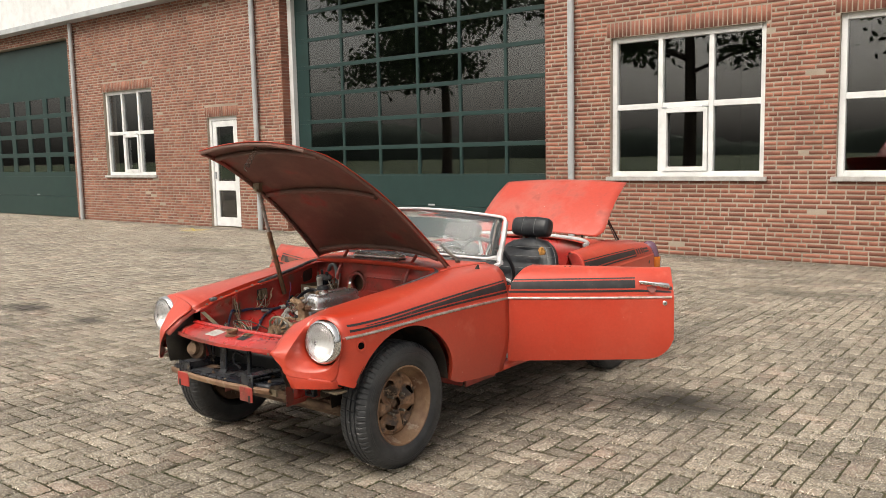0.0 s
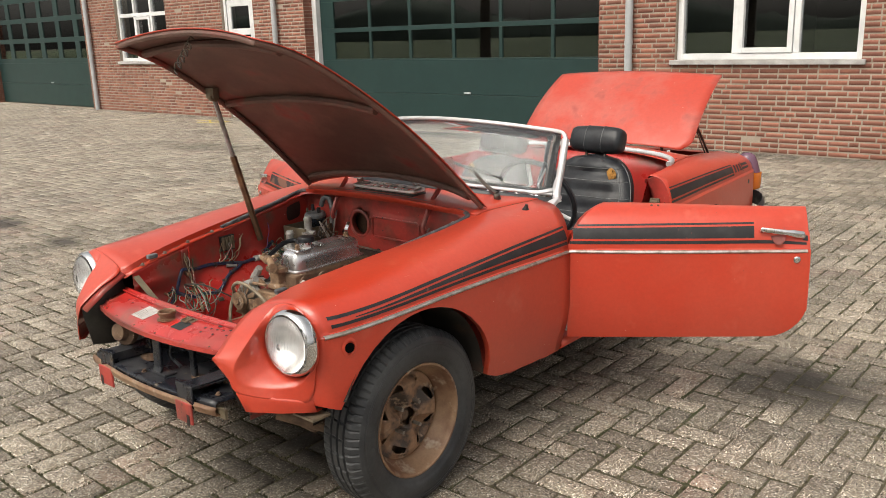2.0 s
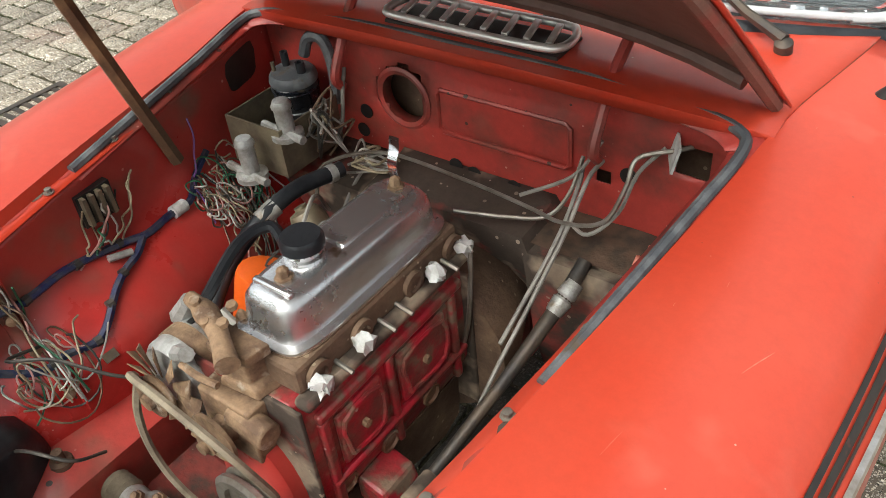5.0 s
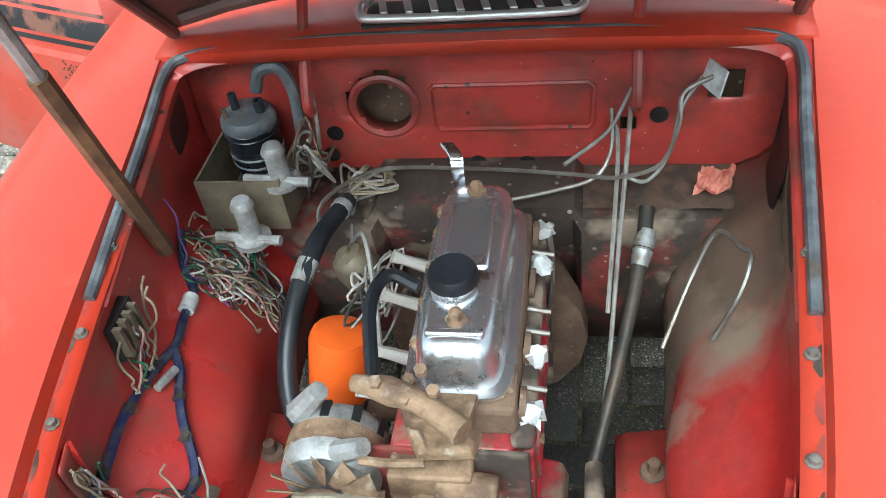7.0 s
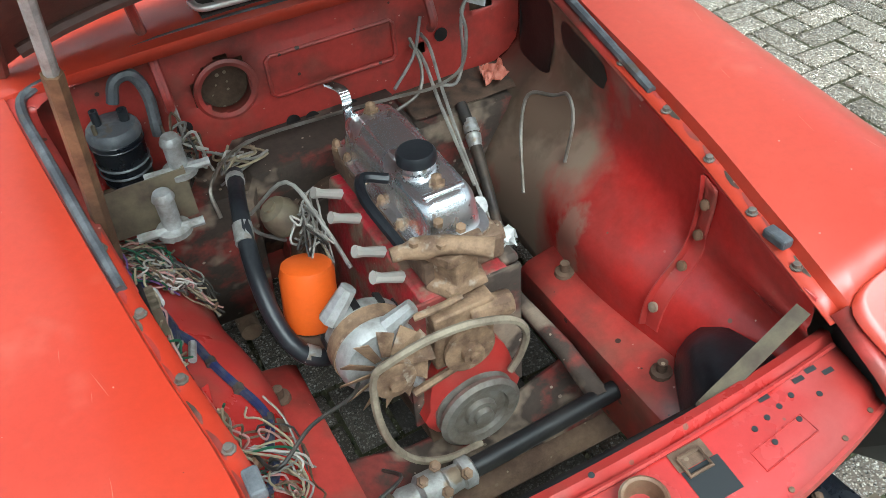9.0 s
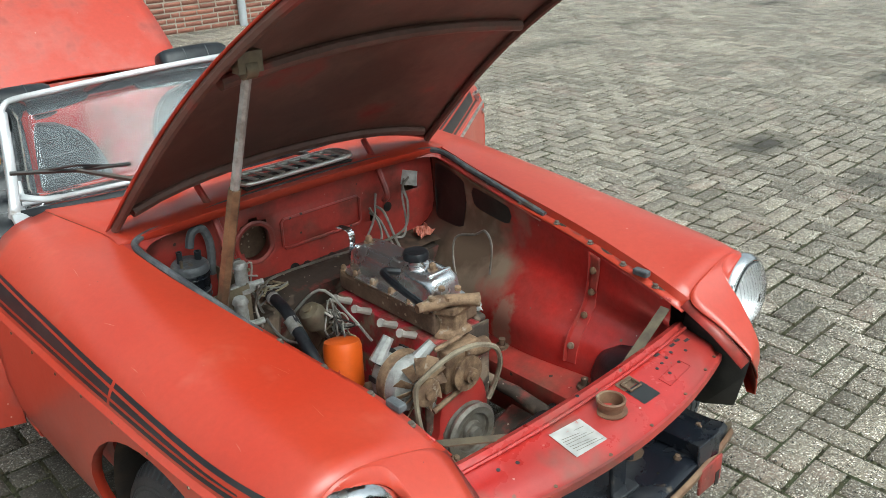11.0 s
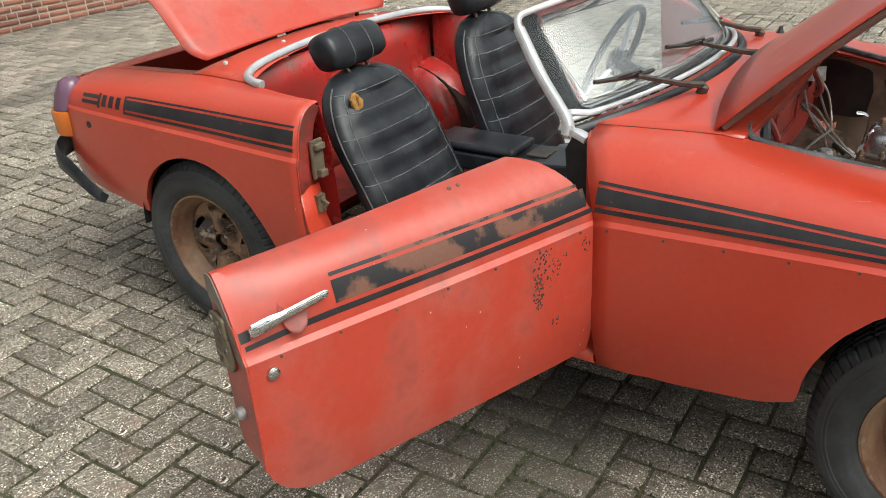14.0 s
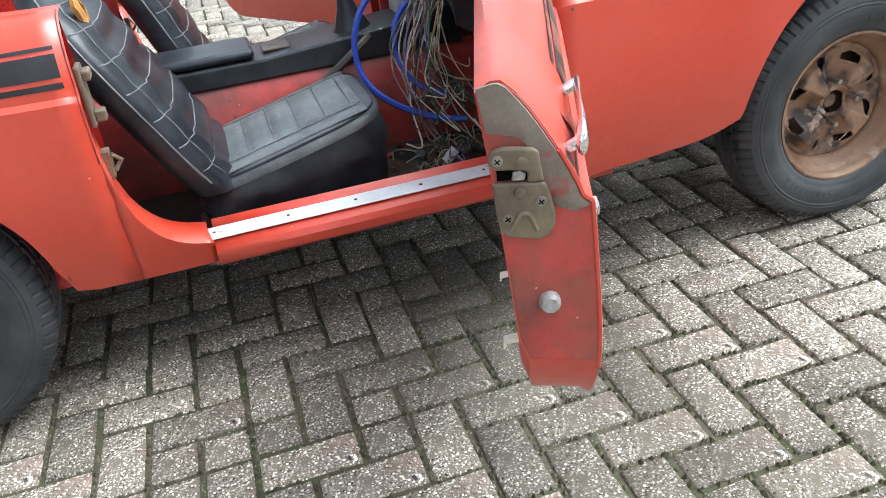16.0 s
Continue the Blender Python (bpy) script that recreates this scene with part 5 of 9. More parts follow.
def door(left):
    mir = not left
    m = Mesh()
    rings = []
    vo = [0, 0.12, 0.3, 0.5, 0.7, 0.88, 0.97, 1.0, 1.02, 1.12, 1.25, 1.4, 1.55, 1.7, 1.85, 1.97]
    for y in [3.705, 3.72, 3.735, 3.75, 3.775, 3.80, 3.825, 3.85, 4.0, 4.15, 4.3, 4.42, 4.475, 4.51, 4.54, 4.565, 4.585, 4.597, 4.604, 4.6085]:
        vt = float(np.interp(y, [3.705, 3.75, 3.80, 3.85], [1.06, 1.44, 1.74, 1.97]))
        o = [door_side(y, v if v <= 1 else 1 + (v - 1) * (vt - 1) / 0.97) - HINGE for v in vo]
        top, low = o[-1], o[0]
        inn = [top + Vector((-0.012, 0, 0.0)), Vector((-0.136, top.y, top.z - 0.012)), Vector((-0.128, top.y, 0.755)), Vector((-0.121, top.y, 0.665)), Vector((-0.115, top.y, 0.577)), Vector((-0.111, top.y, max(0.46, low.z + 0.05))),
               Vector((-0.100, top.y, low.z + 0.016)), Vector((-0.060, low.y, low.z + 0.012)), Vector((low.x - 0.008, low.y, low.z + 0.008))]
        rings.append([Vector(p) for p in o + inn][::-1])
    m.loft(rings)
    d = part("door", m, RED_MATT if mir else RED, car, "open red door with black stripes" if left else "open red door with worn paint and stripes", smooth=38, mirror=mir)
    d.location = (HINGE.x if left else -HINGE.x, HINGE.y, 0)
    d.rotation_euler = (0, 0, radians(-56 if left else 71))
    d.scale = (1, 0.985 if left else 0.955, 1)

    # dirty skin of the shut face: a dished panel inside the folded edge of the outer skin
    mid = sum(rings[-1], Vector()) / len(rings[-1])
    skin = [[(mid.x + (p.x - mid.x) * k, h, mid.z + (p.z - mid.z) * (1 - (1 - k) * 0.42)) for p in rings[-1]] for k, h in ((0.965, 0.9040), (0.92, 0.9050))]
    part("shut_face", Mesh().grid(skin, closed=True).add(skin[1], [tuple(range(len(skin[1])))]), RED_OLD, d, "dirty shut face of the door", smooth=40, mirror=mir)
    # bare end of the shoulder, pressed proud of the face
    edge = [p for p in rings[-1][::-1][7:16]][::-1]
    upper = smooth_line([(-0.134, 0, edge[0].z - 0.006), *[(p.x - 0.003, 0, p.z - 0.002) for p in edge]], 4)
    lower = smooth_line([(-0.128, 0, 0.792), (-0.112, 0, 0.788), (-0.094, 0, 0.784), (-0.080, 0, 0.766), (-0.068, 0, 0.730), (-0.061, 0, 0.702), (-0.040, 0, 0.690), (-0.030, 0, 0.689)], 5)
    pairs = [(upper[round(k * (len(upper) - 1) / 24)], lower[round(k * (len(lower) - 1) / 24)]) for k in range(25)]
    part("shoulder_end", Mesh().grid([[(u.x, 0.9050, u.z), (u.x, 0.9072, u.z - 0.001), tuple(u.lerp(w, 0.5) + Vector((0, 0.9076, 0))), (w.x, 0.9066, w.z), (w.x, 0.9048, w.z - 0.002)] for u, w in pairs], flip=True), BARE, d, "bare grey-brown end of the door shoulder", smooth=50, mirror=mir)
    part("folded_edge", Mesh().tube([(p.x - 0.001, 0.9045, p.z) for p in rings[-1][-12:]], 0.0034, 6), RED_MATT if mir else RED, d, "folded edge of the outer skin", mirror=mir)

    def on(y, v):
        return door_side(y, v) - HINGE
    film = BLACK if left else BLACK_WORN
    for lo, hi, y1 in ((0.018, 0.030, 4.60), (0.038, 0.082, 4.405), (0.090, 0.098, 4.405)):
        part("stripe", strip(3.712 if lo < 0.03 else 3.725 if lo < 0.08 else 3.742, y1, lambda y, f=lo: arc_v(y, f), lambda y, f=hi: arc_v(y, f), 0.0012, 40, on), BLACK if lo < 0.03 else film, d, "black side stripe", mirror=mir)
    part("stripe", strip(4.585, 4.605, lambda y: arc_v(y, 0.038), lambda y: arc_v(y, 0.062), 0.0012, 6, on), BLACK, d, "end of the black stripe", mirror=mir)
    # handle
    h0, h1 = on(4.425, arc_v(4.425, 0.062)), on(4.590, arc_v(4.590, 0.054))
    out = Vector((0.85, 0, 0.5))
    hm = Mesh()
    hm.loft([[h0.lerp(h1, t) + out * (0.019 + 0.004 * math.sin(t * 3.14)) + Vector((c * a * 0.5, 0, s_ * a)) for c, s_ in [(math.cos(q * 0.7854), math.sin(q * 0.7854)) for q in range(8)]]
             for t, a in ((0, 0.005), (0.04, 0.009), (0.6, 0.010), (0.74, 0.014), (0.97, 0.014), (1.0, 0.006))])
    hc = h0.lerp(h1, 0.42)
    # duller red paints the shade of a recess that is not cut
    part("handle_recess", Mesh().lathe([(0.036, 0.0002), (0.034, 0.0016), (0.030, 0.0012), (0.016, 0.0006), (0.001, 0.0004)], axis(hc, (0.85, 0, 0.5)) @ Matrix.Diagonal((0.8, 1.25, 1, 1)), 24, False), RED_OLD, d, "dish behind the handle, shade put in as duller red", mirror=mir)
    hd = part("door_handle", hm, CHROME, d, "chrome pull handle", mirror=mir)
    for q in (h0.lerp(h1, 0.05), h0.lerp(h1, 0.9)):
        part("handle_foot", Mesh().tube([q, q + out * 0.02], 0.007, 8), CHROME, d, "handle foot", mirror=mir)
    lk = on(4.562, 0.90)
    part("door_lock", Mesh().lathe([(0.013, 0), (0.013, 0.006), (0.009, 0.009), (0.003, 0.0095)], axis(lk, (1, 0, 0)), 16), CHROME, d, "round chrome lock", mirror=mir)
    # latch on the rear edge: a pressed plate with an open jaw
    ye = 0.9055
    lower_plate = [(-0.126, 0.733), (-0.124, 0.690), (-0.121, 0.672), (-0.114, 0.664), (-0.076, 0.658), (-0.066, 0.663), (-0.058, 0.676), (-0.057, 0.690), (-0.064, 0.722), (-0.068, 0.7305)]
    upper_plate = [(-0.068, 0.7305), (-0.072, 0.7670), (-0.078, 0.7720), (-0.112, 0.7750), (-0.122, 0.7720), (-0.128, 0.7640), (-0.128, 0.7540), (-0.119, 0.7480), (-0.090, 0.7460), (-0.0855, 0.7420), (-0.0870, 0.7310)]
    lat = part("latch", Mesh().loft([[(x, y, z) for x, z in lower_plate] for y in (ye, ye + 0.009)]), BRASSY, d, "tarnished door latch", smooth=0, bevel=0.003, mirror=mir)
    part("latch_jaw", Mesh().loft([[(x, y, z) for x, z in upper_plate] for y in (ye, ye + 0.009)]), BRASSY, lat, "upper jaw of the latch", smooth=0, bevel=0.003, mirror=mir)
    # flat black patch carries the slot's shade in its colour
    part("latch_slot", Mesh().box(-0.120, -0.086, ye, ye + 0.0015, 0.733, 0.747), PITCH, lat, "black patch for the unlit latch slot", smooth=0, mirror=mir)
    part("latch_tongue", Mesh().loft([[(-0.104, y, 0.733), (-0.090, y, 0.733), (-0.087, y, 0.740), (-0.094, y, 0.746), (-0.102, y, 0.744)] for y in (ye + 0.001, ye + 0.006)]), ALU, lat, "worn latch tongue", smooth=0, bevel=0.0015, mirror=mir)
    part("latch_rib", Mesh().tube(smooth_line([(-0.109, ye + 0.009, 0.673), (-0.098, ye + 0.0095, 0.691), (-0.092, ye + 0.0095, 0.694), (-0.086, ye + 0.0095, 0.690), (-0.079, ye + 0.009, 0.672)], 4), 0.0035, 8), BRASSY, lat, "pressed rib of the latch", mirror=mir)
    for xx, zz, rr in ((-0.091, 0.7565, 0.0072), (-0.0957, 0.7205, 0.0066)):
        part("rivet", Mesh().lathe([(rr, 0), (rr * 0.94, 0.0022), (rr * 0.6, 0.0034), (0.001, 0.0038)], axis((xx, ye + 0.009, zz), (0, 1, 0)), 16), BRASSY, lat, "round rivet head", mirror=mir)
    for xx, zz in ((-0.1179, 0.7600), (-0.0729, 0.7075), (-0.1114, 0.6889)):
        sc = part("screw", Mesh().lathe([(0.0066, 0), (0.006, 0.0022), (0.001, 0.0030)], axis((xx, ye + 0.009, zz), (0, 1, 0)), 14), PIPE_METAL, lat, "cross-head screw", mirror=mir)
        for k in range(2):
            part("screw_slot", Mesh().hexa((0.0038, 0.0004, 0.0007), axis((xx, ye + 0.0118, zz), (0, 0, 1)) @ Matrix.Rotation(0.6 + k * math.pi / 2, 4, "Y")), PITCH, sc, smooth=0, mirror=mir)
    for xx, zz, w in ((-0.1145, 0.503, 1), (-0.119, 0.60, 0.5)):
        part("trim_clip", Mesh().loft([[(xx + 0.004, y, zz + 0.010 * w), (xx - 0.016 * w, y, zz + 0.006 * w), (xx - 0.018 * w, y, zz - 0.008 * w), (xx - 0.014 * w, y, zz - 0.006 * w), (xx - 0.012 * w, y, zz + 0.001), (xx + 0.004, y, zz + 0.003)] for y in (0.885, 0.899)]), CLIP, d, "yellowed plastic trim clip", smooth=0, bevel=0.001, mirror=mir)
    part("door_buffer", Mesh().lathe([(0.013, 0), (0.013, 0.01), (0.010, 0.016), (0.003, 0.017)], axis((-0.070, ye - 0.001, 0.570), (0, 1, 0)), 18), ALU, d, "round striker buffer", mirror=mir)
    if left:
        rows = []
        for k in range(31):
            p = on(3.71 + (4.60 - 3.71) * k / 30, 1.0)
            rows.append([p + Vector((0.001, 0, -0.006)), p + Vector((0.004, 0, -0.004)), p + Vector((0.0055, 0, 0)), p + Vector((0.003, 0, 0.005)), p + Vector((-0.004, 0, 0.0065))])
        part("trim_strip", Mesh().grid(rows, flip=True), TRIM, d, "dull chrome waist trim", mirror=mir)
    else:
        for k in range(7):
            part("trim_hole", Mesh().lathe([(0.0035, 0), (0.0035, 0.002)], axis(on(3.76 + k * 0.13, 0.985), (1, 0, 0)), 8), RUST_DARK, d, "empty trim clip hole", mirror=mir)
        # bare rusty patch and bubbled paint
        for y0, z0, ry, rz, sd in ((3.87, 0.645, 0.045, 0.050, 1), (3.895, 0.60, 0.016, 0.050, 7), (3.85, 0.66, 0.055, 0.012, 8), (3.84, 0.50, 0.012, 0.016, 2), (3.74, 0.665, 0.014, 0.018, 3)):
            rng = random.Random(sd)
            for k in range(70 if rz > 0.045 else 12):
                a, rr = rng.uniform(0, 6.28), math.sqrt(rng.random())
                yy, zz = y0 + ry * rr * math.cos(a), z0 + rz * rr * math.sin(a)
                v = (zz - door_bottom(yy)) / (crease_z(yy) - door_bottom(yy))
                part("rust_spot", Mesh().lathe([(rng.uniform(0.001, 0.0038), 0), (0.0006, 0.0010)], axis(on(yy, v), (1, 0, 0)), 7), DARKMETAL, d, "rust blister", mirror=mir)
    for k, (yy, vv) in enumerate(((4.03, 1.86), (4.055, 1.86))):
        part("mirror_hole", Mesh().lathe([(0.005, 0), (0.005, 0.0015)], axis(on(yy, vv) + Vector((0.0008, 0, 0.0008)), (0.4, 0, 0.9)), 10), RUST_DARK, d, "empty mirror screw hole", mirror=mir)
    return d


door(True)
door(False)

# ---- headlamps ----
for sg in (1, -1):
    c = Vector((0.590, 2.478, 0.678))
    ax = axis(c, (0.05, -1, 0.06)) @ Matrix.Scale(0.955, 4)
    rim = part("headlamp", Mesh().lathe([(0.094, -0.02), (0.102, -0.014), (0.1045, -0.002), (0.1025, 0.009), (0.096, 0.020), (0.0915, 0.023), (0.0895, 0.022), (0.0885, 0.016)], ax, 40, False), CHROME, car, "round headlamp with chrome rim", mirror=sg < 0)
    g = part("lens", Mesh().lathe([(0.0885, 0.022), (0.083, 0.030), (0.065, 0.040), (0.04, 0.047), (0.015, 0.0495), (0.001, 0.05)], ax, 40, False), LAMP_GLASS, rim, "ribbed headlamp glass", mirror=sg < 0, thick=0.003)
    g.visible_shadow = False
    part("reflector", Mesh().lathe([(0.088, 0.021), (0.078, 0.0), (0.06, -0.02), (0.035, -0.034), (0.002, -0.04)], ax, 32, False), LAMP_SILVER, rim, "silvered reflector", mirror=sg < 0)
    for k in range(13):
        x = -0.066 + k * 0.011
        hh = math.sqrt(0.084 ** 2 - x * x)
        pts = [ax @ Vector((x, q, 0.0265 + 0.021 * (1 - (x * x + q * q) / 0.084 ** 2))) for q in np.linspace(-hh, hh, 9)]
        part("lens_rib", Mesh().tube(pts, 0.0009, 5), LAMP_GLASS, rim, mirror=sg < 0)

# ---- wheels ----
def wheel_mesh():
    T, n = Mesh(), 360
    prof = [(0.186, -0.06), (0.205, -0.078), (0.245, -0.086), (0.278, -0.078), (0.290, -0.069), (0.299, -0.061), (0.304, -0.053), (0.305, -0.048), (0.305, -0.028), (0.298, -0.026), (0.298, -0.020), (0.305, -0.018), (0.305, 0.0),
            (0.298, 0.002), (0.298, 0.008), (0.305, 0.010), (0.305, 0.028), (0.298, 0.030), (0.298, 0.036), (0.305, 0.038), (0.304, 0.053), (0.299, 0.061), (0.290, 0.070), (0.284, 0.0755), (0.281, 0.0785), (0.276, 0.0805), (0.266, 0.084), (0.263, 0.0830),
            (0.258, 0.0855), (0.254, 0.0840), (0.245, 0.086), (0.225, 0.085), (0.213, 0.0815), (0.210, 0.0790), (0.205, 0.078), (0.196, 0.074), (0.186, 0.062)]
    rings = []
    for r, h in prof:
        ring = []
        for k in range(n):
            a = 2 * math.pi * (k + (1.3 if h > 0 else -1.3) * min(1, abs(h) / 0.05)) / n
            rr, hh = r, h
            if r > 0.283 and abs(h) > 0.03 and k % 5 == 0:
                rr -= 0.0048 if r > 0.295 else 0.0032
                hh *= 0.982
            if r > 0.3 and abs(h) < 0.03 and k % 10 == 3:
                rr -= 0.005
            ring.append((hh, rr * math.cos(a), rr * math.sin(a)))
        rings.append(ring)
    T.grid(rings, closed=True)
    R, n = Mesh(), 120
    rp = [(0.188, 0.062), (0.193, 0.068), (0.192, 0.073), (0.186, 0.073), (0.181, 0.066), (0.178, 0.055), (0.176, 0.045), (0.171, 0.040), (0.166, 0.028), (0.158, 0.012), (0.150, 0.004)]
    R.grid([[(h, r * math.cos(2 * math.pi * k / n), r * math.sin(2 * math.pi * k / n)) for k in range(n)] for r, h in rp], closed=True)
    radii = list(np.linspace(0.150, 0.030, 33))
    centres = [2 * math.pi * (k + d) / 4 for k in range(4) for d in (0.26, 0.74)]

    def slot(a, r):
        """How far a place on the disc is from the nearest slot: below 1 is inside."""
        best = 9.0
        for c in centres:
            d = (a - c + math.pi) % (2 * math.pi) - math.pi
            best = min(best, ((abs(d) * r / 0.0185) ** 3.2 + (abs(r - 0.117) / 0.0135) ** 3.2) ** (1 / 3.2))
        return best
    grid = []
    for r in radii:
        ring = []
        for k in range(n):
            a = 2 * math.pi * k / n
            spoke = 0.5 + 0.5 * math.cos(4 * a)
            w = max(0, min(1, (0.140 - r) / 0.018)) * max(0, min(1, (r - 0.03) / 0.02))
            e = slot(a, r)
            h = 0.004 + 0.026 * w * min(1, spoke * 1.2) ** 1.6 - 0.012 * w * (1 - spoke) ** 1.5 + (0.012 if r < 0.042 else 0) + (0.005 * max(0, 1.6 - e) / 0.6 if 1 <= e < 1.6 else 0.005 if e < 1 else 0)
            ring.append((h, r * math.cos(a), r * math.sin(a)))
        grid.append(ring)
    v = [p for g in grid for p in g]
    f = []
    for i in range(len(radii) - 1):
        for k in range(n):
            if slot(2 * math.pi * (k + 0.5) / n, (radii[i] + radii[i + 1]) / 2) > 0.98:
                f.append((i * n + k, i * n + (k + 1) % n, (i + 1) * n + (k + 1) % n, (i + 1) * n + k))
    D = Mesh().add(v, f)
    B = Mesh().lathe([(0.175, -0.06), (0.175, -0.05), (0.15, -0.05), (0.001, -0.05)], axis((0, 0, 0), (1, 0, 0)), 32, False)
    B.lathe([(0.024, -0.05), (0.024, -0.006), (0.017, 0.004), (0.002, 0.006)], axis((0, 0, 0), (1, 0, 0)), 16)
    return T, R, D, B


T_, R_, D_, B_ = wheel_mesh()
for sg, y, zc in ((1, 2.895, 0.302), (-1, 2.895, 0.302), (1, 5.115, 0.302), (-1, 5.115, 0.302)):
    mir = sg < 0
    w = part("wheel", B_, RUST_DARK, car, "rusty bronze steel wheel with worn tyre", mirror=mir)
    w.location = (sg * 0.62, y, zc)
    w.rotation_euler = (radians(23 * (y + sg)), 0, 0)
    tyre = part("tyre", T_, RUBBER, w, "worn black tyre", mirror=mir, smooth=30)
    # raised lettering of the maker, as plain bars
    for a0, count in ((0.9, 9), (4.1, 9)):
        for k in range(count):
            a = a0 + k * 0.085
            bar_ax = Matrix.Rotation(a, 4, "X") @ Matrix.Translation((0.0848, 0.234, 0))
            part("raised_bar", Mesh().hexa((0.0012, 0.010, 0.0022 if k % 2 else 0.0045), bar_ax), RUBBER, tyre, smooth=0, mirror=mir)
    part("rim", R_, RUST, w, "rusty pressed steel rim", mirror=mir, smooth=50, thick=0.003)
    part("wheel_disc", D_, DISC_RUST, w, "dark rusty pressed wheel centre with slots", mirror=mir, smooth=50, thick=0.003)
    for k in range(4):
        a = math.pi / 4 + k * math.pi / 2
        part("wheel_stud", Mesh().tube([(0.0, 0.057 * math.cos(a), 0.057 * math.sin(a)), (0.035, 0.057 * math.cos(a), 0.057 * math.sin(a))], 0.0065, 8), PIPE_METAL, w, "wheel stud", mirror=mir)

# ---- wheel housings, floor pan and sills ----
for sg in (1, -1):
    for yc, zc, rr, nm in ((2.88, 0.362, 0.335, "front"), (5.09, 0.335, 0.335, "rear")):
        rows = []
        for k in range(25):
            a = math.pi * k / 24
            y, z = yc + rr * math.cos(a), zc + rr * 0.985 * math.sin(a)
            if nm == "front" and y < 2.7 and z < bottom_z(y) + 0.004:
                continue
            rows.append([(0.705 if nm == "front" else 0.70, y, min(z, 0.69)), (0.60, y, min(z, 0.69)), (0.46, y, min(z + 0.01, 0.70)), (0.455, y, max(zc - 0.05, bottom_z(y) if y < 2.62 else 0))])
        part("wheel_housing", Mesh().grid(rows, flip=True), HOUSING, car, "dirty wheel housing, darkened as in shade", mirror=sg < 0, smooth=30)
part("floor_pan", Mesh().box(-0.56, 0.56, 3.52, 4.80, 0.235, 0.242), PAN_BLACK, car, "floor pan blackened as shade", smooth=0)
part("boot_pan", Mesh().box(-0.45, 0.45, 4.80, 5.75, 0.36, 0.375), RUST_DARK, car, "rusty pan below the boot", smooth=0)
for sg in (1, -1):
    part("outrigger", Mesh().box(0.36, 0.44, 2.66, 3.5, 0.27, 0.34), RUST_DARK, car, "rusty chassis leg", smooth=0, bevel=0.01, mirror=sg < 0)
for sg in (1, -1):
    rows = []
    for y in (3.70, 3.8, 4.2, 4.462):
        rows.append([(0.60, y, 0.25), (0.60, y, 0.352), (0.612, y, 0.362), (0.628, y, 0.352), (0.695, y, 0.343), (0.714, y, 0.338), (0.7215, y, 0.325), (0.718, y, 0.305), (0.700, y, 0.292), (0.66, y, 0.285)])
    sl = part("sill", Mesh().grid(rows), RED, car, "red sill below the door", smooth=30, thick=0.004, mirror=sg < 0)
    part("sill_plate", Mesh().box(0.632, 0.690, 3.78, 4.482, 0.3475, 0.3515), SATIN, sl, "aluminium tread plate", smooth=0, bevel=0.002, mirror=sg < 0)
    for y in (3.85, 4.0, 4.15, 4.30, 4.46):
        part("screw", Mesh().lathe([(0.004, 0), (0.003, 0.0015)], axis((0.661, y, 0.3515), (0, 0, 1)), 8), DARKMETAL, sl, "tread plate screw", mirror=sg < 0)
    # lower front corner of the rear wing
    ys = list(np.linspace(4.462, 4.621, 12))
    top = table((4.46, 0.347), (4.50, 0.357), (4.54, 0.378), (4.58, 0.425), (4.605, 0.49), (4.621, 0.60))
    rows = []
    for y in ys:
        row = []
        for k in range(9):
            z = bottom_z(4.62) + (top(y) - bottom_z(4.62)) * k / 8
            p = side(4.62, max(0, (z - bottom_z(4.62)) / (crease_z(4.62) - bottom_z(4.62))))
            row.append(Vector((p.x, y, z)))
        e = row[-1]
        rows.append([row[0] + Vector((-0.03, 0, -0.006))] + row + [e + Vector((-0.012, 0.004, 0.006)), e + Vector((-0.05, 0.01, 0.008)), e + Vector((-0.10, 0.012, 0.006))])
    part("wing_corner", Mesh().grid(rows, flip=True), RED, car, "curved foot of the rear wing", smooth=40, thick=0.0025, mirror=sg < 0)
    # door post
    vs = [v for v in VS if 0.55 <= v <= 2.0]
    rows = [[side(4.622, v) for v in vs], [side(4.622, v) + Vector((-0.014, 0.002, -0.006 if v > 1.4 else 0)) for v in vs],
            [Vector((max(0.585, side(4.622, v).x - 0.075), 4.636, side(4.622, v).z - 0.02)) for v in vs], [Vector((max(0.565, side(4.622, v).x - 0.105), 4.66, side(4.622, v).z - 0.025)) for v in vs]]
    post = part("door_post", Mesh().grid(rows), RED_OLD, car, "red door post with latch plates", smooth=40, thick=0.003, mirror=sg < 0)
    part("striker_plate", Mesh().box(0.615, 0.665, 4.615, 4.627, 0.625, 0.745).box(0.62, 0.66, 4.60, 4.616, 0.715, 0.735).box(0.625, 0.655, 4.595, 4.616, 0.632, 0.655), BRASSY, post, "tarnished striker plate", smooth=0, bevel=0.004, mirror=sg < 0)
    part("lower_catch", Mesh().box(0.635, 0.668, 4.612, 4.627, 0.52, 0.575).tube([(0.65, 4.61, 0.53), (0.645, 4.595, 0.548), (0.655, 4.61, 0.565)], 0.005, 6), BRASSY, post, "small door catch", smooth=0, mirror=sg < 0)
    # inner side of the cockpit
    rows = [[side(y, 3), side(y, 3) + Vector((-0.012, 0, -0.012)), Vector((0.565, y, 0.70)), Vector((0.555, y, 0.48)), Vector((0.55, y, 0.25))] for y in np.linspace(4.63, 5.0, 8)]
    part("inner_side", Mesh().grid(rows), RED_BAY, car, "red inner quarter panel", smooth=40, mirror=sg < 0)
    hump = Mesh()
    rows = []
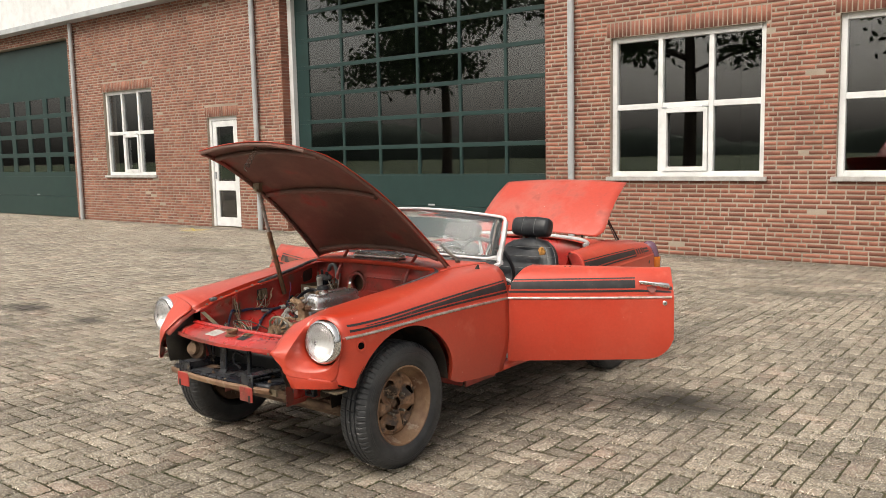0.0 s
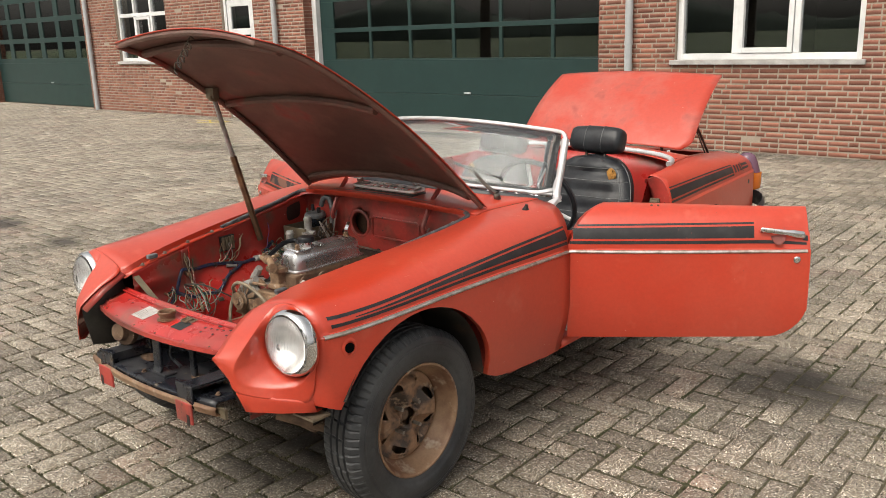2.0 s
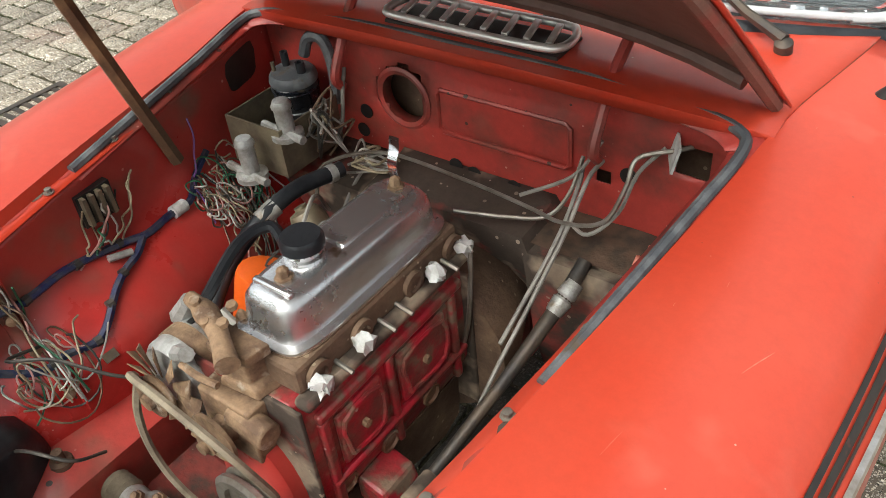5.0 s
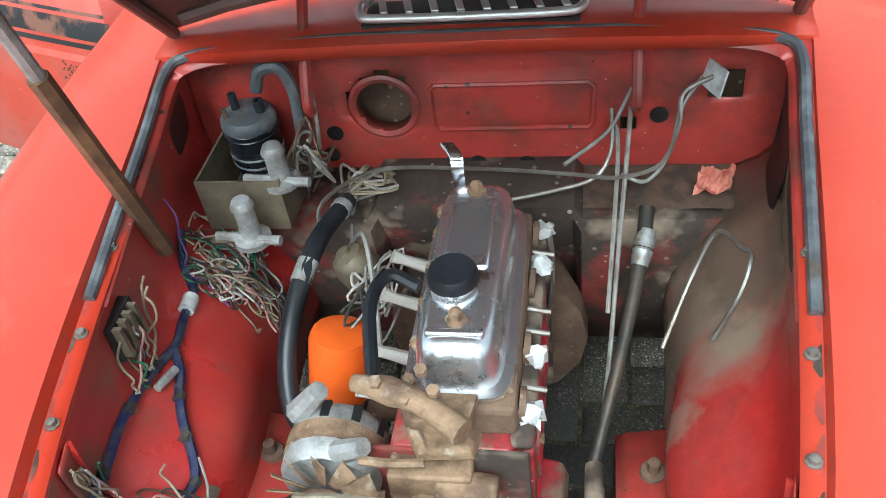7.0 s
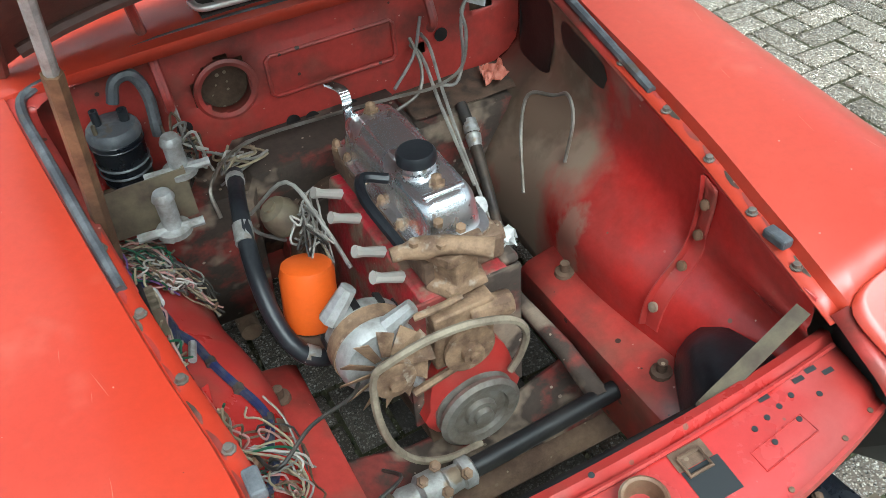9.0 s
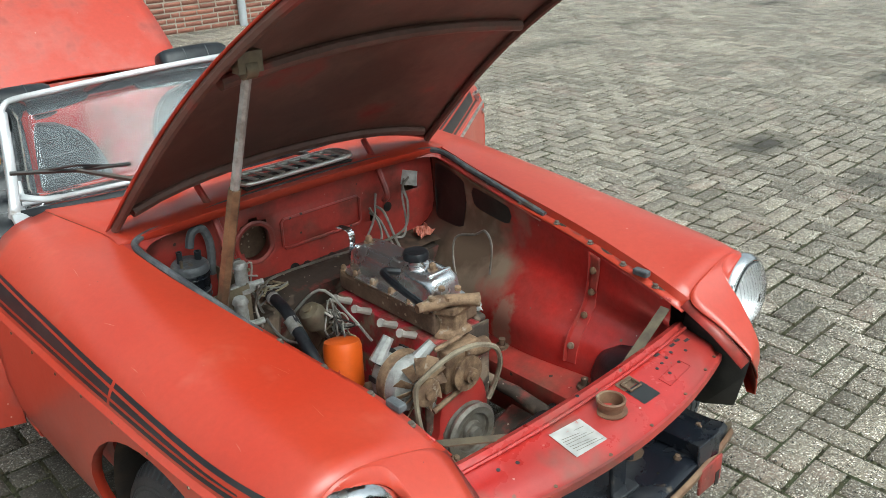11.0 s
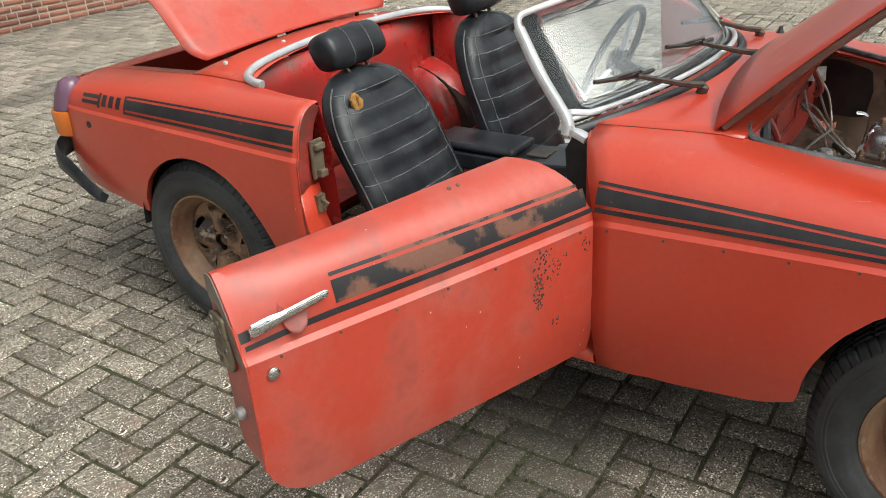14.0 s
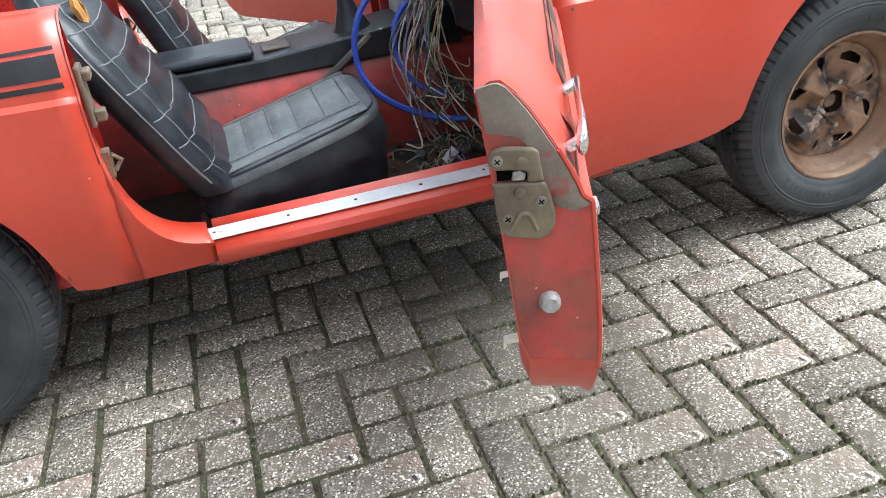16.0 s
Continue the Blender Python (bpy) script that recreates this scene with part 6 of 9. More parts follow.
    for k in range(13):
        a = math.pi * k / 12
        rows.append([(0.56, 5.06 + 0.30 * math.cos(a) * 0.9, 0.42 + 0.27 * math.sin(a)), (0.48, 5.06 + 0.29 * math.cos(a) * 0.9, 0.42 + 0.26 * math.sin(a)), (0.42, 5.06 + 0.26 * math.cos(a) * 0.9, 0.42 + 0.22 * math.sin(a)), (0.40, 5.06 + 0.2 * math.cos(a) * 0.9, 0.42 + 0.14 * math.sin(a)), (0.40, 5.06, 0.42)])
    part("inner_arch", hump.grid(rows, flip=True), RED_BAY, car, "red wheel arch hump behind the seat", smooth=60, mirror=sg < 0)

# rear deck, boot opening and tail
rows = []
for k, y in enumerate(np.linspace(4.90, 5.215, 8)):
    row = []
    for j in range(25):
        t = -1 + j / 12
        e = side(max(y, 4.95), 3)
        yy = y + (0.10 * (1 - abs(t) ** 3.5) if y < 5.1 else 0.10 * (1 - abs(t) ** 3.5) * (5.215 - y) / 0.115)
        row.append((e.x * t, min(yy, 5.215), e.z + 0.030 * (1 - t * t)))
    rows.append(row)
deck = part("rear_deck", Mesh().grid(rows, flip=True), RED, car, "red rear deck behind the cockpit", smooth=40, thick=0.003)
u = [(-0.585, 4.86, 0.868), (-0.583, 4.90, 0.874), (-0.555, 4.945, 0.883), (-0.46, 4.985, 0.893), (-0.25, 5.008, 0.904), (0, 5.014, 0.908), (0.25, 5.008, 0.904), (0.46, 4.985, 0.893), (0.555, 4.945, 0.883), (0.583, 4.90, 0.874), (0.585, 4.86, 0.868)]
part("cockpit_trim", bar(smooth_line(u, 5), 0.012, 0.012), SILVERPAINT, deck, "silver cockpit edge trim", smooth=50)
for s_, y_ in ((-0.50, 5.10), (0.30, 5.09), (-0.20, 5.12), (0.47, 5.10)):
    part("hood_stud", Mesh().lathe([(0.008, 0), (0.008, 0.008), (0.003, 0.011)], axis((s_, y_, 0.885 + 0.01 * (1 - abs(s_))), (0, 0, 1)), 12), CLOTH, deck, "pale hood fastener stud")
back = Mesh().grid([[(s, 5.0 + 0.012, z) for s in np.linspace(-0.56, 0.56, 9)] for z in (0.30, 0.55, 0.78, 0.875)], flip=False)
part("rear_bulkhead", back, RED_BAY, car, "red bulkhead behind the seats", smooth=30, thick=0.004)
part("rear_shelf", Mesh().box(-0.55, 0.55, 4.76, 5.0, 0.40, 0.425), RED_OLD, car, "dirty red shelf behind the seats", smooth=0)
part("boot_floor", Mesh().box(-0.52, 0.52, 5.22, 5.80, 0.50, 0.52), RED_OLD, car, "dark boot floor", smooth=0)
part("boot_front", Mesh().box(-0.52, 0.52, 5.05, 5.06, 0.385, 0.86), RED_OLD, car, "front wall of the boot", smooth=0)
for sg in (1, -1):
    part("boot_side", Mesh().box(0.52, 0.535, 5.22, 5.80, 0.52, 0.80), RED_OLD, car, "side wall of the boot", smooth=0, mirror=sg < 0)
for sg in (1, -1):
    part("boot_edge", Mesh().grid([[side(y, 3), side(y, 3) + Vector((-0.012, 0, -0.016)), side(y, 3) + Vector((-0.075, 0, -0.012))] for y in np.linspace(5.2, 5.82, 10)]), RED, car, "red gutter edge of the boot opening", smooth=40, thick=0.003, mirror=sg < 0)
rows = []
for z, yo in ((0.46, 0.0), (0.55, 0.015), (0.66, 0.02), (0.75, 0.01), (0.79, -0.02)):
    rows.append([(0.55 * t, 5.87 + yo + 0.03 * (1 - t * t), z) for t in np.linspace(-1, 1, 13)])
part("tail_panel", Mesh().grid(rows), RED, car, "red tail panel", smooth=40, thick=0.003)
part("boot_gutter", Mesh().grid([[(0.53 * t, 5.74, 0.80) for t in np.linspace(-1, 1, 9)], [(0.53 * t, 5.85 + 0.03 * (1 - t * t), 0.79) for t in np.linspace(-1, 1, 9)]], flip=True), RED, car, "red lip of the boot opening", thick=0.003)
for sg in (1, -1):
    tl = part("tail_lamp", Mesh().loft([[(0.628 + 0.055 * c * k + (0.01 if k > .5 else 0.0), 5.815 + 0.055 * s_ * k + 0.01, z) for c, s_ in [(math.cos(q * 0.5236), math.sin(q * 0.5236)) for q in range(12)]]
                                        for z, k in ((0.60, 0.8), (0.61, 1.0), (0.695, 1.04))]), LAMP_AMBER, car, "amber and red tail lamp", smooth=50, mirror=sg < 0)
    part("upper_lens", Mesh().loft([[(0.628 + 0.055 * c * k - (z - 0.695) * 0.12, 5.815 + 0.055 * s_ * k + 0.01 - (z - 0.695) * 0.2, z) for c, s_ in [(math.cos(q * 0.5236), math.sin(q * 0.5236)) for q in range(12)]]
                                    for z, k in ((0.697, 1.04), (0.76, 0.95), (0.795, 0.75), (0.808, 0.4))]), LAMP_RED, tl, "faded purple-red lens", smooth=50, mirror=sg < 0)
bp = [(-0.725, 5.60, 0.415), (-0.728, 5.63, 0.43), (-0.722, 5.74, 0.485), (-0.69, 5.87, 0.52), (-0.58, 5.95, 0.535), (-0.3, 5.985, 0.54), (0, 5.99, 0.54), (0.3, 5.985, 0.54), (0.58, 5.95, 0.535), (0.69, 5.87, 0.52), (0.722, 5.74, 0.485), (0.728, 5.63, 0.43), (0.725, 5.60, 0.415)]
rings = []
for i, p in enumerate(smooth_line(bp, 4)):
    h = 0.042 if abs(p.x) < 0.7 else 0.022 + 0.020 * max(0, min(1, (p.y - 5.60) / 0.15))
    q = Vector((p.x, p.y - 2.6, 0)).normalized() if abs(p.x) < 0.55 else Vector((math.copysign(1, p.x), 0.15, 0)).normalized()
    rings.append([p + Vector((0, 0, h)), p + q * 0.013 + Vector((0, 0, h * 0.6)), p + q * 0.015 - Vector((0, 0, h * 0.6)), p - Vector((0, 0, h)), p - q * 0.02])
part("rear_bumper", Mesh().loft(rings), VINYL, car, "black rubber rear bumper", smooth=50)

# ---- front: slam panel, support and bumper irons ----
m = Mesh()
rows = []
for t in np.linspace(-1, 1, 25):
    yf, yr = 2.405 - 0.055 * (1 - t * t), 2.522 - 0.02 * (1 - t * t)
    s = 0.385 * t
    rows.append([(s, yr + 0.004, 0.625), (s, yr + 0.002, 0.662), (s, yr - 0.012, 0.668), (s, yr - 0.022, 0.656), (s, (yf + yr) / 2, 0.648), (s, yf + 0.025, 0.640), (s, yf + 0.014, 0.628), (s, yf, 0.626), (s, yf - 0.002, 0.612)])


def slam_z(s_, y_):
    """The height of the panel's upper face."""
    t = s_ / 0.385
    yf, yr = 2.405 - 0.055 * (1 - t * t), 2.522 - 0.02 * (1 - t * t)
    return float(np.interp(y_, [yf, yf + 0.014, yf + 0.025, (yf + yr) / 2, yr - 0.022, yr - 0.012], [0.626, 0.628, 0.640, 0.648, 0.656, 0.668]))


def slam_patch(x0, x1, y0, y1, lift=0.0008):
    """A small sheet that lies on the panel."""
    xs, ys = np.linspace(x0, x1, 4), np.linspace(y0, y1, 5)
    return Mesh().grid([[(x, y, slam_z(x, y) + lift) for y in ys] for x in xs])


slam = part("slam_panel", m.grid(rows), RED_BAY, car, "bright red bonnet landing panel", smooth=40, thick=0.003)
part("filler_neck", Mesh().lathe([(0.034, 0), (0.034, 0.003), (0.025, 0.005), (0.024, 0.016), (0.029, 0.018), (0.030, 0.027), (0.027, 0.029), (0.0235, 0.027), (0.021, 0.012), (0.019, 0.003), (0.001, 0.003)], axis((0.012, 2.432, 0.647), (0, 0, 1)), 24, False), RUST, slam, "rusty catch cup")
# panel is uncut; near-black patches paint the shade of its openings
part("latch_slot", slam_patch(0.080, 0.136, 2.398, 2.446), UNLIT_DEPTH, slam, "near-black patch for the unlit latch opening", smooth=0)
part("latch_plate", slam_patch(0.078, 0.130, 2.446, 2.472, 0.002).tube([(0.085, 2.46, 0.66), (0.118, 2.46, 0.66), (0.118, 2.435, 0.656), (0.085, 2.435, 0.656), (0.085, 2.46, 0.66)], 0.003, 6), RUST_DARK, slam, "small bonnet latch", smooth=0)
lab = part("paper_label", Mesh().add([(x, y, slam_z(x, y) + 0.0012) for x, y in ((-0.145, 2.390), (-0.062, 2.384), (-0.060, 2.452), (-0.142, 2.46))], [(0, 1, 2, 3)]), LABEL, slam, "worn white data label", smooth=0, thick=-0.0008)
for k in range(8):
    y_, z_ = 2.394 + k * 0.0078, 0.6482 + k * 0.00049
    x1 = -0.070 - 0.022 * ((k * 7) % 3) / 2
    part("writing_bar", Mesh().add([(-0.137, y_ + 0.003, z_), (x1, y_ - 0.008, z_), (x1, y_ - 0.0066, z_ + 0.0001), (-0.137, y_ + 0.0044, z_ + 0.0001)], [(0, 1, 2, 3)]), PIPE_METAL, slam, smooth=0)
# raised edges, slots and bolts of the panel
part("panel_bead", Mesh().tube([(0.375 * t, 2.493 - 0.02 * (1 - t * t), 0.662) for t in np.linspace(-1, 1, 25)], 0.004, 6), RED_BAY, slam, "pressed bead along the panel")
part("front_edge", Mesh().grid([[(0.384 * t, 2.4075 - 0.055 * (1 - t * t), 0.6272), (0.384 * t, 2.4015 - 0.055 * (1 - t * t), 0.6262), (0.384 * t, 2.4005 - 0.055 * (1 - t * t), 0.611)] for t in np.linspace(-1, 1, 25)]), RED_OLD, slam, "scuffed front edge", smooth=30)
part("pressed_square", Mesh().tube([(x, y, slam_z(x, y)) for x, y in ((0.175, 2.400), (0.270, 2.412), (0.266, 2.440), (0.173, 2.428), (0.175, 2.400))], 0.0014, 5), RED_BAY, slam, "pressed rectangle")
for s_ in (-0.33, -0.22, -0.08, 0.05, 0.19, 0.30, 0.36):
    part("edge_bolt", Mesh().lathe([(0.004, 0), (0.004, 0.0015), (0.001, 0.002)], axis((s_, 2.414 - 0.055 * (1 - (s_ / 0.385) ** 2), 0.6275), (0, -0.1, 1)), 8), RUST_DARK, slam, "rusty bolt")
for s_, y_ in ((0.30, 2.478), (0.325, 2.482), (0.345, 2.470), (0.24, 2.478)):
    part("slot_hole", slam_patch(s_ - 0.009, s_ + 0.009, y_ - 0.0035, y_ + 0.0035), UNLIT_DEPTH, slam, "near-black patch for a small slot", smooth=0)
for s_, y_ in ((0.20, 2.45), (0.225, 2.455), (0.25, 2.46), (0.275, 2.465), (0.21, 2.425), (0.26, 2.435), (-0.24, 2.45), (-0.28, 2.46), (-0.02, 2.49), (0.31, 2.45)):
    part("screw_hole", Mesh().lathe([(0.0042, 0), (0.0042, 0.0008)], axis((s_, y_, slam_z(s_, y_) + 0.0002), (0, -0.12, 1)), 10), UNLIT_DEPTH, slam, "near-black disc for a small hole")
for sg in (1, -1):
    # inner cheek between the wing's nose and the grille opening
    rows = [[(0.397, 2.342, 0.628), (0.391, 2.417, 0.684), (0.386, 2.497, 0.729)], [(0.425, 2.36, 0.57), (0.400, 2.43, 0.62), (0.392, 2.51, 0.655)], [(0.44, 2.385, 0.47), (0.40, 2.44, 0.47), (0.39, 2.52, 0.47)]]
    part("inner_cheek", Mesh().grid(rows), BLACKPAINT, car, "black inner cheek of the grille opening", smooth=40, thick=0.003, mirror=sg < 0)
    rows = [[Vector(p) + Vector((0.002, 0, 0.001)) for p in rows[0]], [Vector(p) + Vector((-0.022, 0.006, -0.012)) for p in rows[0]]]
    part("wing_lip", Mesh().grid(rows), RED_OLD, car, "folded inner lip of the wing", smooth=40, thick=0.003, mirror=sg < 0)
    iron = part("bumper_iron", Mesh().box(0.192, 0.280, 2.328, 2.334, 0.440, 0.512), TRAYBLACK, car, "black bumper mounting iron", smooth=0, bevel=0.003, mirror=sg < 0)
    part("iron_arm", Mesh().loft([[(0.205, y, z), (0.270, y, z), (0.270, y, z - 0.006), (0.211, y, z - 0.006), (0.211, y, z - 0.03), (0.205, y, z - 0.03)] for y, z in ((2.334, 0.505), (2.40, 0.502), (2.52, 0.497))]), TRAYBLACK, iron, "black angle arm", smooth=0, mirror=sg < 0)
    part("red_plate", Mesh().box(0.194, 0.282, 2.318, 2.3255, 0.388, 0.456), RED_OLD, iron, "scuffed red bumper plate", smooth=0, bevel=0.008, mirror=sg < 0)
    part("slot", Mesh().box(0.255, 0.270, 2.3165, 2.3175, 0.385, 0.42), BLACKPAINT, iron, "slot", smooth=0, mirror=sg < 0)
    part("wing_bracket", Mesh().box(0.575, 0.665, 2.475, 2.54, 0.450, 0.457), BRASSY, car, "pale rusty flange below the wing", smooth=0, mirror=sg < 0)
    part("wing_stay", Mesh().box(0.30, 0.395, 2.362, 2.372, 0.425, 0.455), BRASSY, car, "pale rusty stay beside the bumper iron", smooth=0, mirror=sg < 0)
    fx = Mesh()
    rows = []
    for t in np.linspace(0, 1, 9):
        s = 0.474 + 0.176 * t
        yy = float(np.interp(s, [0.474, 0.56, 0.62, 0.65], [2.356, 2.412, 2.463, 2.494]))
        zt, zl = 0.541 - 0.034 * t, 0.482 - 0.010 * t
        rows.append([(s, yy + 0.003, zt), (s, yy - 0.0005, zt - 0.007), (s + 0.012 * (1 - t), yy + 0.004, (zt + zl) / 2), (s + 0.024 * (1 - t), yy + 0.010, zl), (s + 0.024 * (1 - t), yy + 0.03, zl + 0.002)])
    part("valance_lip", Mesh().grid(rows, flip=True), RED, car, "red lower lip of the wing", smooth=40, thick=0.003, mirror=sg < 0)
tray = Mesh()
rows = []
for t in np.linspace(-1, 1, 21):
    s = 0.36 * t
    rows.append([(s, 2.56, 0.47), (s, 2.50, 0.462), (s, 2.40 - 0.03 * (1 - t * t), 0.468), (s, 2.365 - 0.035 * (1 - t * t), 0.474), (s, 2.355 - 0.035 * (1 - t * t), 0.468), (s, 2.352 - 0.035 * (1 - t * t), 0.44)])
beam = part("front_crossmember", tray.grid(rows), TRAYBLACK, car, "dusty black radiator tray", smooth=40, thick=0.004)
rows = [[(0.37 * t, 2.349 - 0.035 * (1 - t * t), 0.462), (0.37 * t, 2.343 - 0.035 * (1 - t * t), 0.452), (0.37 * t, 2.347 - 0.035 * (1 - t * t), 0.434), (0.37 * t, 2.375 - 0.035 * (1 - t * t), 0.431)] for t in np.linspace(-1, 1, 15)]
part("beam_edge", Mesh().grid(rows), RUST, beam, "rusty lower edge", smooth=40, thick=0.004)
for s_, w_, h_ in ((-0.16, 0.05, 0.028), (0.13, 0.03, 0.022)):
    mm = Mesh().lathe([(1.0, 0), (1.0, 0.001)], Matrix.Translation((s_, 2.45, 0.4665)) @ Matrix.Diagonal((w_, h_, 1, 1)), 20)
    part("tray_hole", mm, RUST_DARK, beam, "oval hole in the tray")
part("centre_stay", Mesh().loft([[(-0.03, y, z), (0.015, y, z), (0.015, y + 0.012, z), (-0.03, y + 0.012, z)] for y, z in ((2.375, 0.466), (2.385, 0.49), (2.39, 0.625))]), TRAYBLACK, beam, "black vertical stay", smooth=0, bevel=0.004)
part("stay_foot", Mesh().box(-0.055, 0.05, 2.375, 2.42, 0.466, 0.475), TRAYBLACK, beam, "foot of the stay", smooth=0, bevel=0.003)
part("side_stay", Mesh().box(0.10, 0.125, 2.44, 2.455, 0.465, 0.63), TRAYBLACK, beam, "black vertical stay", smooth=0, bevel=0.004)
part("side_stay", Mesh().box(-0.215, -0.195, 2.47, 2.485, 0.465, 0.64), TRAYBLACK, beam, "black vertical stay", smooth=0, bevel=0.004)
part("cooling_pipe", Mesh().wire([(0.10, 2.43, 0.56), (0.06, 2.41, 0.575), (0.045, 2.41, 0.53), (0.08, 2.42, 0.50)], 0.006, 6), TRAYBLACK, beam, "bent black pipe")
for s_, y_ in ((-0.32, 2.40), (-0.24, 2.375), (-0.05, 2.36), (0.18, 2.37), (0.31, 2.40), (0.25, 2.47), (-0.30, 2.48)):
    part("tray_bolt", Mesh().lathe([(0.009, 0), (0.009, 0.003), (0.006, 0.004), (0.006, 0.009), (0.002, 0.010)], axis((s_, y_, 0.470), (0, 0, 1)), 6), RUST_DARK, beam, "rusty tray bolt", smooth=20)
part("rear_tray", Mesh().box(-0.38, 0.38, 2.56, 2.585, 0.40, 0.53), BLACKPAINT, beam, "black radiator crossmember", smooth=0, bevel=0.008)
part("horn", Mesh().lathe([(0.05, 0), (0.05, 0.02), (0.035, 0.03), (0.03, 0.05), (0.002, 0.055)], axis((-0.27, 2.44, 0.545), (0.2, -1, 0.2)), 20), RUST_DARK, car, "dirty horn behind the grille opening")
part("towing_arm", Mesh().tube([(0.33, 2.60, 0.335), (0.60, 2.78, 0.25)], 0.02, 10).tube([(-0.60, 2.78, 0.25), (0.60, 2.78, 0.25)], 0.03, 8), RUST_DARK, car, "rusty front axle beam and wishbone")
for sg in (1, -1):
    part("wishbone", Mesh().tube([(0.30, 2.70, 0.30), (0.58, 2.88, 0.22)], 0.018, 8).tube([(0.30, 3.05, 0.30), (0.58, 2.90, 0.22)], 0.018, 8), TAN_RUST, car, "rusty suspension arm", mirror=sg < 0)
    part("brake_disc", Mesh().lathe([(0.13, -0.006), (0.13, 0.006), (0.05, 0.006), (0.05, 0.05), (0.001, 0.05)], axis((0.53, 2.895, 0.302), (1, 0, 0)), 32), RUST_DARK, car, "rusty brake disc", mirror=sg < 0)
part("rear_axle", Mesh().tube([(-0.58, 5.115, 0.30), (0.58, 5.115, 0.30)], 0.04, 10).lathe([(0.02, -0.12), (0.11, -0.05), (0.11, 0.05), (0.02, 0.12)], axis((0, 5.115, 0.30), (0, 1, 0)), 16), RUST_DARK, car, "rusty rear axle")
part("exhaust", Mesh().tube([(-0.25, 3.4, 0.20), (-0.25, 4.6, 0.20)], 0.024, 10).tube([(0.25, 3.6, 0.19), (0.25, 4.3, 0.19)], 0.02, 8), RUST_DARK, car, "rusty pipe under the floor")


# ---- engine bay ----
# bulkhead with its round hole, pressed panel and lower step
fw = Mesh()
ss = np.linspace(-0.505, 0.505, 39)
zs = np.linspace(0.60, 0.862, 22)


def bulk_y(s, z):
    y = 3.470
    if -0.065 < s < 0.195 and 0.70 < z < 0.795:
        y -= 0.006
    return y + 0.004 * math.sin(s * 9) * math.sin(z * 20)


vv = [(s, bulk_y(s, z), z + 0.006 * (1 - (s / 0.505) ** 2)) for z in zs for s in ss]
ff = []
for i in range(len(zs) - 1):
    for j in range(len(ss) - 1):
        cs, cz = (ss[j] + ss[j + 1]) / 2, (zs[i] + zs[i + 1]) / 2
        if math.hypot(cs + 0.150, cz - 0.749) < 0.057 or math.hypot(cs - 0.263, cz - 0.703) < 0.015 or (abs(cs - 0.40) < 0.035 and abs(cz - 0.775) < 0.028):
            continue
        ff.append((i * 39 + j, i * 39 + j + 1, (i + 1) * 39 + j + 1, (i + 1) * 39 + j))
fw.add(vv, ff)
bulk = part("bulkhead", fw, RED_OLD, car, "dirty red bulkhead with open holes", smooth=40, thick=0.003)
part("hole_ring", Mesh().lathe([(0.062, 0.0), (0.062, 0.004), (0.056, 0.007), (0.048, 0.004), (0.047, -0.02)], axis((-0.150, 3.470, 0.749), (0, -1, 0)), 36, False), RED_OLD, bulk, "pressed ring of the heater hole", thick=0.002)
rr = [(-0.060, 0.790), (-0.068, 0.782), (-0.068, 0.714), (-0.060, 0.706), (0.188, 0.706), (0.196, 0.714), (0.196, 0.782), (0.188, 0.790), (-0.060, 0.790)]
part("pressed_panel", Mesh().tube([(a, 3.464, b) for a, b in rr], 0.0045, 6), RED_OLD, bulk, "raised edge of the pressed panel")
# added dark sheet; its colour stands in for unlit space
part("beyond_hole", Mesh().box(-0.40, 0.46, 3.53, 3.535, 0.58, 0.87), RUST_DARK, bulk, "dark sheet standing for the unlit space behind the holes", smooth=0)
# lower step: sloping shelf, then down to the tunnel
st = Mesh()
prof = [(3.472, 0.618), (3.44, 0.607), (3.40, 0.604), (3.352, 0.600), (3.345, 0.58), (3.37, 0.40), (3.42, 0.24)]
st.grid([[(s, y + (0.0 if abs(s) > 0.17 else 0.03 * max(0, (0.62 - z) / 0.1 if z < 0.62 else 0)), z + (0.02 if -0.17 < s < 0.17 else 0)) for y, z in prof] for s in (-0.44, -0.3, -0.18, -0.165, 0, 0.165, 0.18, 0.3, 0.44)], flip=True)
step = part("bulkhead_step", st, EARTHY, car, "dirt-covered lower step of the bulkhead", smooth=30, thick=0.003)
# black discs paint the shade of holes that are not cut
for s_, z_ in ((-0.04, 0.640), (0.0, 0.634), (0.085, 0.632), (-0.245, 0.70), (-0.26, 0.655), (0.30, 0.725)):
    part("grommet_hole", Mesh().lathe([(0.015, 0), (0.015, 0.001)], axis((s_, 3.4645, z_), (0, -1, 0)), 14), BLACKPAINT, bulk, "black disc for an unlit open hole")
part("shelf_dirt", Mesh().grid([[(s, y, 0.6215 - (3.472 - y) * 0.06 + 0.003 * random.random()) for s in np.linspace(0.18, 0.44, 9)] for y in np.linspace(3.36, 3.468, 6)]), FLOORDIRT, step, "dry earth on the step")
g = random.Random(8)
scrap = []
for i in range(9):
    scrap.append([(0.352 + 0.006 * j + 0.004 * g.random() + 0.002 * i, 3.375 + 0.0075 * i + 0.004 * g.random(), 0.628 + 0.022 * abs(math.sin(i * 0.9 + j * 0.5)) * (0.4 + 0.6 * g.random())) for j in range(10)])
part("torn_sheet", Mesh().grid(scrap), SCRATCH, step, "crumpled scrap of red sheet", smooth=0, thick=0.0015)
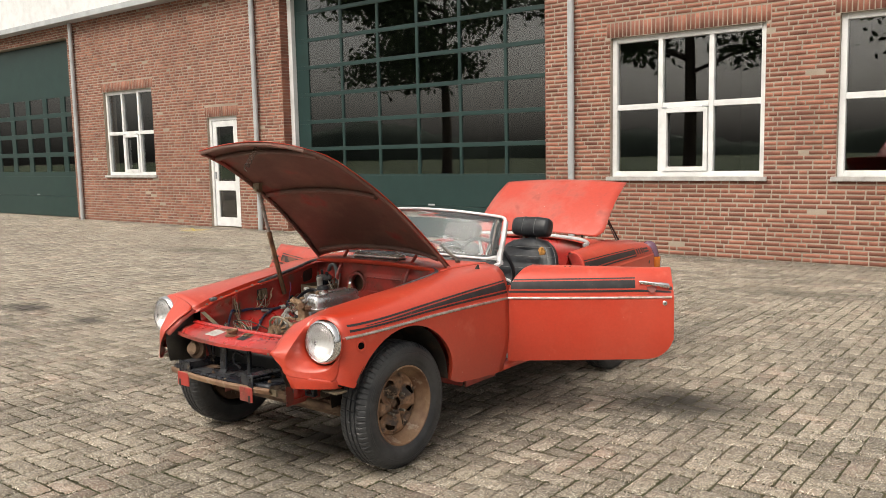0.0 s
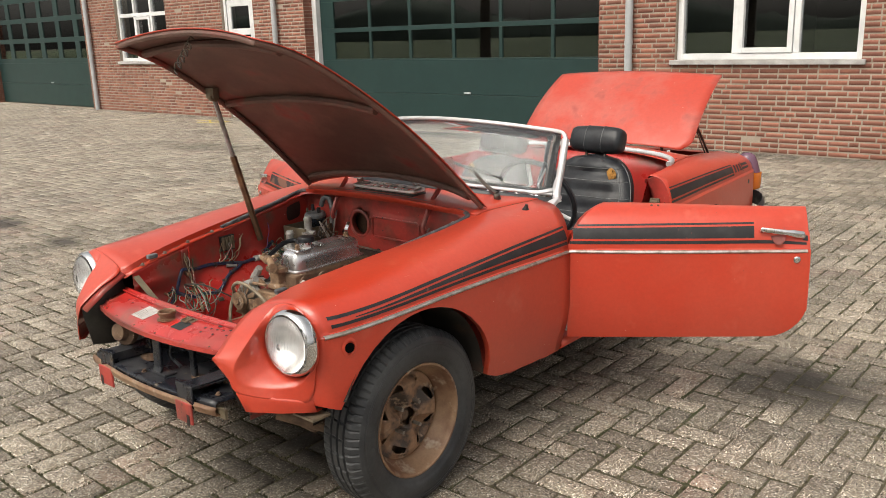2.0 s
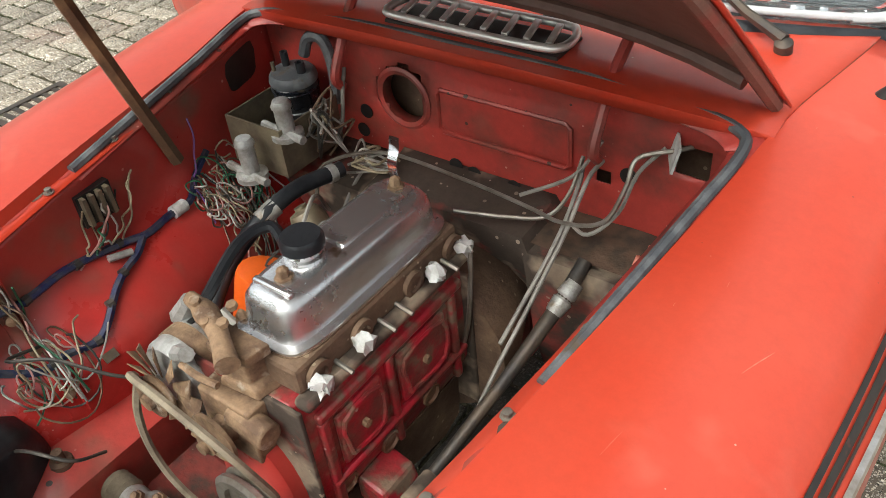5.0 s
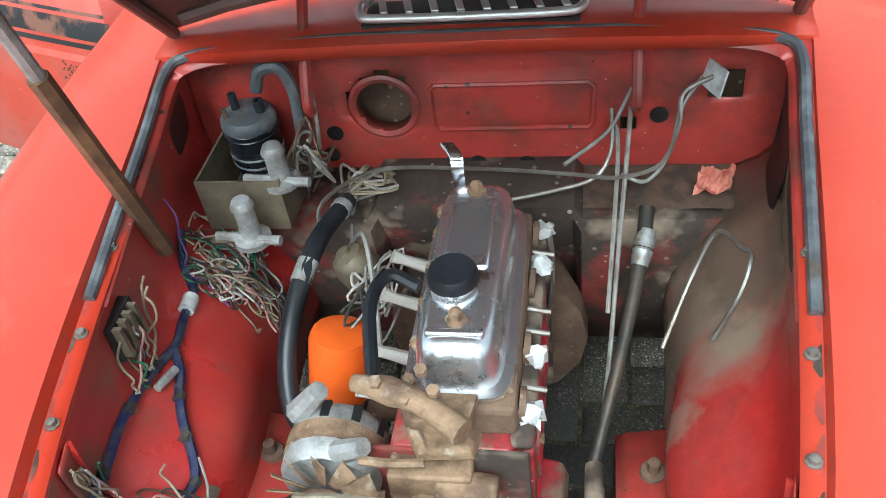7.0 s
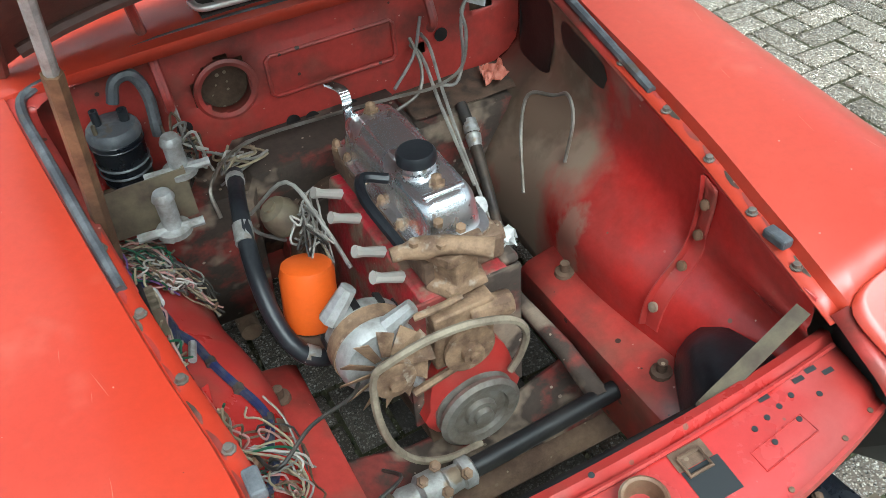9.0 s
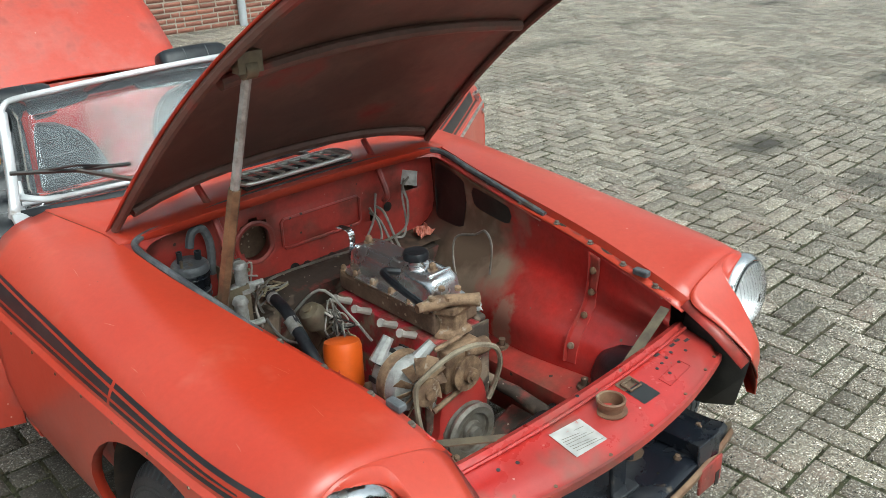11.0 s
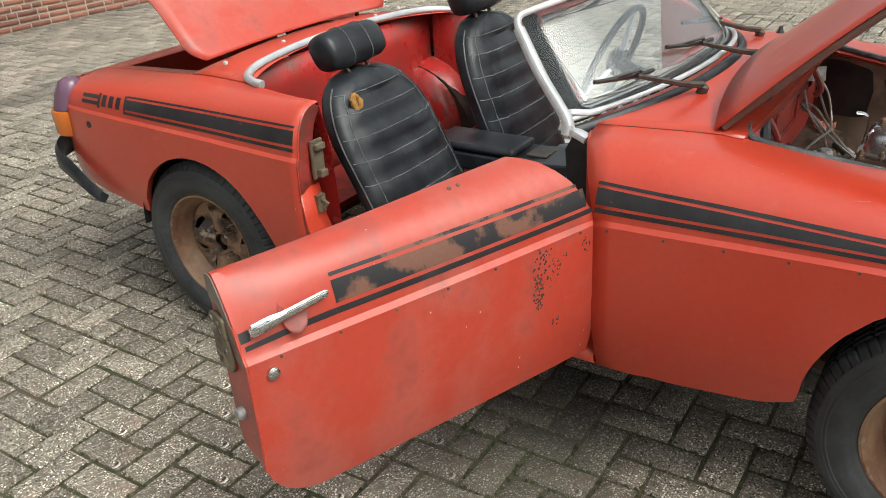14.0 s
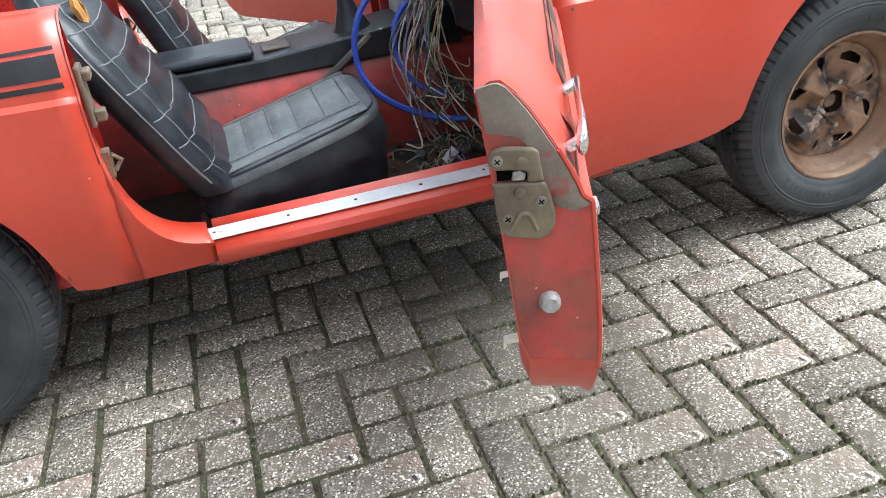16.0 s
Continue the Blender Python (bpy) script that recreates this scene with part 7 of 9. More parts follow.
# rubber seal round the opening
sp = [(0.437, 2.97, 0.793), (0.452, 3.10, 0.812), (0.472, 3.28, 0.838), (0.485, 3.40, 0.858), (0.465, 3.44, 0.868), (0.38, 3.452, 0.876), (0.2, 3.448, 0.889), (0, 3.440, 0.894)]
sp = sp + [(-a, b, c) for a, b, c in sp[-2::-1]]
part("bay_seal", Mesh().tube(smooth_line(sp, 4), 0.0085, 8), SEAL, car, "grey rubber bonnet seal")
part("bay_gutter", Mesh().grid([[p + Vector((0, 0, -0.008)) + Vector((-0.02 if p.x > 0 else 0.02, -0.02 if p.y > 3.42 else 0, -0.004)), p + Vector((0, 0, -0.006)), p + Vector((0.02 if p.x > 0 else -0.02, 0.012, 0.0))] for p in smooth_line(sp, 4)]), RED_OLD, car, "dirty red gutter of the bonnet opening", smooth=40, thick=0.002)
for sg in (1, -1):
    for y in (2.58, 2.68, 2.795, 2.918, 3.06, 3.2):
        e = side(y, 3)
        part("wing_bolt", Mesh().lathe([(0.009, 0), (0.009, 0.002), (0.006, 0.0025), (0.006, 0.008), (0.002, 0.009)], axis(e + Vector((-0.016, 0, -0.02)), (0, 0, 1)), 8), PIPE_METAL, car, "rusty wing bolt", mirror=sg < 0)

# rust and dirt along the folded wing flanges
for sg in (1, -1):
    g = random.Random(40 + sg)
    for k in range(16):
        y0 = 2.56 + k * 0.055
        w, ln = g.uniform(0.002, 0.006), g.uniform(0.03, 0.055)
        e0, e1 = side(y0, 3), side(min(y0 + ln, 3.49), 3)
        part("flange_rust", Mesh().grid([[p + Vector((-0.006, 0, -0.0185)), p + Vector((-0.006 - w * q, 0, -0.0190)), p + Vector((-0.007 - w * 1.6 * q, 0, -0.0195))] for p, q in ((e0, 0.2), (e0.lerp(e1, 0.3), 1.0), (e0.lerp(e1, 0.7), 0.8), (e1, 0.15))]), RED_OLD if k % 3 else EARTHY, car, "rust on the wing flange", mirror=sg < 0)

# inner wings: a shelf below the wing, a wall, and the swelling over the wheel
def inner_wing(y, t):
    """t from the wing's gutter (0) down to the chassis rail (1)."""
    e = side(max(y, 2.56), 3)
    top = Vector((e.x - 0.024, y, e.z - 0.024))
    b = math.exp(-((y - 2.93) / 0.21) ** 2)
    low = 0.33 - 0.03 * b
    pts = [top, Vector((top.x + 0.004, y, top.z - 0.05)), Vector((top.x + 0.0, y, 0.66)), Vector((0.40 - 0.03 * b, y, 0.60 + 0.015 * b)), Vector((low + 0.035 * (1 - b), y, 0.54)), Vector((low, y, 0.46)), Vector((low - 0.005, y, 0.36))]
    k = t * 6
    i = min(int(k), 5)
    q = [pts[max(i - 1, 0)], pts[i], pts[i + 1], pts[min(i + 2, 6)]]
    u = k - i
    return 0.5 * (2 * q[1] + (q[2] - q[0]) * u + (2 * q[0] - 5 * q[1] + 4 * q[2] - q[3]) * u * u + (3 * q[1] - 3 * q[2] + q[3] - q[0]) * u ** 3)


for sg in (1, -1):
    iw = part("inner_wing", Mesh().grid([[inner_wing(y, t) for t in np.linspace(0, 1, 22)] for y in np.linspace(2.53, 3.485, 30)]), RED_MUDDY if sg > 0 else RED_BAY, car, "red inner wing, caked with dry mud" if sg > 0 else "red inner wing with dents and dust", smooth=60, mirror=sg < 0, thick=0.003)
    part("chassis_rail", Mesh().grid([[(0.33, y, 0.45), (0.325, y, 0.455), (0.25, y, 0.44), (0.235, y, 0.43), (0.235, y, 0.30)] for y in (2.56, 2.7, 2.9, 3.05)]), RED_OLD, car, "red chassis rail", smooth=30, thick=0.004, mirror=sg < 0)
    for y in (2.70, 2.98):
        part("rail_bolt", Mesh().lathe([(0.02, 0), (0.018, 0.01), (0.009, 0.012), (0.009, 0.03), (0.002, 0.031)], axis((0.283, y, 0.445), (0, 0, 1)), 12), RUST_DARK, car, "dirty mounting bolt", mirror=sg < 0)
    # flanged seam with holes
    seam = [(2.773, t) for t in np.linspace(0.05, 0.80, 24)]
    part("seam_strap", Mesh().grid([[inner_wing(y - 0.020, t) + Vector((-0.002, 0, 0)), inner_wing(y - 0.018, t) + Vector((-0.0050, 0, 0.002)), inner_wing(y + 0.006, t) + Vector((-0.0050, 0, 0.002)), inner_wing(y + 0.007, t) + Vector((-0.017, 0, 0.008)), inner_wing(y + 0.009, t) + Vector((-0.017, 0, 0.008)), inner_wing(y + 0.010, t) + Vector((-0.002, 0, 0))] for y, t in seam]), RED_BAY, iw, "flanged seam of the inner wing", smooth=30, mirror=sg < 0)
    part("gusset", Mesh().grid([[inner_wing(yy, t) + Vector((-0.009, 0, 0.003)) for yy in np.linspace(2.752 - 0.02 * (0.36 - t), 2.779 + 0.045 * max(0, 0.20 - t), 5)] for t in np.linspace(0.05, 0.36, 8)]), RED_OLD, iw, "bolted gusset plate on the seam", smooth=40, mirror=sg < 0, thick=0.002)
    for y, t in ((2.766, 0.18), (2.765, 0.36), (2.768, 0.54), (2.768, 0.70)):
        part("clip", Mesh().lathe([(0.009, 0), (0.009, 0.006), (0.003, 0.008)], axis(inner_wing(y, t) + Vector((-0.010, 0, 0.003)), (-1, 0, 0.3)), 10), RUST, iw, "rusty clip", mirror=sg < 0)
    a, b = Vector((0.352, 2.535, 0.708)), Vector((0.175, 2.512, 0.642))
    part("brace_strap", Mesh().loft([[p + Vector((0, 0.012, 0.0)), p + Vector((0, -0.012, 0.0)), p + Vector((-0.004, -0.012, -0.005)), p + Vector((-0.004, 0.012, -0.005))] for p in (a, b)]), BRASSY, car, "pale rusty brace strap", smooth=0, mirror=sg < 0)
    part("bonnet_buffer", Mesh().box(0.366, 0.386, 2.60, 2.64, 0.752, 0.768), SEAL, car, "grey rubber bonnet buffer", smooth=0, bevel=0.004, mirror=sg < 0)
# inner wing is uncut; black sheets paint the shade of its openings
for sg in (1, -1):
    for y0, y1 in (((3.09, 3.27), (3.295, 3.455)) if sg > 0 else ((3.33, 3.42),)):
        part("side_opening", Mesh().grid([[inner_wing(y, (0.150 if y1 < 3.4 or sg < 0 else 0.22) + dt * (0.070 if y1 < 3.4 or sg < 0 else 0.14) * max(0.0, 1 - abs((y - (y0 + y1) / 2) / ((y1 - y0) / 2)) ** 5) ** 0.3) + Vector((-0.004, 0, 0)) for dt in (-1, -0.4, 0.4, 1)] for y in np.linspace(y0, y1, 17)]), BLACKPAINT, car, "black sheet painted as a shaded opening in the inner wing", mirror=sg < 0)
for sg in (1, -1):
    rings = []
    for y, s0, s1, zt in ((2.705, 0.315, 0.365, 0.50), (2.69, 0.30, 0.372, 0.535), (2.65, 0.275, 0.378, 0.560), (2.60, 0.245, 0.382, 0.572), (2.545, 0.215, 0.385, 0.575)):
        rings.append([(s0, y, 0.42), (s0, y, zt - 0.03), (s0 + 0.015, y, zt - 0.008), (s0 + 0.04, y, zt), (s1 - 0.02, y, zt), (s1, y, zt - 0.02), (s1, y, 0.42)])
    part("black_duct", Mesh().loft(rings), VINYL, car, "black rubber duct piece", smooth=50, mirror=sg < 0)

# ---- engine ----
E0 = 0.035
blk = Mesh()
blk.loft([[(-0.075, y, 0.36), (-0.085, y, 0.45), (-0.06, y, 0.60), (-0.05, y, 0.64), (0.10, y, 0.64), (0.115, y, 0.60), (0.115, y, 0.42), (0.09, y, 0.36)] for y in (2.875, 2.89, 3.05, 3.24, 3.255)])
engine = part("engine", blk, ENGINE_RED, car, "oily red four-cylinder engine with chrome cover", smooth=35, bevel=0.006)
part("cylinder_head", Mesh().box(-0.035, 0.108, 2.895, 3.262, 0.645, 0.695), RUST_DARK, engine, "rusty cylinder head", smooth=0, bevel=0.008)
part("sump", Mesh().loft([[(-0.07, y, 0.355), (0.09, y, 0.355), (0.08, y, z), (-0.06, y, z)] for y, z in ((2.88, 0.28), (3.0, 0.26), (3.2, 0.22), (3.25, 0.24))]), RUST_DARK, engine, "oily sump", smooth=30)
rc = []
for z, g in ((0.697, 0.012), (0.701, 0.012), (0.703, 0.0), (0.725, -0.002), (0.752, -0.006), (0.764, -0.014), (0.769, -0.026)):
    ring = []
    for k in range(40):
        a = 2 * math.pi * (k + 0.5) / 40
        c, s_ = math.cos(a), math.sin(a)
        hx, hy = 0.057 + g, 0.166 + g
        ring.append((E0 + hx * math.copysign(min(1, abs(c) ** 0.35), c), 3.085 + hy * math.copysign(min(1, abs(s_) ** 0.3), s_), z))
    rc.append(ring)
cover = part("rocker_cover", Mesh().loft(rc), CHROME_DULL, engine, "dull chrome rocker cover", smooth=50)
part("cover_bulge", Mesh().box(E0 - 0.03, E0 + 0.03, 3.06, 3.20, 0.766, 0.774), CHROME_DULL, engine, "pressed rib of the cover", bevel=0.005)
part("cover_bulge", Mesh().box(E0 - 0.036, E0 + 0.036, 2.945, 2.957, 0.76, 0.7735), CHROME_DULL, engine, "pressed rib of the cover", bevel=0.004)
part("gasket", Mesh().loft([[(E0 + (x - E0) * 1.02, 3.085 + (y - 3.085) * 1.01, z) for x, y, _ in rc[0]] for z in (0.692, 0.6965)]), RUST_DARK, engine, "dirty gasket flange")
part("oil_cap", Mesh().lathe([(0.024, -0.03), (0.024, 0.0), (0.032, 0.002), (0.032, 0.014), (0.028, 0.02), (0.002, 0.021)], axis((E0 - 0.008, 3.022, 0.786), (0, 0, 1)), 28), VINYL, engine, "black oil filler cap")
part("filler_collar", Mesh().lathe([(0.030, 0), (0.030, 0.008), (0.026, 0.01), (0.026, 0.02), (0.002, 0.02)], axis((E0 - 0.008, 3.022, 0.767), (0, 0, 1)), 24), CHROME_DULL, engine, "chrome filler collar")
for y in (2.972, 3.215):
    part("cover_nut", Mesh().lathe([(0.014, 0), (0.014, 0.004), (0.009, 0.005), (0.009, 0.016), (0.003, 0.02)], axis((E0, y, 0.768), (0, 0, 1)), 6), TAN_RUST, engine, "rusty cover nut", smooth=20)
part("lifting_hook", Mesh().loft([[p + Vector((-0.009, 0, 0)), p + Vector((0.009, 0, 0)), p + Vector((0.009, 0.003, 0.003)), p + Vector((-0.009, 0.003, 0.003))] for p in smooth_line([(0.005, 3.252, 0.72), (0.005, 3.245, 0.78), (0.003, 3.255, 0.80), (-0.012, 3.275, 0.807)], 4)]), CHROME, engine, "bent bright bracket", smooth=30)
th = [(-0.083, 2.897, 0.737), (-0.05, 2.89, 0.738), (0.0, 2.872, 0.738), (0.055, 2.838, 0.731)]
part("water_outlet", Mesh().tube(smooth_line(th, 3), [0.011, 0.012, 0.012, 0.016, 0.018, 0.016, 0.015, 0.014, 0.015, 0.017], 12), TAN_RUST, engine, "rusty water outlet")
part("thermostat_housing", Mesh().loft([[(-0.035 + k, 2.90, z), (0.065 - k, 2.90, z), (0.058 - k, 2.862 + k * 0.4, z), (-0.012 + k, 2.856 + k * 0.4, z)] for z, k in ((0.64, 0.0), (0.655, 0.004), (0.66, 0.014), (0.70, 0.014), (0.704, 0.0), (0.722, 0.0))]), TAN_RUST, engine, "rusty thermostat housing", smooth=0, bevel=0.012)
for q in ((-0.05, 2.885, 0.752), (0.02, 2.872, 0.757), (0.0, 2.905, 0.752), (-0.015, 2.868, 0.745)):
    part("housing_bolt", Mesh().lathe([(0.008, 0), (0.008, 0.008), (0.002, 0.009)], axis(q, (0, -0.2, 1)), 6), TAN_RUST, engine, "rusty bolt", smooth=20)
part("water_pump", Mesh().loft([[(-0.055, y, 0.52), (0.05, y, 0.52), (0.055, y, 0.63), (-0.05, y, 0.63)] for y in (2.84, 2.876)]).tube([(0.01, 2.85, 0.605), (0.085, 2.845, 0.600)], 0.021, 12).lathe([(0.025, 0), (0.018, 0.03)], axis((-0.007, 2.845, 0.57), (0, -1, 0)), 14), TAN_RUST, engine, "rusty water pump", smooth=30, bevel=0.004)
part("pump_flange", Mesh().lathe([(0.044, 0), (0.044, 0.006), (0.018, 0.007), (0.018, 0.02), (0.010, 0.021), (0.010, 0.028), (0.002, 0.028)], axis((-0.007, 2.819, 0.57), (0, -1, 0)), 24), TAN_RUST, engine, "rusty pump flange")
part("timing_cover", Mesh().loft([[(0.01 + r * math.cos(a) * (1.0 if math.sin(a) < 0 else 0.85), y, 0.415 + r * math.sin(a) * (1.0 if math.sin(a) < 0 else 1.45)) for a in np.linspace(0, 2 * math.pi, 28, endpoint=False)] for y, r in ((2.875, 0.095), (2.85, 0.095), (2.842, 0.085), (2.838, 0.05))]), RED_BAY, engine, "red timing cover", smooth=40)
cp = axis((0.007, 2.826, 0.397), (0, -1, 0))
part("crank_pulley", Mesh().lathe([(0.074, -0.02), (0.074, -0.012), (0.062, -0.006), (0.074, 0.0), (0.076, 0.008), (0.068, 0.014), (0.052, 0.012), (0.050, 0.004), (0.03, 0.004), (0.028, 0.014), (0.018, 0.014), (0.017, 0.024), (0.002, 0.025)], cp, 40), PIPE_METAL, engine, "dusty crankshaft pulley")
ap = Vector((-0.135, 2.827, 0.580))
body = part("alternator", Mesh().lathe([(0.02, 0.12), (0.055, 0.115), (0.066, 0.10), (0.066, 0.035), (0.060, 0.026), (0.03, 0.022)], axis(ap, (0, 1, 0)), 28), ALU, engine, "corroded grey alternator")
for a_, b_, r_ in (((0.02, 0.04, 0.055), (0.06, 0.03, 0.085), 0.016), ((-0.05, 0.1, 0.05), (-0.01, 0.1, 0.10), 0.018), ((0.03, 0.04, -0.05), (0.055, 0.03, -0.09), 0.014)):
    part("alternator_lug", Mesh().tube([ap + Vector(a_), ap + Vector(b_)], [r_, r_ * 0.75], 8), ALU, engine, "alternator bracket lug")
part("stator_ring", Mesh().lathe([(0.0685, 0.055), (0.0685, 0.082)], axis(ap, (0, 1, 0)), 36), TAN_RUST, engine, "laminated stator ring")
for k in range(12):
    fan = Mesh()
    a = 2 * math.pi * k / 12
    c, s_ = Vector((math.cos(a), 0, math.sin(a))), Vector((-math.sin(a), 0, math.cos(a)))
    fan.add([ap + c * 0.026 + s_ * 0.006 + Vector((0, 0.012, 0)), ap + c * 0.026 - s_ * 0.006 + Vector((0, 0.008, 0)), ap + c * 0.076 - s_ * 0.016 + Vector((0, 0.002, 0)), ap + c * 0.076 + s_ * 0.006 + Vector((0, 0.018, 0)),
             ap + c * 0.026 + s_ * 0.006 + Vector((0, 0.014, 0)), ap + c * 0.026 - s_ * 0.006 + Vector((0, 0.010, 0)), ap + c * 0.076 - s_ * 0.016 + Vector((0, 0.004, 0)), ap + c * 0.076 + s_ * 0.006 + Vector((0, 0.020, 0))],
            [(0, 1, 2, 3), (7, 6, 5, 4), (0, 3, 7, 4), (1, 5, 6, 2), (2, 6, 7, 3), (0, 4, 5, 1)])
    part("fan_blade", fan, TAN_RUST, engine, "rusty alternator fan blade", smooth=0)
# black blocks on the casing paint the shade of its slots
for k in range(10):
    a = 2 * math.pi * k / 10 + 0.2
    part("alternator_slot", Mesh().hexa((0.0022, 0.012, 0.006), Matrix.Translation(ap) @ Matrix.Rotation(a, 4, "Y") @ Matrix.Translation((0.0655, 0.098, 0))), BLACKPAINT, engine, "black block for an unlit cooling slot", smooth=0)
part("alternator_strap", Mesh().tube(smooth_line([ap + Vector((0.055, 0.02, 0.07)), ap + Vector((0.10, 0.015, 0.075)), (0.0, 2.845, 0.655)], 4), 0.006, 6), TAN_RUST, engine, "rusty adjusting strap")
part("alternator_pulley", Mesh().lathe([(0.032, 0.008), (0.034, 0.004), (0.026, -0.002), (0.034, -0.008), (0.034, -0.012), (0.028, -0.014), (0.014, -0.014), (0.013, -0.022), (0.002, -0.023)], axis(ap + Vector((0, -0.006, 0)), (0, 1, 0)), 28), TAN_RUST, engine, "rusty alternator pulley")
belt = [(-0.165, 2.815, 0.60), (-0.145, 2.80, 0.635), (-0.09, 2.785, 0.665), (-0.02, 2.78, 0.665), (0.05, 2.785, 0.63), (0.085, 2.80, 0.57), (0.088, 2.82, 0.50), (0.07, 2.825, 0.46)]
belt2 = [(-0.165, 2.815, 0.60), (-0.175, 2.80, 0.54), (-0.165, 2.79, 0.47), (-0.13, 2.79, 0.40), (-0.07, 2.80, 0.345), (0.0, 2.81, 0.325)]
part("fan_belt", Mesh().tube(smooth_line(belt2[::-1] + belt[1:], 5), 0.0065, 6), BELT, engine, "slack dusty fan belt")
part("belt_link", Mesh().tube([(-0.10, 2.835, 0.50), (0.0, 2.83, 0.53)], 0.007, 6), TAN_RUST, engine, "rusty adjusting link")
ft, fb = Vector((-0.166, 3.082, 0.613)), Vector((-0.183, 3.058, 0.505))
part("oil_filter", Mesh().lathe([(0.042, 0), (0.047, 0.004), (0.047, 0.10), (0.043, 0.114), (0.032, 0.118), (0.002, 0.118)], axis(fb, ft - fb), 16), ORANGE, engine, "bright orange oil filter", smooth=30)
part("filter_base", Mesh().lathe([(0.03, -0.06), (0.045, -0.03), (0.045, -0.004)], axis(fb, ft - fb), 16).tube([fb + Vector((0.01, 0, -0.03)), (-0.08, 3.08, 0.44)], 0.022, 8), RUST_DARK, engine, "dirty filter head")
for y in (2.93, 3.02, 3.14, 3.24):
    s0 = 0.108
    part("exhaust_port", Mesh().lathe([(0.022, 0), (0.022, 0.008), (0.014, 0.009), (0.013, 0.004)], axis((s0, y, 0.665), (1, 0, -0.1)), 12), RUST_DARK, engine, "open port")
for k, y in enumerate((2.918, 3.01, 3.18, 3.256)):
    rg = random.Random(k)
    rag = Mesh().lathe([(0.006, 0), (0.013, 0.006), (0.016, 0.016), (0.012, 0.026), (0.002, 0.03)], axis((0.108, y, 0.664), (1, 0, -0.25)), 10)
    rag.v = [(x + rg.uniform(-0.005, 0.005), yy + rg.uniform(-0.006, 0.006), z + rg.uniform(-0.007, 0.006)) for x, yy, z in rag.v]
    part("paper_plug", rag, CLOTH, engine, "crumpled white paper in the port", smooth=20)
for y in (2.965, 3.06, 3.10, 3.215):
    part("stud", Mesh().tube([(0.105, y, 0.655), (0.14, y, 0.648)], 0.004, 6), PIPE_METAL, engine, "bare manifold stud")
for y0, y1 in ((2.93, 3.03), (3.07, 3.19)):
    part("side_cover", Mesh().box(0.113, 0.124, y0, y1, 0.47, 0.575), ENGINE_RED, engine, "red tappet cover", smooth=0, bevel=0.01)
    part("cover_bolt", Mesh().lathe([(0.008, 0), (0.008, 0.008), (0.002, 0.009)], axis((0.124, (y0 + y1) / 2, 0.52), (1, 0, 0)), 6), TAN_RUST, engine, "rusty bolt", smooth=20)
part("head_ledge", Mesh().box(0.098, 0.128, 2.885, 3.268, 0.628, 0.648), EARTHY, engine, "oily dirt along the head joint", smooth=30, bevel=0.008)
part("front_plate", Mesh().box(-0.09, 0.122, 2.872, 2.879, 0.36, 0.64), EARTHY, engine, "dirty front plate of the engine", smooth=0, bevel=0.002)
part("rear_flange", Mesh().box(-0.10, 0.13, 3.248, 3.262, 0.30, 0.60), EARTHY, engine, "dirty rear flange", smooth=0, bevel=0.004)
for y0, y1, z0, z1, d in ((2.90, 3.24, 0.588, 0.606, 0.010), (2.90, 3.24, 0.448, 0.462, 0.012), (2.90, 2.918, 0.40, 0.59, 0.010), (3.045, 3.060, 0.40, 0.59, 0.010), (3.205, 3.222, 0.40, 0.59, 0.010)):
    part("block_rib", Mesh().box(0.108, 0.115 + d, y0, y1, z0, z1), ENGINE_RED, engine, "cast rib of the block", smooth=30, bevel=0.005)
for y0, y1 in ((2.945, 3.015), (3.085, 3.175)):
    part("cover_rim", Mesh().tube(smooth_line([(0.1255, y0, 0.485), (0.1255, y1, 0.485), (0.1255, y1 + 0.004, 0.56), (0.1255, y0 - 0.004, 0.56), (0.1255, y0, 0.485)], 3), 0.004, 6), ENGINE_RED, engine, "raised edge of the tappet cover")
for y, z, r in ((2.93, 0.425, 0.019), (3.03, 0.415, 0.021), (3.14, 0.42, 0.021), (3.22, 0.43, 0.016)):
    part("core_plug", Mesh().lathe([(r, -0.004), (r, 0.006), (r * 0.8, 0.007), (r * 0.75, 0.002), (0.002, 0.002)], axis((0.113, y, z), (1, 0, -0.1)), 16), RUST, engine, "rusty core plug")
part("engine_mount", Mesh().loft([[(0.10, y, 0.40), (0.155, y, 0.385), (0.165, y, 0.35), (0.10, y, 0.34)] for y in (2.955, 2.97, 3.02, 3.035)]), ENGINE_RED, engine, "red engine mounting bracket", smooth=0, bevel=0.008)
part("dipstick_tube", Mesh().wire([(0.10, 3.235, 0.40), (0.128, 3.24, 0.50), (0.135, 3.25, 0.60), (0.13, 3.262, 0.66)], 0.0045, 6), PIPE_METAL, engine, "thin dipstick tube")
for y in (2.95, 3.02, 3.12, 3.2):
    part("spark_plug", Mesh().tube([(-0.05, y, 0.635), (-0.085, y - 0.005, 0.655), (-0.10, y - 0.006, 0.664)], [0.010, 0.008, 0.011], 8), WHITE_WIRE, engine, "plug cap")
for y in (2.93, 2.99, 3.06, 3.13, 3.20, 3.25):
    part("head_nut", Mesh().lathe([(0.010, 0), (0.010, 0.006), (0.008, 0.007), (0.008, 0.014), (0.004, 0.02)], axis((-0.026, y, 0.694), (0, 0, 1)), 6), TAN_RUST, engine, "rusty head nut", smooth=20)
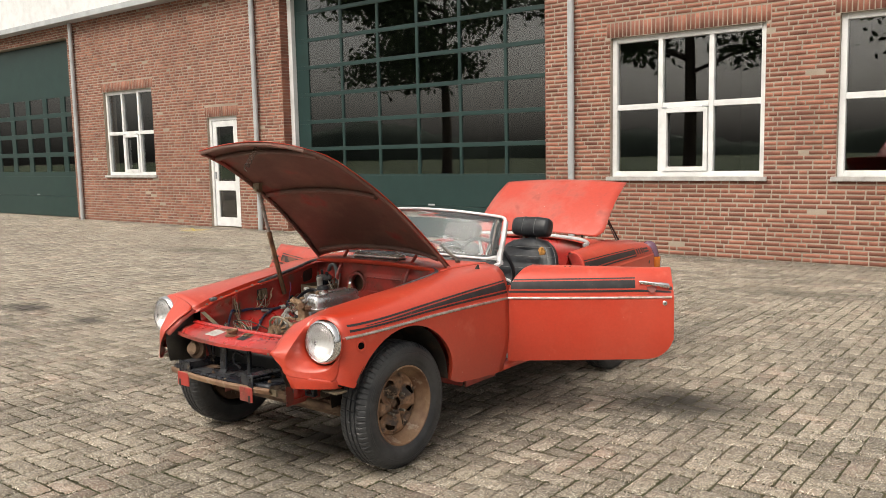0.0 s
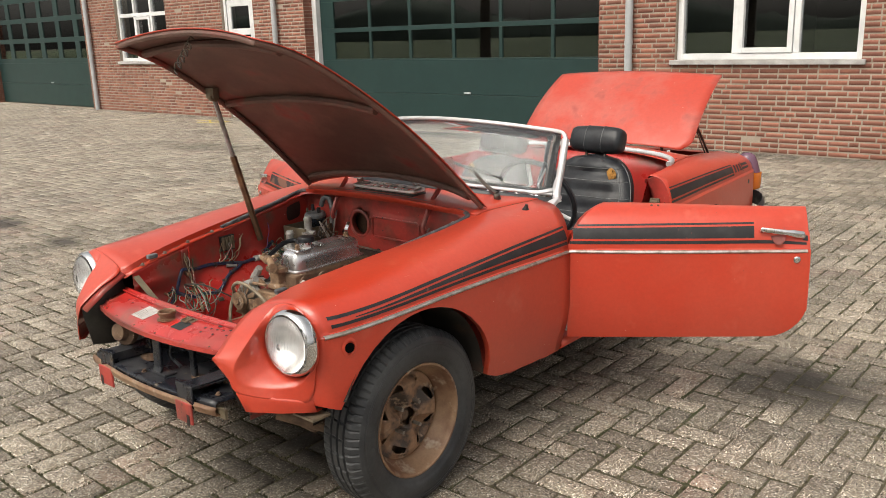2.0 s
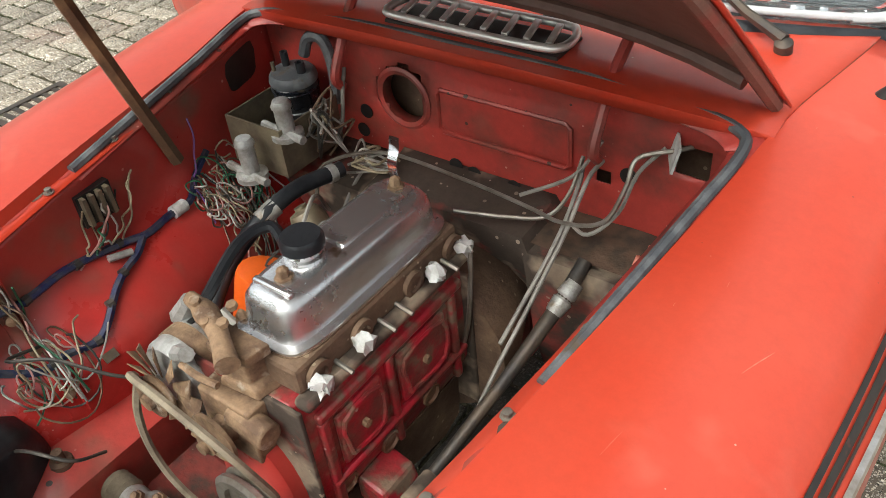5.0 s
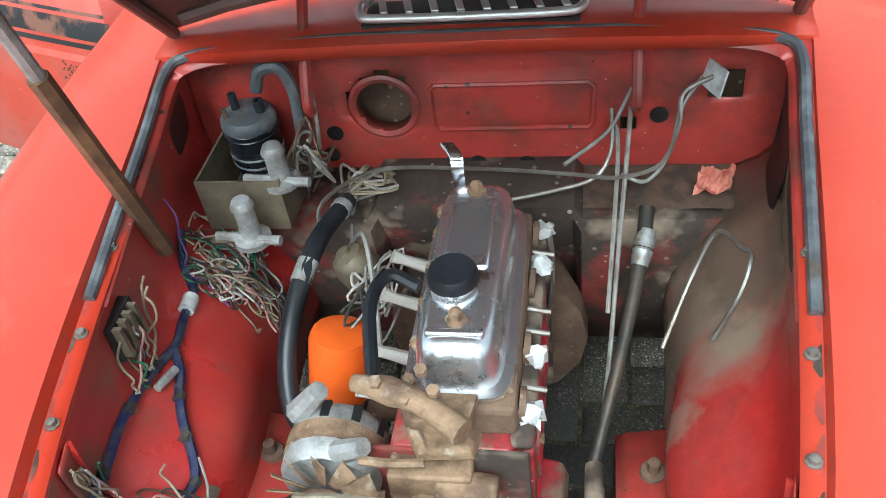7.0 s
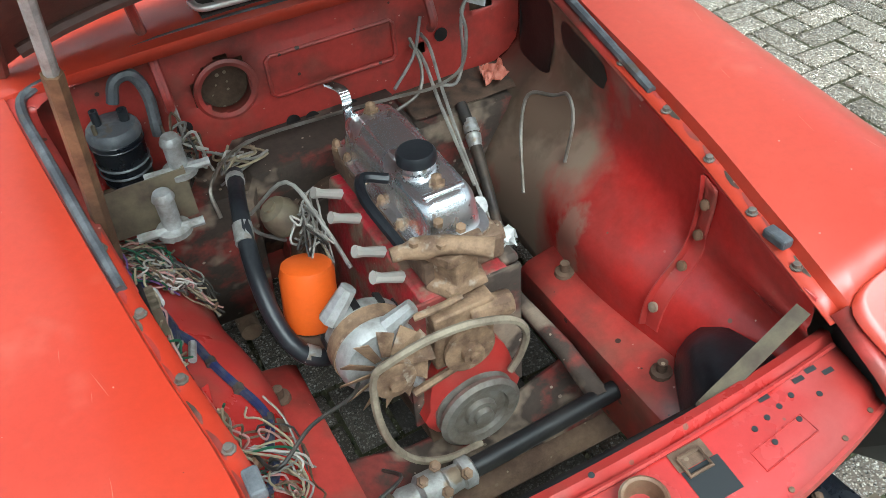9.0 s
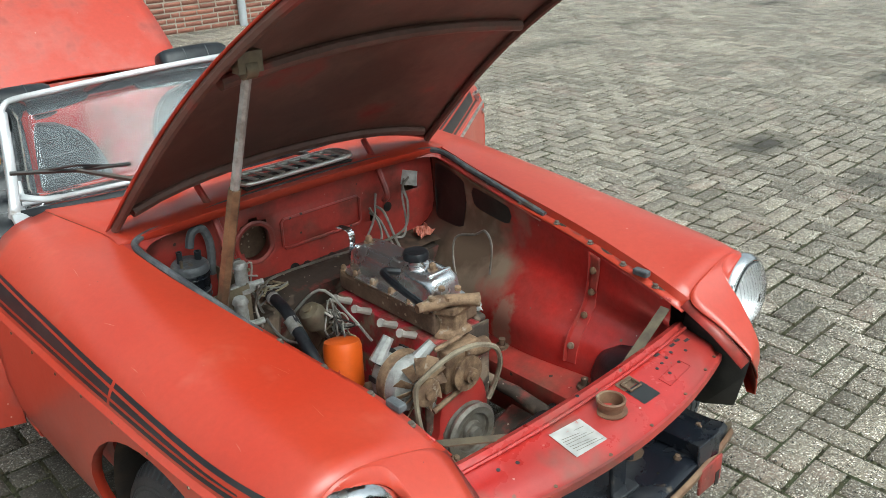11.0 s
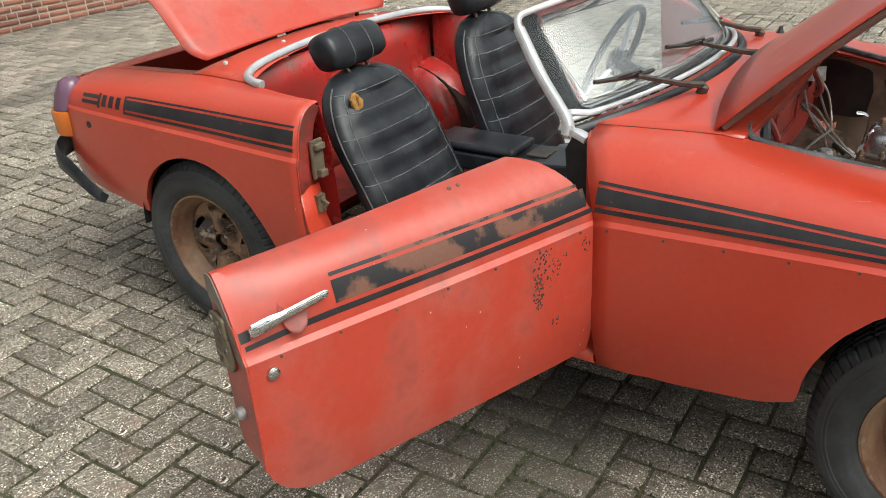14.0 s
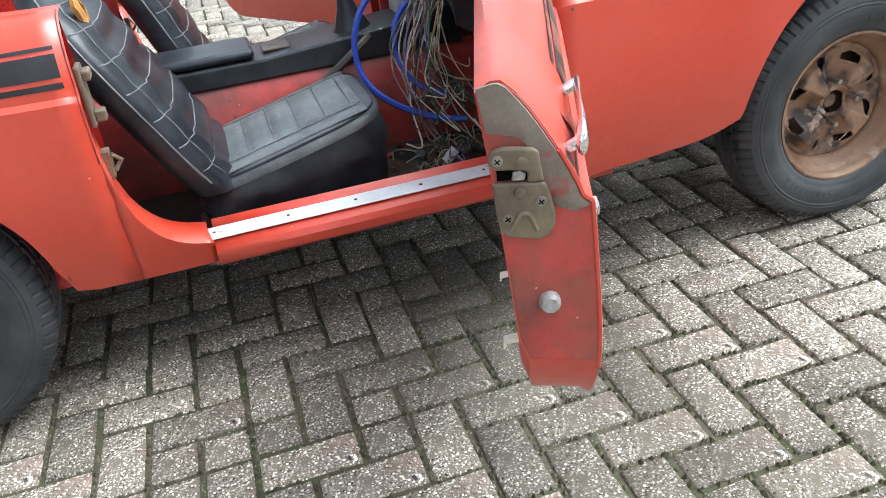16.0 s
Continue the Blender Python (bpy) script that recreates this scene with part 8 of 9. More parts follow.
part("distributor", Mesh().lathe([(0.02, 0), (0.02, 0.04), (0.034, 0.045), (0.034, 0.07), (0.026, 0.09), (0.012, 0.094), (0.012, 0.10)], axis((-0.13, 3.20, 0.58), (-0.5, 0, 0.85)), 16), BRASSY, engine, "dirty distributor")
part("gearbox", Mesh().loft([[(0.02 + r * math.cos(a), y, 0.42 + r * math.sin(a)) for a in np.linspace(0, 2 * math.pi, 16, endpoint=False)] for y, r in ((3.255, 0.17), (3.30, 0.17), (3.42, 0.12))]), RUST_DARK, engine, "dirty bell housing")
part("heater_hose", Mesh().tube(smooth_line([(-0.20, 3.33, 0.66), (-0.225, 3.22, 0.665), (-0.245, 3.11, 0.62), (-0.245, 3.03, 0.56), (-0.22, 2.985, 0.515), (-0.17, 2.98, 0.49)], 5), 0.0155, 10), VINYL, car, "thick black coolant hose")
for q0, q1 in (((-0.232, 3.19, 0.655), (-0.240, 3.155, 0.642)), ((-0.222, 2.988, 0.518), (-0.205, 2.983, 0.505)), ((-0.204, 3.315, 0.661), (-0.207, 3.30, 0.662))):
    part("hose_clip", Mesh().tube([q0, q1], 0.0172, 12), ALU, car, "dull hose clip")
part("hose", Mesh().wire([(-0.06, 2.90, 0.735), (-0.075, 2.99, 0.77), (-0.06, 3.04, 0.775), (-0.02, 3.03, 0.765)], 0.009, 8), VINYL, engine, "black breather hose")

# ---- auxiliaries on the bay's right ----
cb = part("carrier_box", Mesh().box(-0.42, -0.29, 3.28, 3.43, 0.645, 0.65), BRASSY, car, "rusty folded carrier box", smooth=0)
for q in ((-0.425, -0.285, 3.275, 3.279), (-0.289, -0.285, 3.279, 3.43), (-0.425, -0.421, 3.279, 3.43)):
    part("box_side", Mesh().box(*q, 0.645, 0.742), BRASSY, cb, "rusty side of the box", smooth=0)
CAN = axis((-0.368, 3.412, 0.668), (0.02, -0.05, 1))
can = part("canister", Mesh().lathe([(0.036, 0), (0.042, 0.006), (0.043, 0.045), (0.0445, 0.047), (0.0445, 0.086), (0.046, 0.088), (0.046, 0.096), (0.044, 0.098)], CAN, 32), TRAYBLACK, car, "black vapour canister with a dusty grey lid and hose")
part("canister_lid", Mesh().lathe([(0.046, 0.098), (0.047, 0.102), (0.045, 0.112), (0.040, 0.118), (0.020, 0.120), (0.002, 0.121)], CAN, 32), SEAL, can, "dusty grey lid")
for h0 in (0.030, 0.047, 0.086):
    part("canister_band", Mesh().lathe([(0.0445, h0 - 0.0025), (0.0468, h0), (0.0445, h0 + 0.0025)], CAN, 32, False), SEAL if h0 < 0.05 else TRAYBLACK, can, "raised band")
for a0, r0, hh, rr in ((2.4, 0.022, 0.030, 0.0075), (3.3, 0.034, 0.018, 0.004), (-0.3, 0.024, 0.022, 0.009)):
    part("canister_stub", Mesh().lathe([(rr, 0), (rr, hh), (rr * 0.6, hh), (rr * 0.55, hh - 0.008)], CAN @ Matrix.Translation((r0 * math.cos(a0), r0 * math.sin(a0), 0.118)), 12), VINYL if a0 < 3 else BRASSY, can, "canister pipe stub")
part("canister_hose", Mesh().tube(smooth_line([(-0.35, 3.43, 0.81), (-0.335, 3.435, 0.845), (-0.305, 3.44, 0.845), (-0.29, 3.44, 0.80), (-0.295, 3.44, 0.72)], 5), 0.011, 8), SEAL, can, "grey hose")
for c0, h in (((-0.335, 3.235, 0.655), 0.07), ((-0.29, 3.30, 0.72), 0.06)):
    sn = part("solenoid_valve", Mesh().lathe([(0.030, 0), (0.030, 0.01), (0.016, 0.014), (0.016, h), (0.019, h), (0.019, h + 0.004), (0.014, h + 0.014), (0.002, h + 0.016)], axis(c0, (0, 0, 1)), 16), ALU, car, "grey plastic valve")
    part("valve_port", Mesh().tube([Vector(c0) + Vector((-0.06, 0, 0.01)), Vector(c0) + Vector((0.05, -0.01, 0.01))], 0.008, 8), ALU, sn, "valve pipe")
fz = part("fuse_box", Mesh().box(-0.428, -0.412, 2.945, 3.01, 0.70, 0.76), BLACKPAINT, car, "open fuse box with clips", smooth=0)
for k in range(4):
    part("fuse_clip", Mesh().box(-0.412, -0.400, 2.95 + k * 0.015, 2.957 + k * 0.015, 0.705, 0.757), BRASSY, fz, "fuse clip", smooth=0)
part("column_shaft", Mesh().tube([(0.282, 3.36, 0.62), (0.276, 3.304, 0.582), (0.243, 3.17, 0.493), (0.201, 3.025, 0.397)], [0.012, 0.013, 0.0105, 0.010], 10), DARKMETAL, car, "rusty steering shaft")
part("universal_joint", Mesh().lathe([(0.014, -0.03), (0.017, -0.005), (0.012, 0), (0.017, 0.005), (0.014, 0.03)], axis((0.276, 3.304, 0.582), (0.2, 0.7, 0.5)), 12), ALU, car, "steering joint")
rack = part("steering_rack", Mesh().tube([(-0.06, 2.738, 0.385), (0.30, 2.752, 0.385)], 0.0175, 14), BLACKPAINT, car, "black steering rack tube with cast housing")
part("rack_housing", Mesh().lathe([(0.020, 0), (0.026, 0.004), (0.026, 0.022), (0.021, 0.026), (0.023, 0.05), (0.032, 0.056), (0.033, 0.092), (0.025, 0.10), (0.027, 0.125), (0.022, 0.135)], axis((-0.055, 2.738, 0.385), (-1, -0.02, 0)), 18), ALU, rack, "dirty cast pinion housing")
for q in ((-0.115, 2.712, 0.40), (-0.145, 2.735, 0.421), (-0.115, 2.752, 0.418), (-0.075, 2.722, 0.406)):
    part("housing_bolt", Mesh().lathe([(0.010, 0), (0.010, 0.008), (0.007, 0.009), (0.007, 0.016), (0.002, 0.017)], axis(q, (0, -0.5, 0.85)), 6), TAN_RUST, rack, "rusty housing bolt", smooth=20)
part("pinion_neck", Mesh().tube([(0.20, 2.745, 0.385), (0.203, 2.86, 0.398), (0.201, 3.02, 0.397)], [0.02, 0.018, 0.014], 10), EARTHY, rack, "dirty pinion neck")
bl = [(0.019 + 0.009 * (k % 2), 0.0055 * k) for k in range(20)]
for x, d in ((-0.19, -1), (0.235, 1)):
    part("rack_bellows", Mesh().lathe(bl, axis((x, 2.738, 0.385), (d, 0, 0)), 18), BELT, rack, "dusty rack bellows")
part("front_beam", Mesh().loft([[(s_, 2.78, z0), (s_, 2.90, z0), (s_, 2.90, z0 - 0.06), (s_, 2.78, z0 - 0.06)] for s_, z0 in ((-0.36, 0.34), (-0.22, 0.33), (-0.10, 0.285), (0.10, 0.285), (0.22, 0.33), (0.36, 0.34))]), EARTHY, car, "earth-covered front crossmember", smooth=30, bevel=0.01)
part("front_duct_beam", Mesh().box(-0.38, -0.22, 2.60, 2.63, 0.36, 0.44), TRAYBLACK, car, "black lower panel behind the tray", smooth=0, bevel=0.006)
part("front_duct_beam", Mesh().box(0.22, 0.38, 2.60, 2.63, 0.36, 0.44), TRAYBLACK, car, "black lower panel behind the tray", smooth=0, bevel=0.006)

# ---- pipes and wires ----
def wires(name, label, material, r, runs, parent=car):
    for run in runs:
        part(name, Mesh().wire(run, r, 6, 5), material, parent, label)


wires("metal_pipe", "thin steel pipe across the bulkhead", PIPE_METAL, 0.0038, [
    [(-0.25, 3.30, 0.60), (-0.245, 3.33, 0.655), (-0.16, 3.40, 0.668), (0.02, 3.40, 0.668), (0.16, 3.385, 0.668), (0.235, 3.37, 0.672), (0.30, 3.38, 0.69), (0.325, 3.40, 0.75), (0.33, 3.425, 0.79), (0.38, 3.455, 0.802), (0.405, 3.49, 0.80)],
    [(0.05, 3.33, 0.655), (0.14, 3.36, 0.655), (0.20, 3.38, 0.665), (0.225, 3.41, 0.70), (0.225, 3.455, 0.745)],
    [(0.36, 3.10, 0.60), (0.39, 3.12, 0.67), (0.405, 3.16, 0.70), (0.40, 3.20, 0.68), (0.375, 3.25, 0.665), (0.345, 3.23, 0.60), (0.30, 3.15, 0.52)]])
wires("control_cable", "grey control cable hanging from the bulkhead", GREY_WIRE, 0.0038, [
    [(0.255, 3.465, 0.74), (0.252, 3.42, 0.73), (0.245, 3.36, 0.66), (0.235, 3.27, 0.58), (0.225, 3.17, 0.50), (0.215, 3.10, 0.42)],
    [(0.225, 3.455, 0.73), (0.235, 3.42, 0.71), (0.232, 3.35, 0.64), (0.22, 3.2, 0.54)],
    [(-0.20, 3.42, 0.64), (-0.21, 3.36, 0.60), (-0.20, 3.30, 0.55), (-0.15, 3.27, 0.52)],
    [(-0.26, 3.44, 0.80), (-0.255, 3.42, 0.76), (-0.26, 3.41, 0.70), (-0.275, 3.40, 0.66)],
    [(-0.20, 3.28, 0.60), (-0.14, 3.20, 0.70), (-0.115, 3.12, 0.655), (-0.10, 3.05, 0.60)]])


def on_wing(y, t, off=0.0):
    """A point on the right inner wing, off metres towards the engine."""
    p, dy, dt = inner_wing(y, t), inner_wing(y + 0.01, t) - inner_wing(y - 0.01, t), inner_wing(y, min(1, t + 0.01)) - inner_wing(y, max(0, t - 0.01))
    n = dy.cross(dt).normalized()
    if n.x > 0 or (abs(n.x) < 0.3 and n.z < 0):
        n = -n
    p = p + n * off
    return Vector((-p.x, p.y, p.z))


loom_a = [(3.23, 0.30), (3.18, 0.36), (3.139, 0.427), (3.086, 0.427), (3.033, 0.436), (2.997, 0.416), (2.95, 0.382), (2.897, 0.345), (2.86, 0.33), (2.796, 0.326), (2.745, 0.28), (2.728, 0.33), (2.719, 0.427), (2.70, 0.55), (2.666, 0.62), (2.648, 0.66)]
loom_b = [(3.02, 0.436), (2.99, 0.475), (2.956, 0.494), (2.92, 0.53), (2.873, 0.59), (2.843, 0.61), (2.80, 0.60), (2.76, 0.607), (2.713, 0.55), (2.69, 0.472)]
wires("wiring_loom", "blue-taped wiring loom on the inner wing", BLUE_TAPE, 0.0072, [[on_wing(y, t, 0.009) for y, t in q] for q in (loom_a, loom_b)])
for y, t in ((2.98, 0.40), (2.90, 0.35), (2.95, 0.498), (2.90, 0.55), (2.85, 0.61), (2.78, 0.605), (2.80, 0.326)):
    part("tape_band", Mesh().tube([on_wing(y + 0.006, t, 0.009), on_wing(y - 0.006, t, 0.009)], 0.0085, 8), BLACK_WIRE, car, "black tape round the loom")


def strand(y, t, y2, t2, r, turns, seed, thick=0.0017, mt=None, lb=""):
    """A loose wire that curls over the inner wing from one place to another."""
    g = random.Random(seed)
    run = []
    ph = g.uniform(0, 6.28)
    n = max(8, int(turns * 7))
    for k in range(n + 1):
        u = k / n
        rr = r * (0.45 + 0.55 * math.sin(3.14 * u)) * g.uniform(0.8, 1.2)
        a = ph + turns * 6.283 * u
        run.append(on_wing(min(3.45, max(2.56, y + (y2 - y) * u + rr * math.cos(a))), min(0.97, max(0.03, t + (t2 - t) * u + rr * 3.2 * math.sin(a))), 0.006 + 0.022 * abs(math.sin(a * 0.5 + ph)) * (0.4 + g.random())))
    part("loose_wire", Mesh().wire(run, thick, 5, 3), mt, car, lb)


part("loom_joint", Mesh().tube([on_wing(3.125, 0.427, 0.010), on_wing(3.095, 0.427, 0.010)], 0.0125, 10), CLOTH, car, "white tape on the loom")
cols = [(GREY_WIRE, "grey wire"), (BLACK_WIRE, "black wire"), (TAN_WIRE, "yellowed wire"), (WHITE_WIRE, "pale wire"), (BROWN_WIRE, "brown wire"), (GREY_WIRE, "grey wire")]


def tangle(centre, size, count, seed, r=0.0026, parent=car, loops=5):
    """A nest of loose wires, each a part."""
    g = random.Random(seed)
    c = Vector(centre)
    for k in range(count):
        p = c + Vector([g.gauss(0, 0.5) * size[i] for i in range(3)])
        run = [p]
        for j in range(loops):
            p = c + Vector([max(-1.1, min(1.1, g.gauss(0, 0.6))) * size[i] for i in range(3)])
            run.append(p)
        mt, lb = cols[g.randrange(len(cols))]
        part("loose_wire", Mesh().wire(run, r, 5, 5), mt, parent, lb)


PINK_WIRE = shader("faded_pink_wire", (0.42, 0.22, 0.20), 0.5)
PURPLE_WIRE = shader("purple_wire", (0.14, 0.06, 0.20), 0.5)
kinds = [(GREY_WIRE, "grey wire"), (TAN_WIRE, "yellowed wire"), (PINK_WIRE, "faded pink wire"), (BROWN_WIRE, "brown wire"), (BLACK_WIRE, "black wire"), (WHITE_WIRE, "pale wire"), (TAN_WIRE, "yellowed wire"), (GREEN_WIRE, "green wire")]
g = random.Random(17)
# the large nest of cut wires beside the canister
for k in range(34):
    mt, lb = kinds[k % 8]
    y, t = g.uniform(3.15, 3.28), g.uniform(0.32, 0.5)
    strand(y, t, y + g.uniform(-0.05, 0.04), t + g.uniform(0.08, 0.30), g.uniform(0.014, 0.034), g.choice((0.8, 1.2, 1.7)), 100 + k, 0.0018, mt, lb)
for k in range(7):
    strand(3.24 + 0.008 * k, 0.36 + 0.02 * k, 3.19 + 0.01 * k, 0.80, 0.008, 0.7, 150 + k, 0.0022, BLACK_WIRE, "black wire")
strand(3.20, 0.14, 3.15, 0.56, 0.006, 0.6, 160, 0.0018, PURPLE_WIRE, "purple wire")
# wires from the fuse box and along the wing
for k in range(9):
    mt, lb = kinds[(k * 3 + 6) % 8]
    strand(3.05 - 0.014 * k, 0.16 + 0.012 * (k % 4), 2.985 - 0.02 * (k % 5), 0.40 - 0.02 * (k % 3), 0.010, 0.6, 170 + k, 0.0019, mt, lb)
for k in range(12):
    mt, lb = kinds[k % 8]
    strand(2.86 - 0.012 * k, 0.56 + 0.01 * (k % 5), 2.70 + 0.012 * (k % 7), 0.62 + 0.03 * (k % 4), g.uniform(0.015, 0.045), g.choice((0.6, 1.0, 1.4)), 190 + k, 0.0018, mt, lb)
for k in range(7):
    mt, lb = kinds[(k * 5 + 1) % 8]
    strand(2.755 + 0.004 * k, 0.07 + 0.02 * k, 2.77 + 0.004 * k, 0.72, 0.008, 1.0, 210 + k, 0.0019, mt, lb)
for k in range(6):
    mt, lb = kinds[(k * 3) % 8]
    strand(2.69, 0.45 + 0.02 * k, 2.62 + 0.01 * k, 0.60, 0.02, 0.8, 230 + k, 0.0018, mt, lb)
part("inline_connector", Mesh().tube([on_wing(2.985, 0.46, 0.014), on_wing(2.945, 0.43, 0.014)], 0.0065, 8), ALU, car, "grey inline wire connector")
part("pipe_clip", Mesh().hexa((0.012, 0.008, 0.002), axis(on_wing(2.85, 0.66, 0.006), (1, 0, 1))), BRASSY, car, "small rusty clip", smooth=0)
tangle((-0.13, 3.16, 0.62), (0.035, 0.07, 0.05), 9, 10, 0.0022)
tangle((-0.265, 3.37, 0.71), (0.03, 0.04, 0.06), 8, 11)
tangle((-0.18, 3.39, 0.65), (0.05, 0.03, 0.02), 6, 12)
wires("loose_wire", "long black wire", BLACK_WIRE, 0.003, [[(-0.36, 2.78, 0.60), (-0.34, 2.72, 0.63), (-0.28, 2.76, 0.63), (-0.21, 2.80, 0.60), (-0.18, 2.85, 0.56)], [(-0.30, 2.65, 0.52), (-0.24, 2.66, 0.55), (-0.19, 2.69, 0.53), (-0.20, 2.74, 0.49)]])
wires("hanging_wire", "grey wire hanging at the bulkhead", GREY_WIRE, 0.0035, [[(0.36, 3.455, 0.80), (0.33, 3.43, 0.76), (0.315, 3.40, 0.70), (0.28, 3.37, 0.665), (0.24, 3.38, 0.67)], [(0.255, 3.46, 0.78), (0.22, 3.43, 0.72), (0.15, 3.38, 0.69)]])
part("wire_tag", Mesh().hexa((0.028, 0.002, 0.022), axis((0.375, 3.452, 0.80), (0.2, 0.1, 1))), CLOTH, car, "pale tag on a wire", smooth=0)

# ---- cockpit ----
def backrest(c, lean, w, h):
    """A padded back: rings up its height, quilted on its front."""
    rings = []
    n = 44
    for i in range(31):
        u = i / 30
        half = w * (1 - 0.05 * u) * (1 - max(0, (u - 0.52) / 0.48) ** 2.6) ** 0.42 * (0.9 + 0.1 * min(1, u * 5)) + 0.012 * u
        dep = 0.055 * (1 - 0.45 * max(0, (u - 0.75) / 0.25) ** 2)
        ring = []
        for k in range(n):
            a = 2 * math.pi * k / n
            cx, sy = math.cos(a), math.sin(a)
            x = half * math.copysign(abs(cx) ** 0.45, cx)
            y = dep * math.copysign(abs(sy) ** 0.6, sy)
            if sy < 0:
                row = abs(math.sin((u - 0.133) * math.pi * 30 / 4.4))
                y -= 0.020 * (row ** 0.4) * (abs(sy)) * (1 if abs(x) < half * 0.72 else 0.4) - 0.004
                y += 0.007 * (1 - min(1, abs(abs(x) / half - 0.55) / 0.05)) if abs(abs(x) / half - 0.55) < 0.05 else 0
            ring.append((x, y + math.sin(lean) * u * h, math.cos(lean) * u * h))
        rings.append(ring)
    return [[(c[0] + p[0], c[1] + p[1], c[2] + p[2]) for p in r] for r in rings]


def seat(cx, y_base, lean, sg, tear, ht):
    def lift(y):
        """Height of the tilted cushion at y from its middle."""
        return 0.105 * (0.5 - y / 0.43) - 0.068

    def ring(z, g, tilt, n=88):
        out = []
        for k in range(n):
            a = 2 * math.pi * k / n
            c, s_ = math.cos(a), math.sin(a)
            y = (0.215 + g) * math.copysign(abs(s_) ** 0.45, s_)
            out.append(Vector((cx + (0.185 + g) * math.copysign(abs(c) ** 0.4, c), y_base - 0.19 + y, z + tilt * lift(y))))
        return out
    top_rings = [ring(z, g, 1.0) for z, g in ((0.428, 0.014), (0.440, 0.012), (0.452, 0.0), (0.459, -0.018), (0.462, -0.032))]
    st = part("seat", Mesh().loft(top_rings), VINYL_DUSTY, car, "black vinyl seat, dusty and torn" if tear else "black vinyl seat", smooth=50)
    skirt = []
    for i in range(13):
        u = i / 12
        row = []
        for k, p in enumerate(ring(0.285 + 0.145 * u, 0.010 + 0.012 * math.sin(u * 3.0), min(1, u * 1.05))):
            fold = math.sin(k * 0.55 + u * 7 + 2.5 * noise.noise((k * 0.11, u * 2, cx * 9))) * 0.5 + noise.noise((p.x * 14, p.y * 14, p.z * 30))
            q = Vector((p.x - cx, p.y - y_base + 0.19, 0)).normalized()
            row.append(p + q * (0.0085 * fold * math.sin(u * 3.1)))
        skirt.append(row)
    part("seat_skirt", Mesh().loft(skirt), VINYL, st, "sagging wrinkled black skirt of the cushion", smooth=60)
    pleat = [-0.16 + 0.064 * k for k in range(6)]
    pad_rows = []
    for y in np.linspace(-0.188, 0.188, 73):
        near = min(abs(y - q) for q in pleat)
        row = []
        for x in np.linspace(-0.172, 0.172, 27):
            edge = min(1.0, (0.172 - abs(x)) / 0.02, (0.188 - abs(y)) / 0.02)
            puff = min(1.0, near / 0.020) ** 0.5 * (1 if abs(x) < 0.13 else 0.35) * min(1.0, abs(abs(x) - 0.13) / 0.012) ** 0.5
            row.append((cx + x, y_base - 0.19 + y, 0.459 + lift(y) + edge * (0.004 + 0.007 * puff + 0.003 * noise.noise((x * 16, y * 16, cx)))))
        pad_rows.append(row)
    part("seat_pad", Mesh().grid(pad_rows), VINYL_PALE, st, "pleated dusty top of the cushion", smooth=60)
    for y in pleat:
        part("seam", Mesh().tube([(cx + x, y_base - 0.19 + y, 0.4675 + lift(y)) for x in (-0.13, 0, 0.13)], 0.0014, 5), SEAM, st, "stitched seam")
    for x in (-0.13, 0.13):
        part("seam", Mesh().tube([(cx + x, y_base - 0.19 + y, 0.4675 + lift(y)) for y in np.linspace(-0.18, 0.18, 7)], 0.0014, 5), SEAM, st, "stitched seam")
    part("piping", Mesh().tube([*top_rings[2], top_rings[2][0]], 0.0035, 6), VINYL, st, "piped edge of the cushion")
    rings = backrest((cx, y_base, 0.38), lean, 0.240, ht + 0.035)
    part("backrest", Mesh().loft(rings), VINYL, st, "quilted black backrest", smooth=60)
    for i in (4, 8, 12, 16, 20, 24, 27):
        part("seam", Mesh().tube([Vector(rings[i][k]) + Vector((0, -0.0005, 0)) for k in range(24, 43)], 0.0016, 5), SEAM, st, "stitched seam")
    for k in (28, 38):
        part("seam", Mesh().tube([Vector(rings[i][k]) + Vector((0, -0.0005, 0)) for i in range(2, 28)], 0.0016, 5), SEAM, st, "stitched seam")
    for sx in (23, 43):
        part("seam", Mesh().tube([Vector(rings[i][sx]) for i in range(2, 29)], 0.0032, 5), VINYL_DUSTY, st, "piped edge")
    top = Vector((cx, y_base + math.sin(lean) * ht, 0.40 + math.cos(lean) * ht))
    d = Vector((0, math.sin(lean), math.cos(lean)))
    for x in (-0.05, 0.05):
        part("headrest_post", Mesh().tube([top + Vector((x, 0, 0)) - d * 0.02, top + Vector((x, 0, 0)) + d * 0.05], 0.007, 8), DARKMETAL, st, "headrest post")
    hr = []
    c0 = top + d * 0.085 + Vector((0, -0.005, 0))
    for x, k in ((-0.135, 0.55), (-0.13, 0.85), (-0.11, 0.97), (-0.05, 1.03), (0, 1.04), (0.05, 1.03), (0.11, 0.97), (0.13, 0.85), (0.135, 0.55)):
        hr.append([c0 + Vector((x, 0, 0)) + (d * math.copysign(abs(math.sin(a)) ** 0.7, math.sin(a)) * 0.062 + Vector((0, 0.9, -0.4)).normalized() * math.copysign(abs(math.cos(a)) ** 0.7, math.cos(a)) * 0.052) * k for a in np.linspace(0, 2 * math.pi, 20, endpoint=False)])
    part("headrest", Mesh().loft(hr), VINYL, st, "black padded headrest", smooth=60)
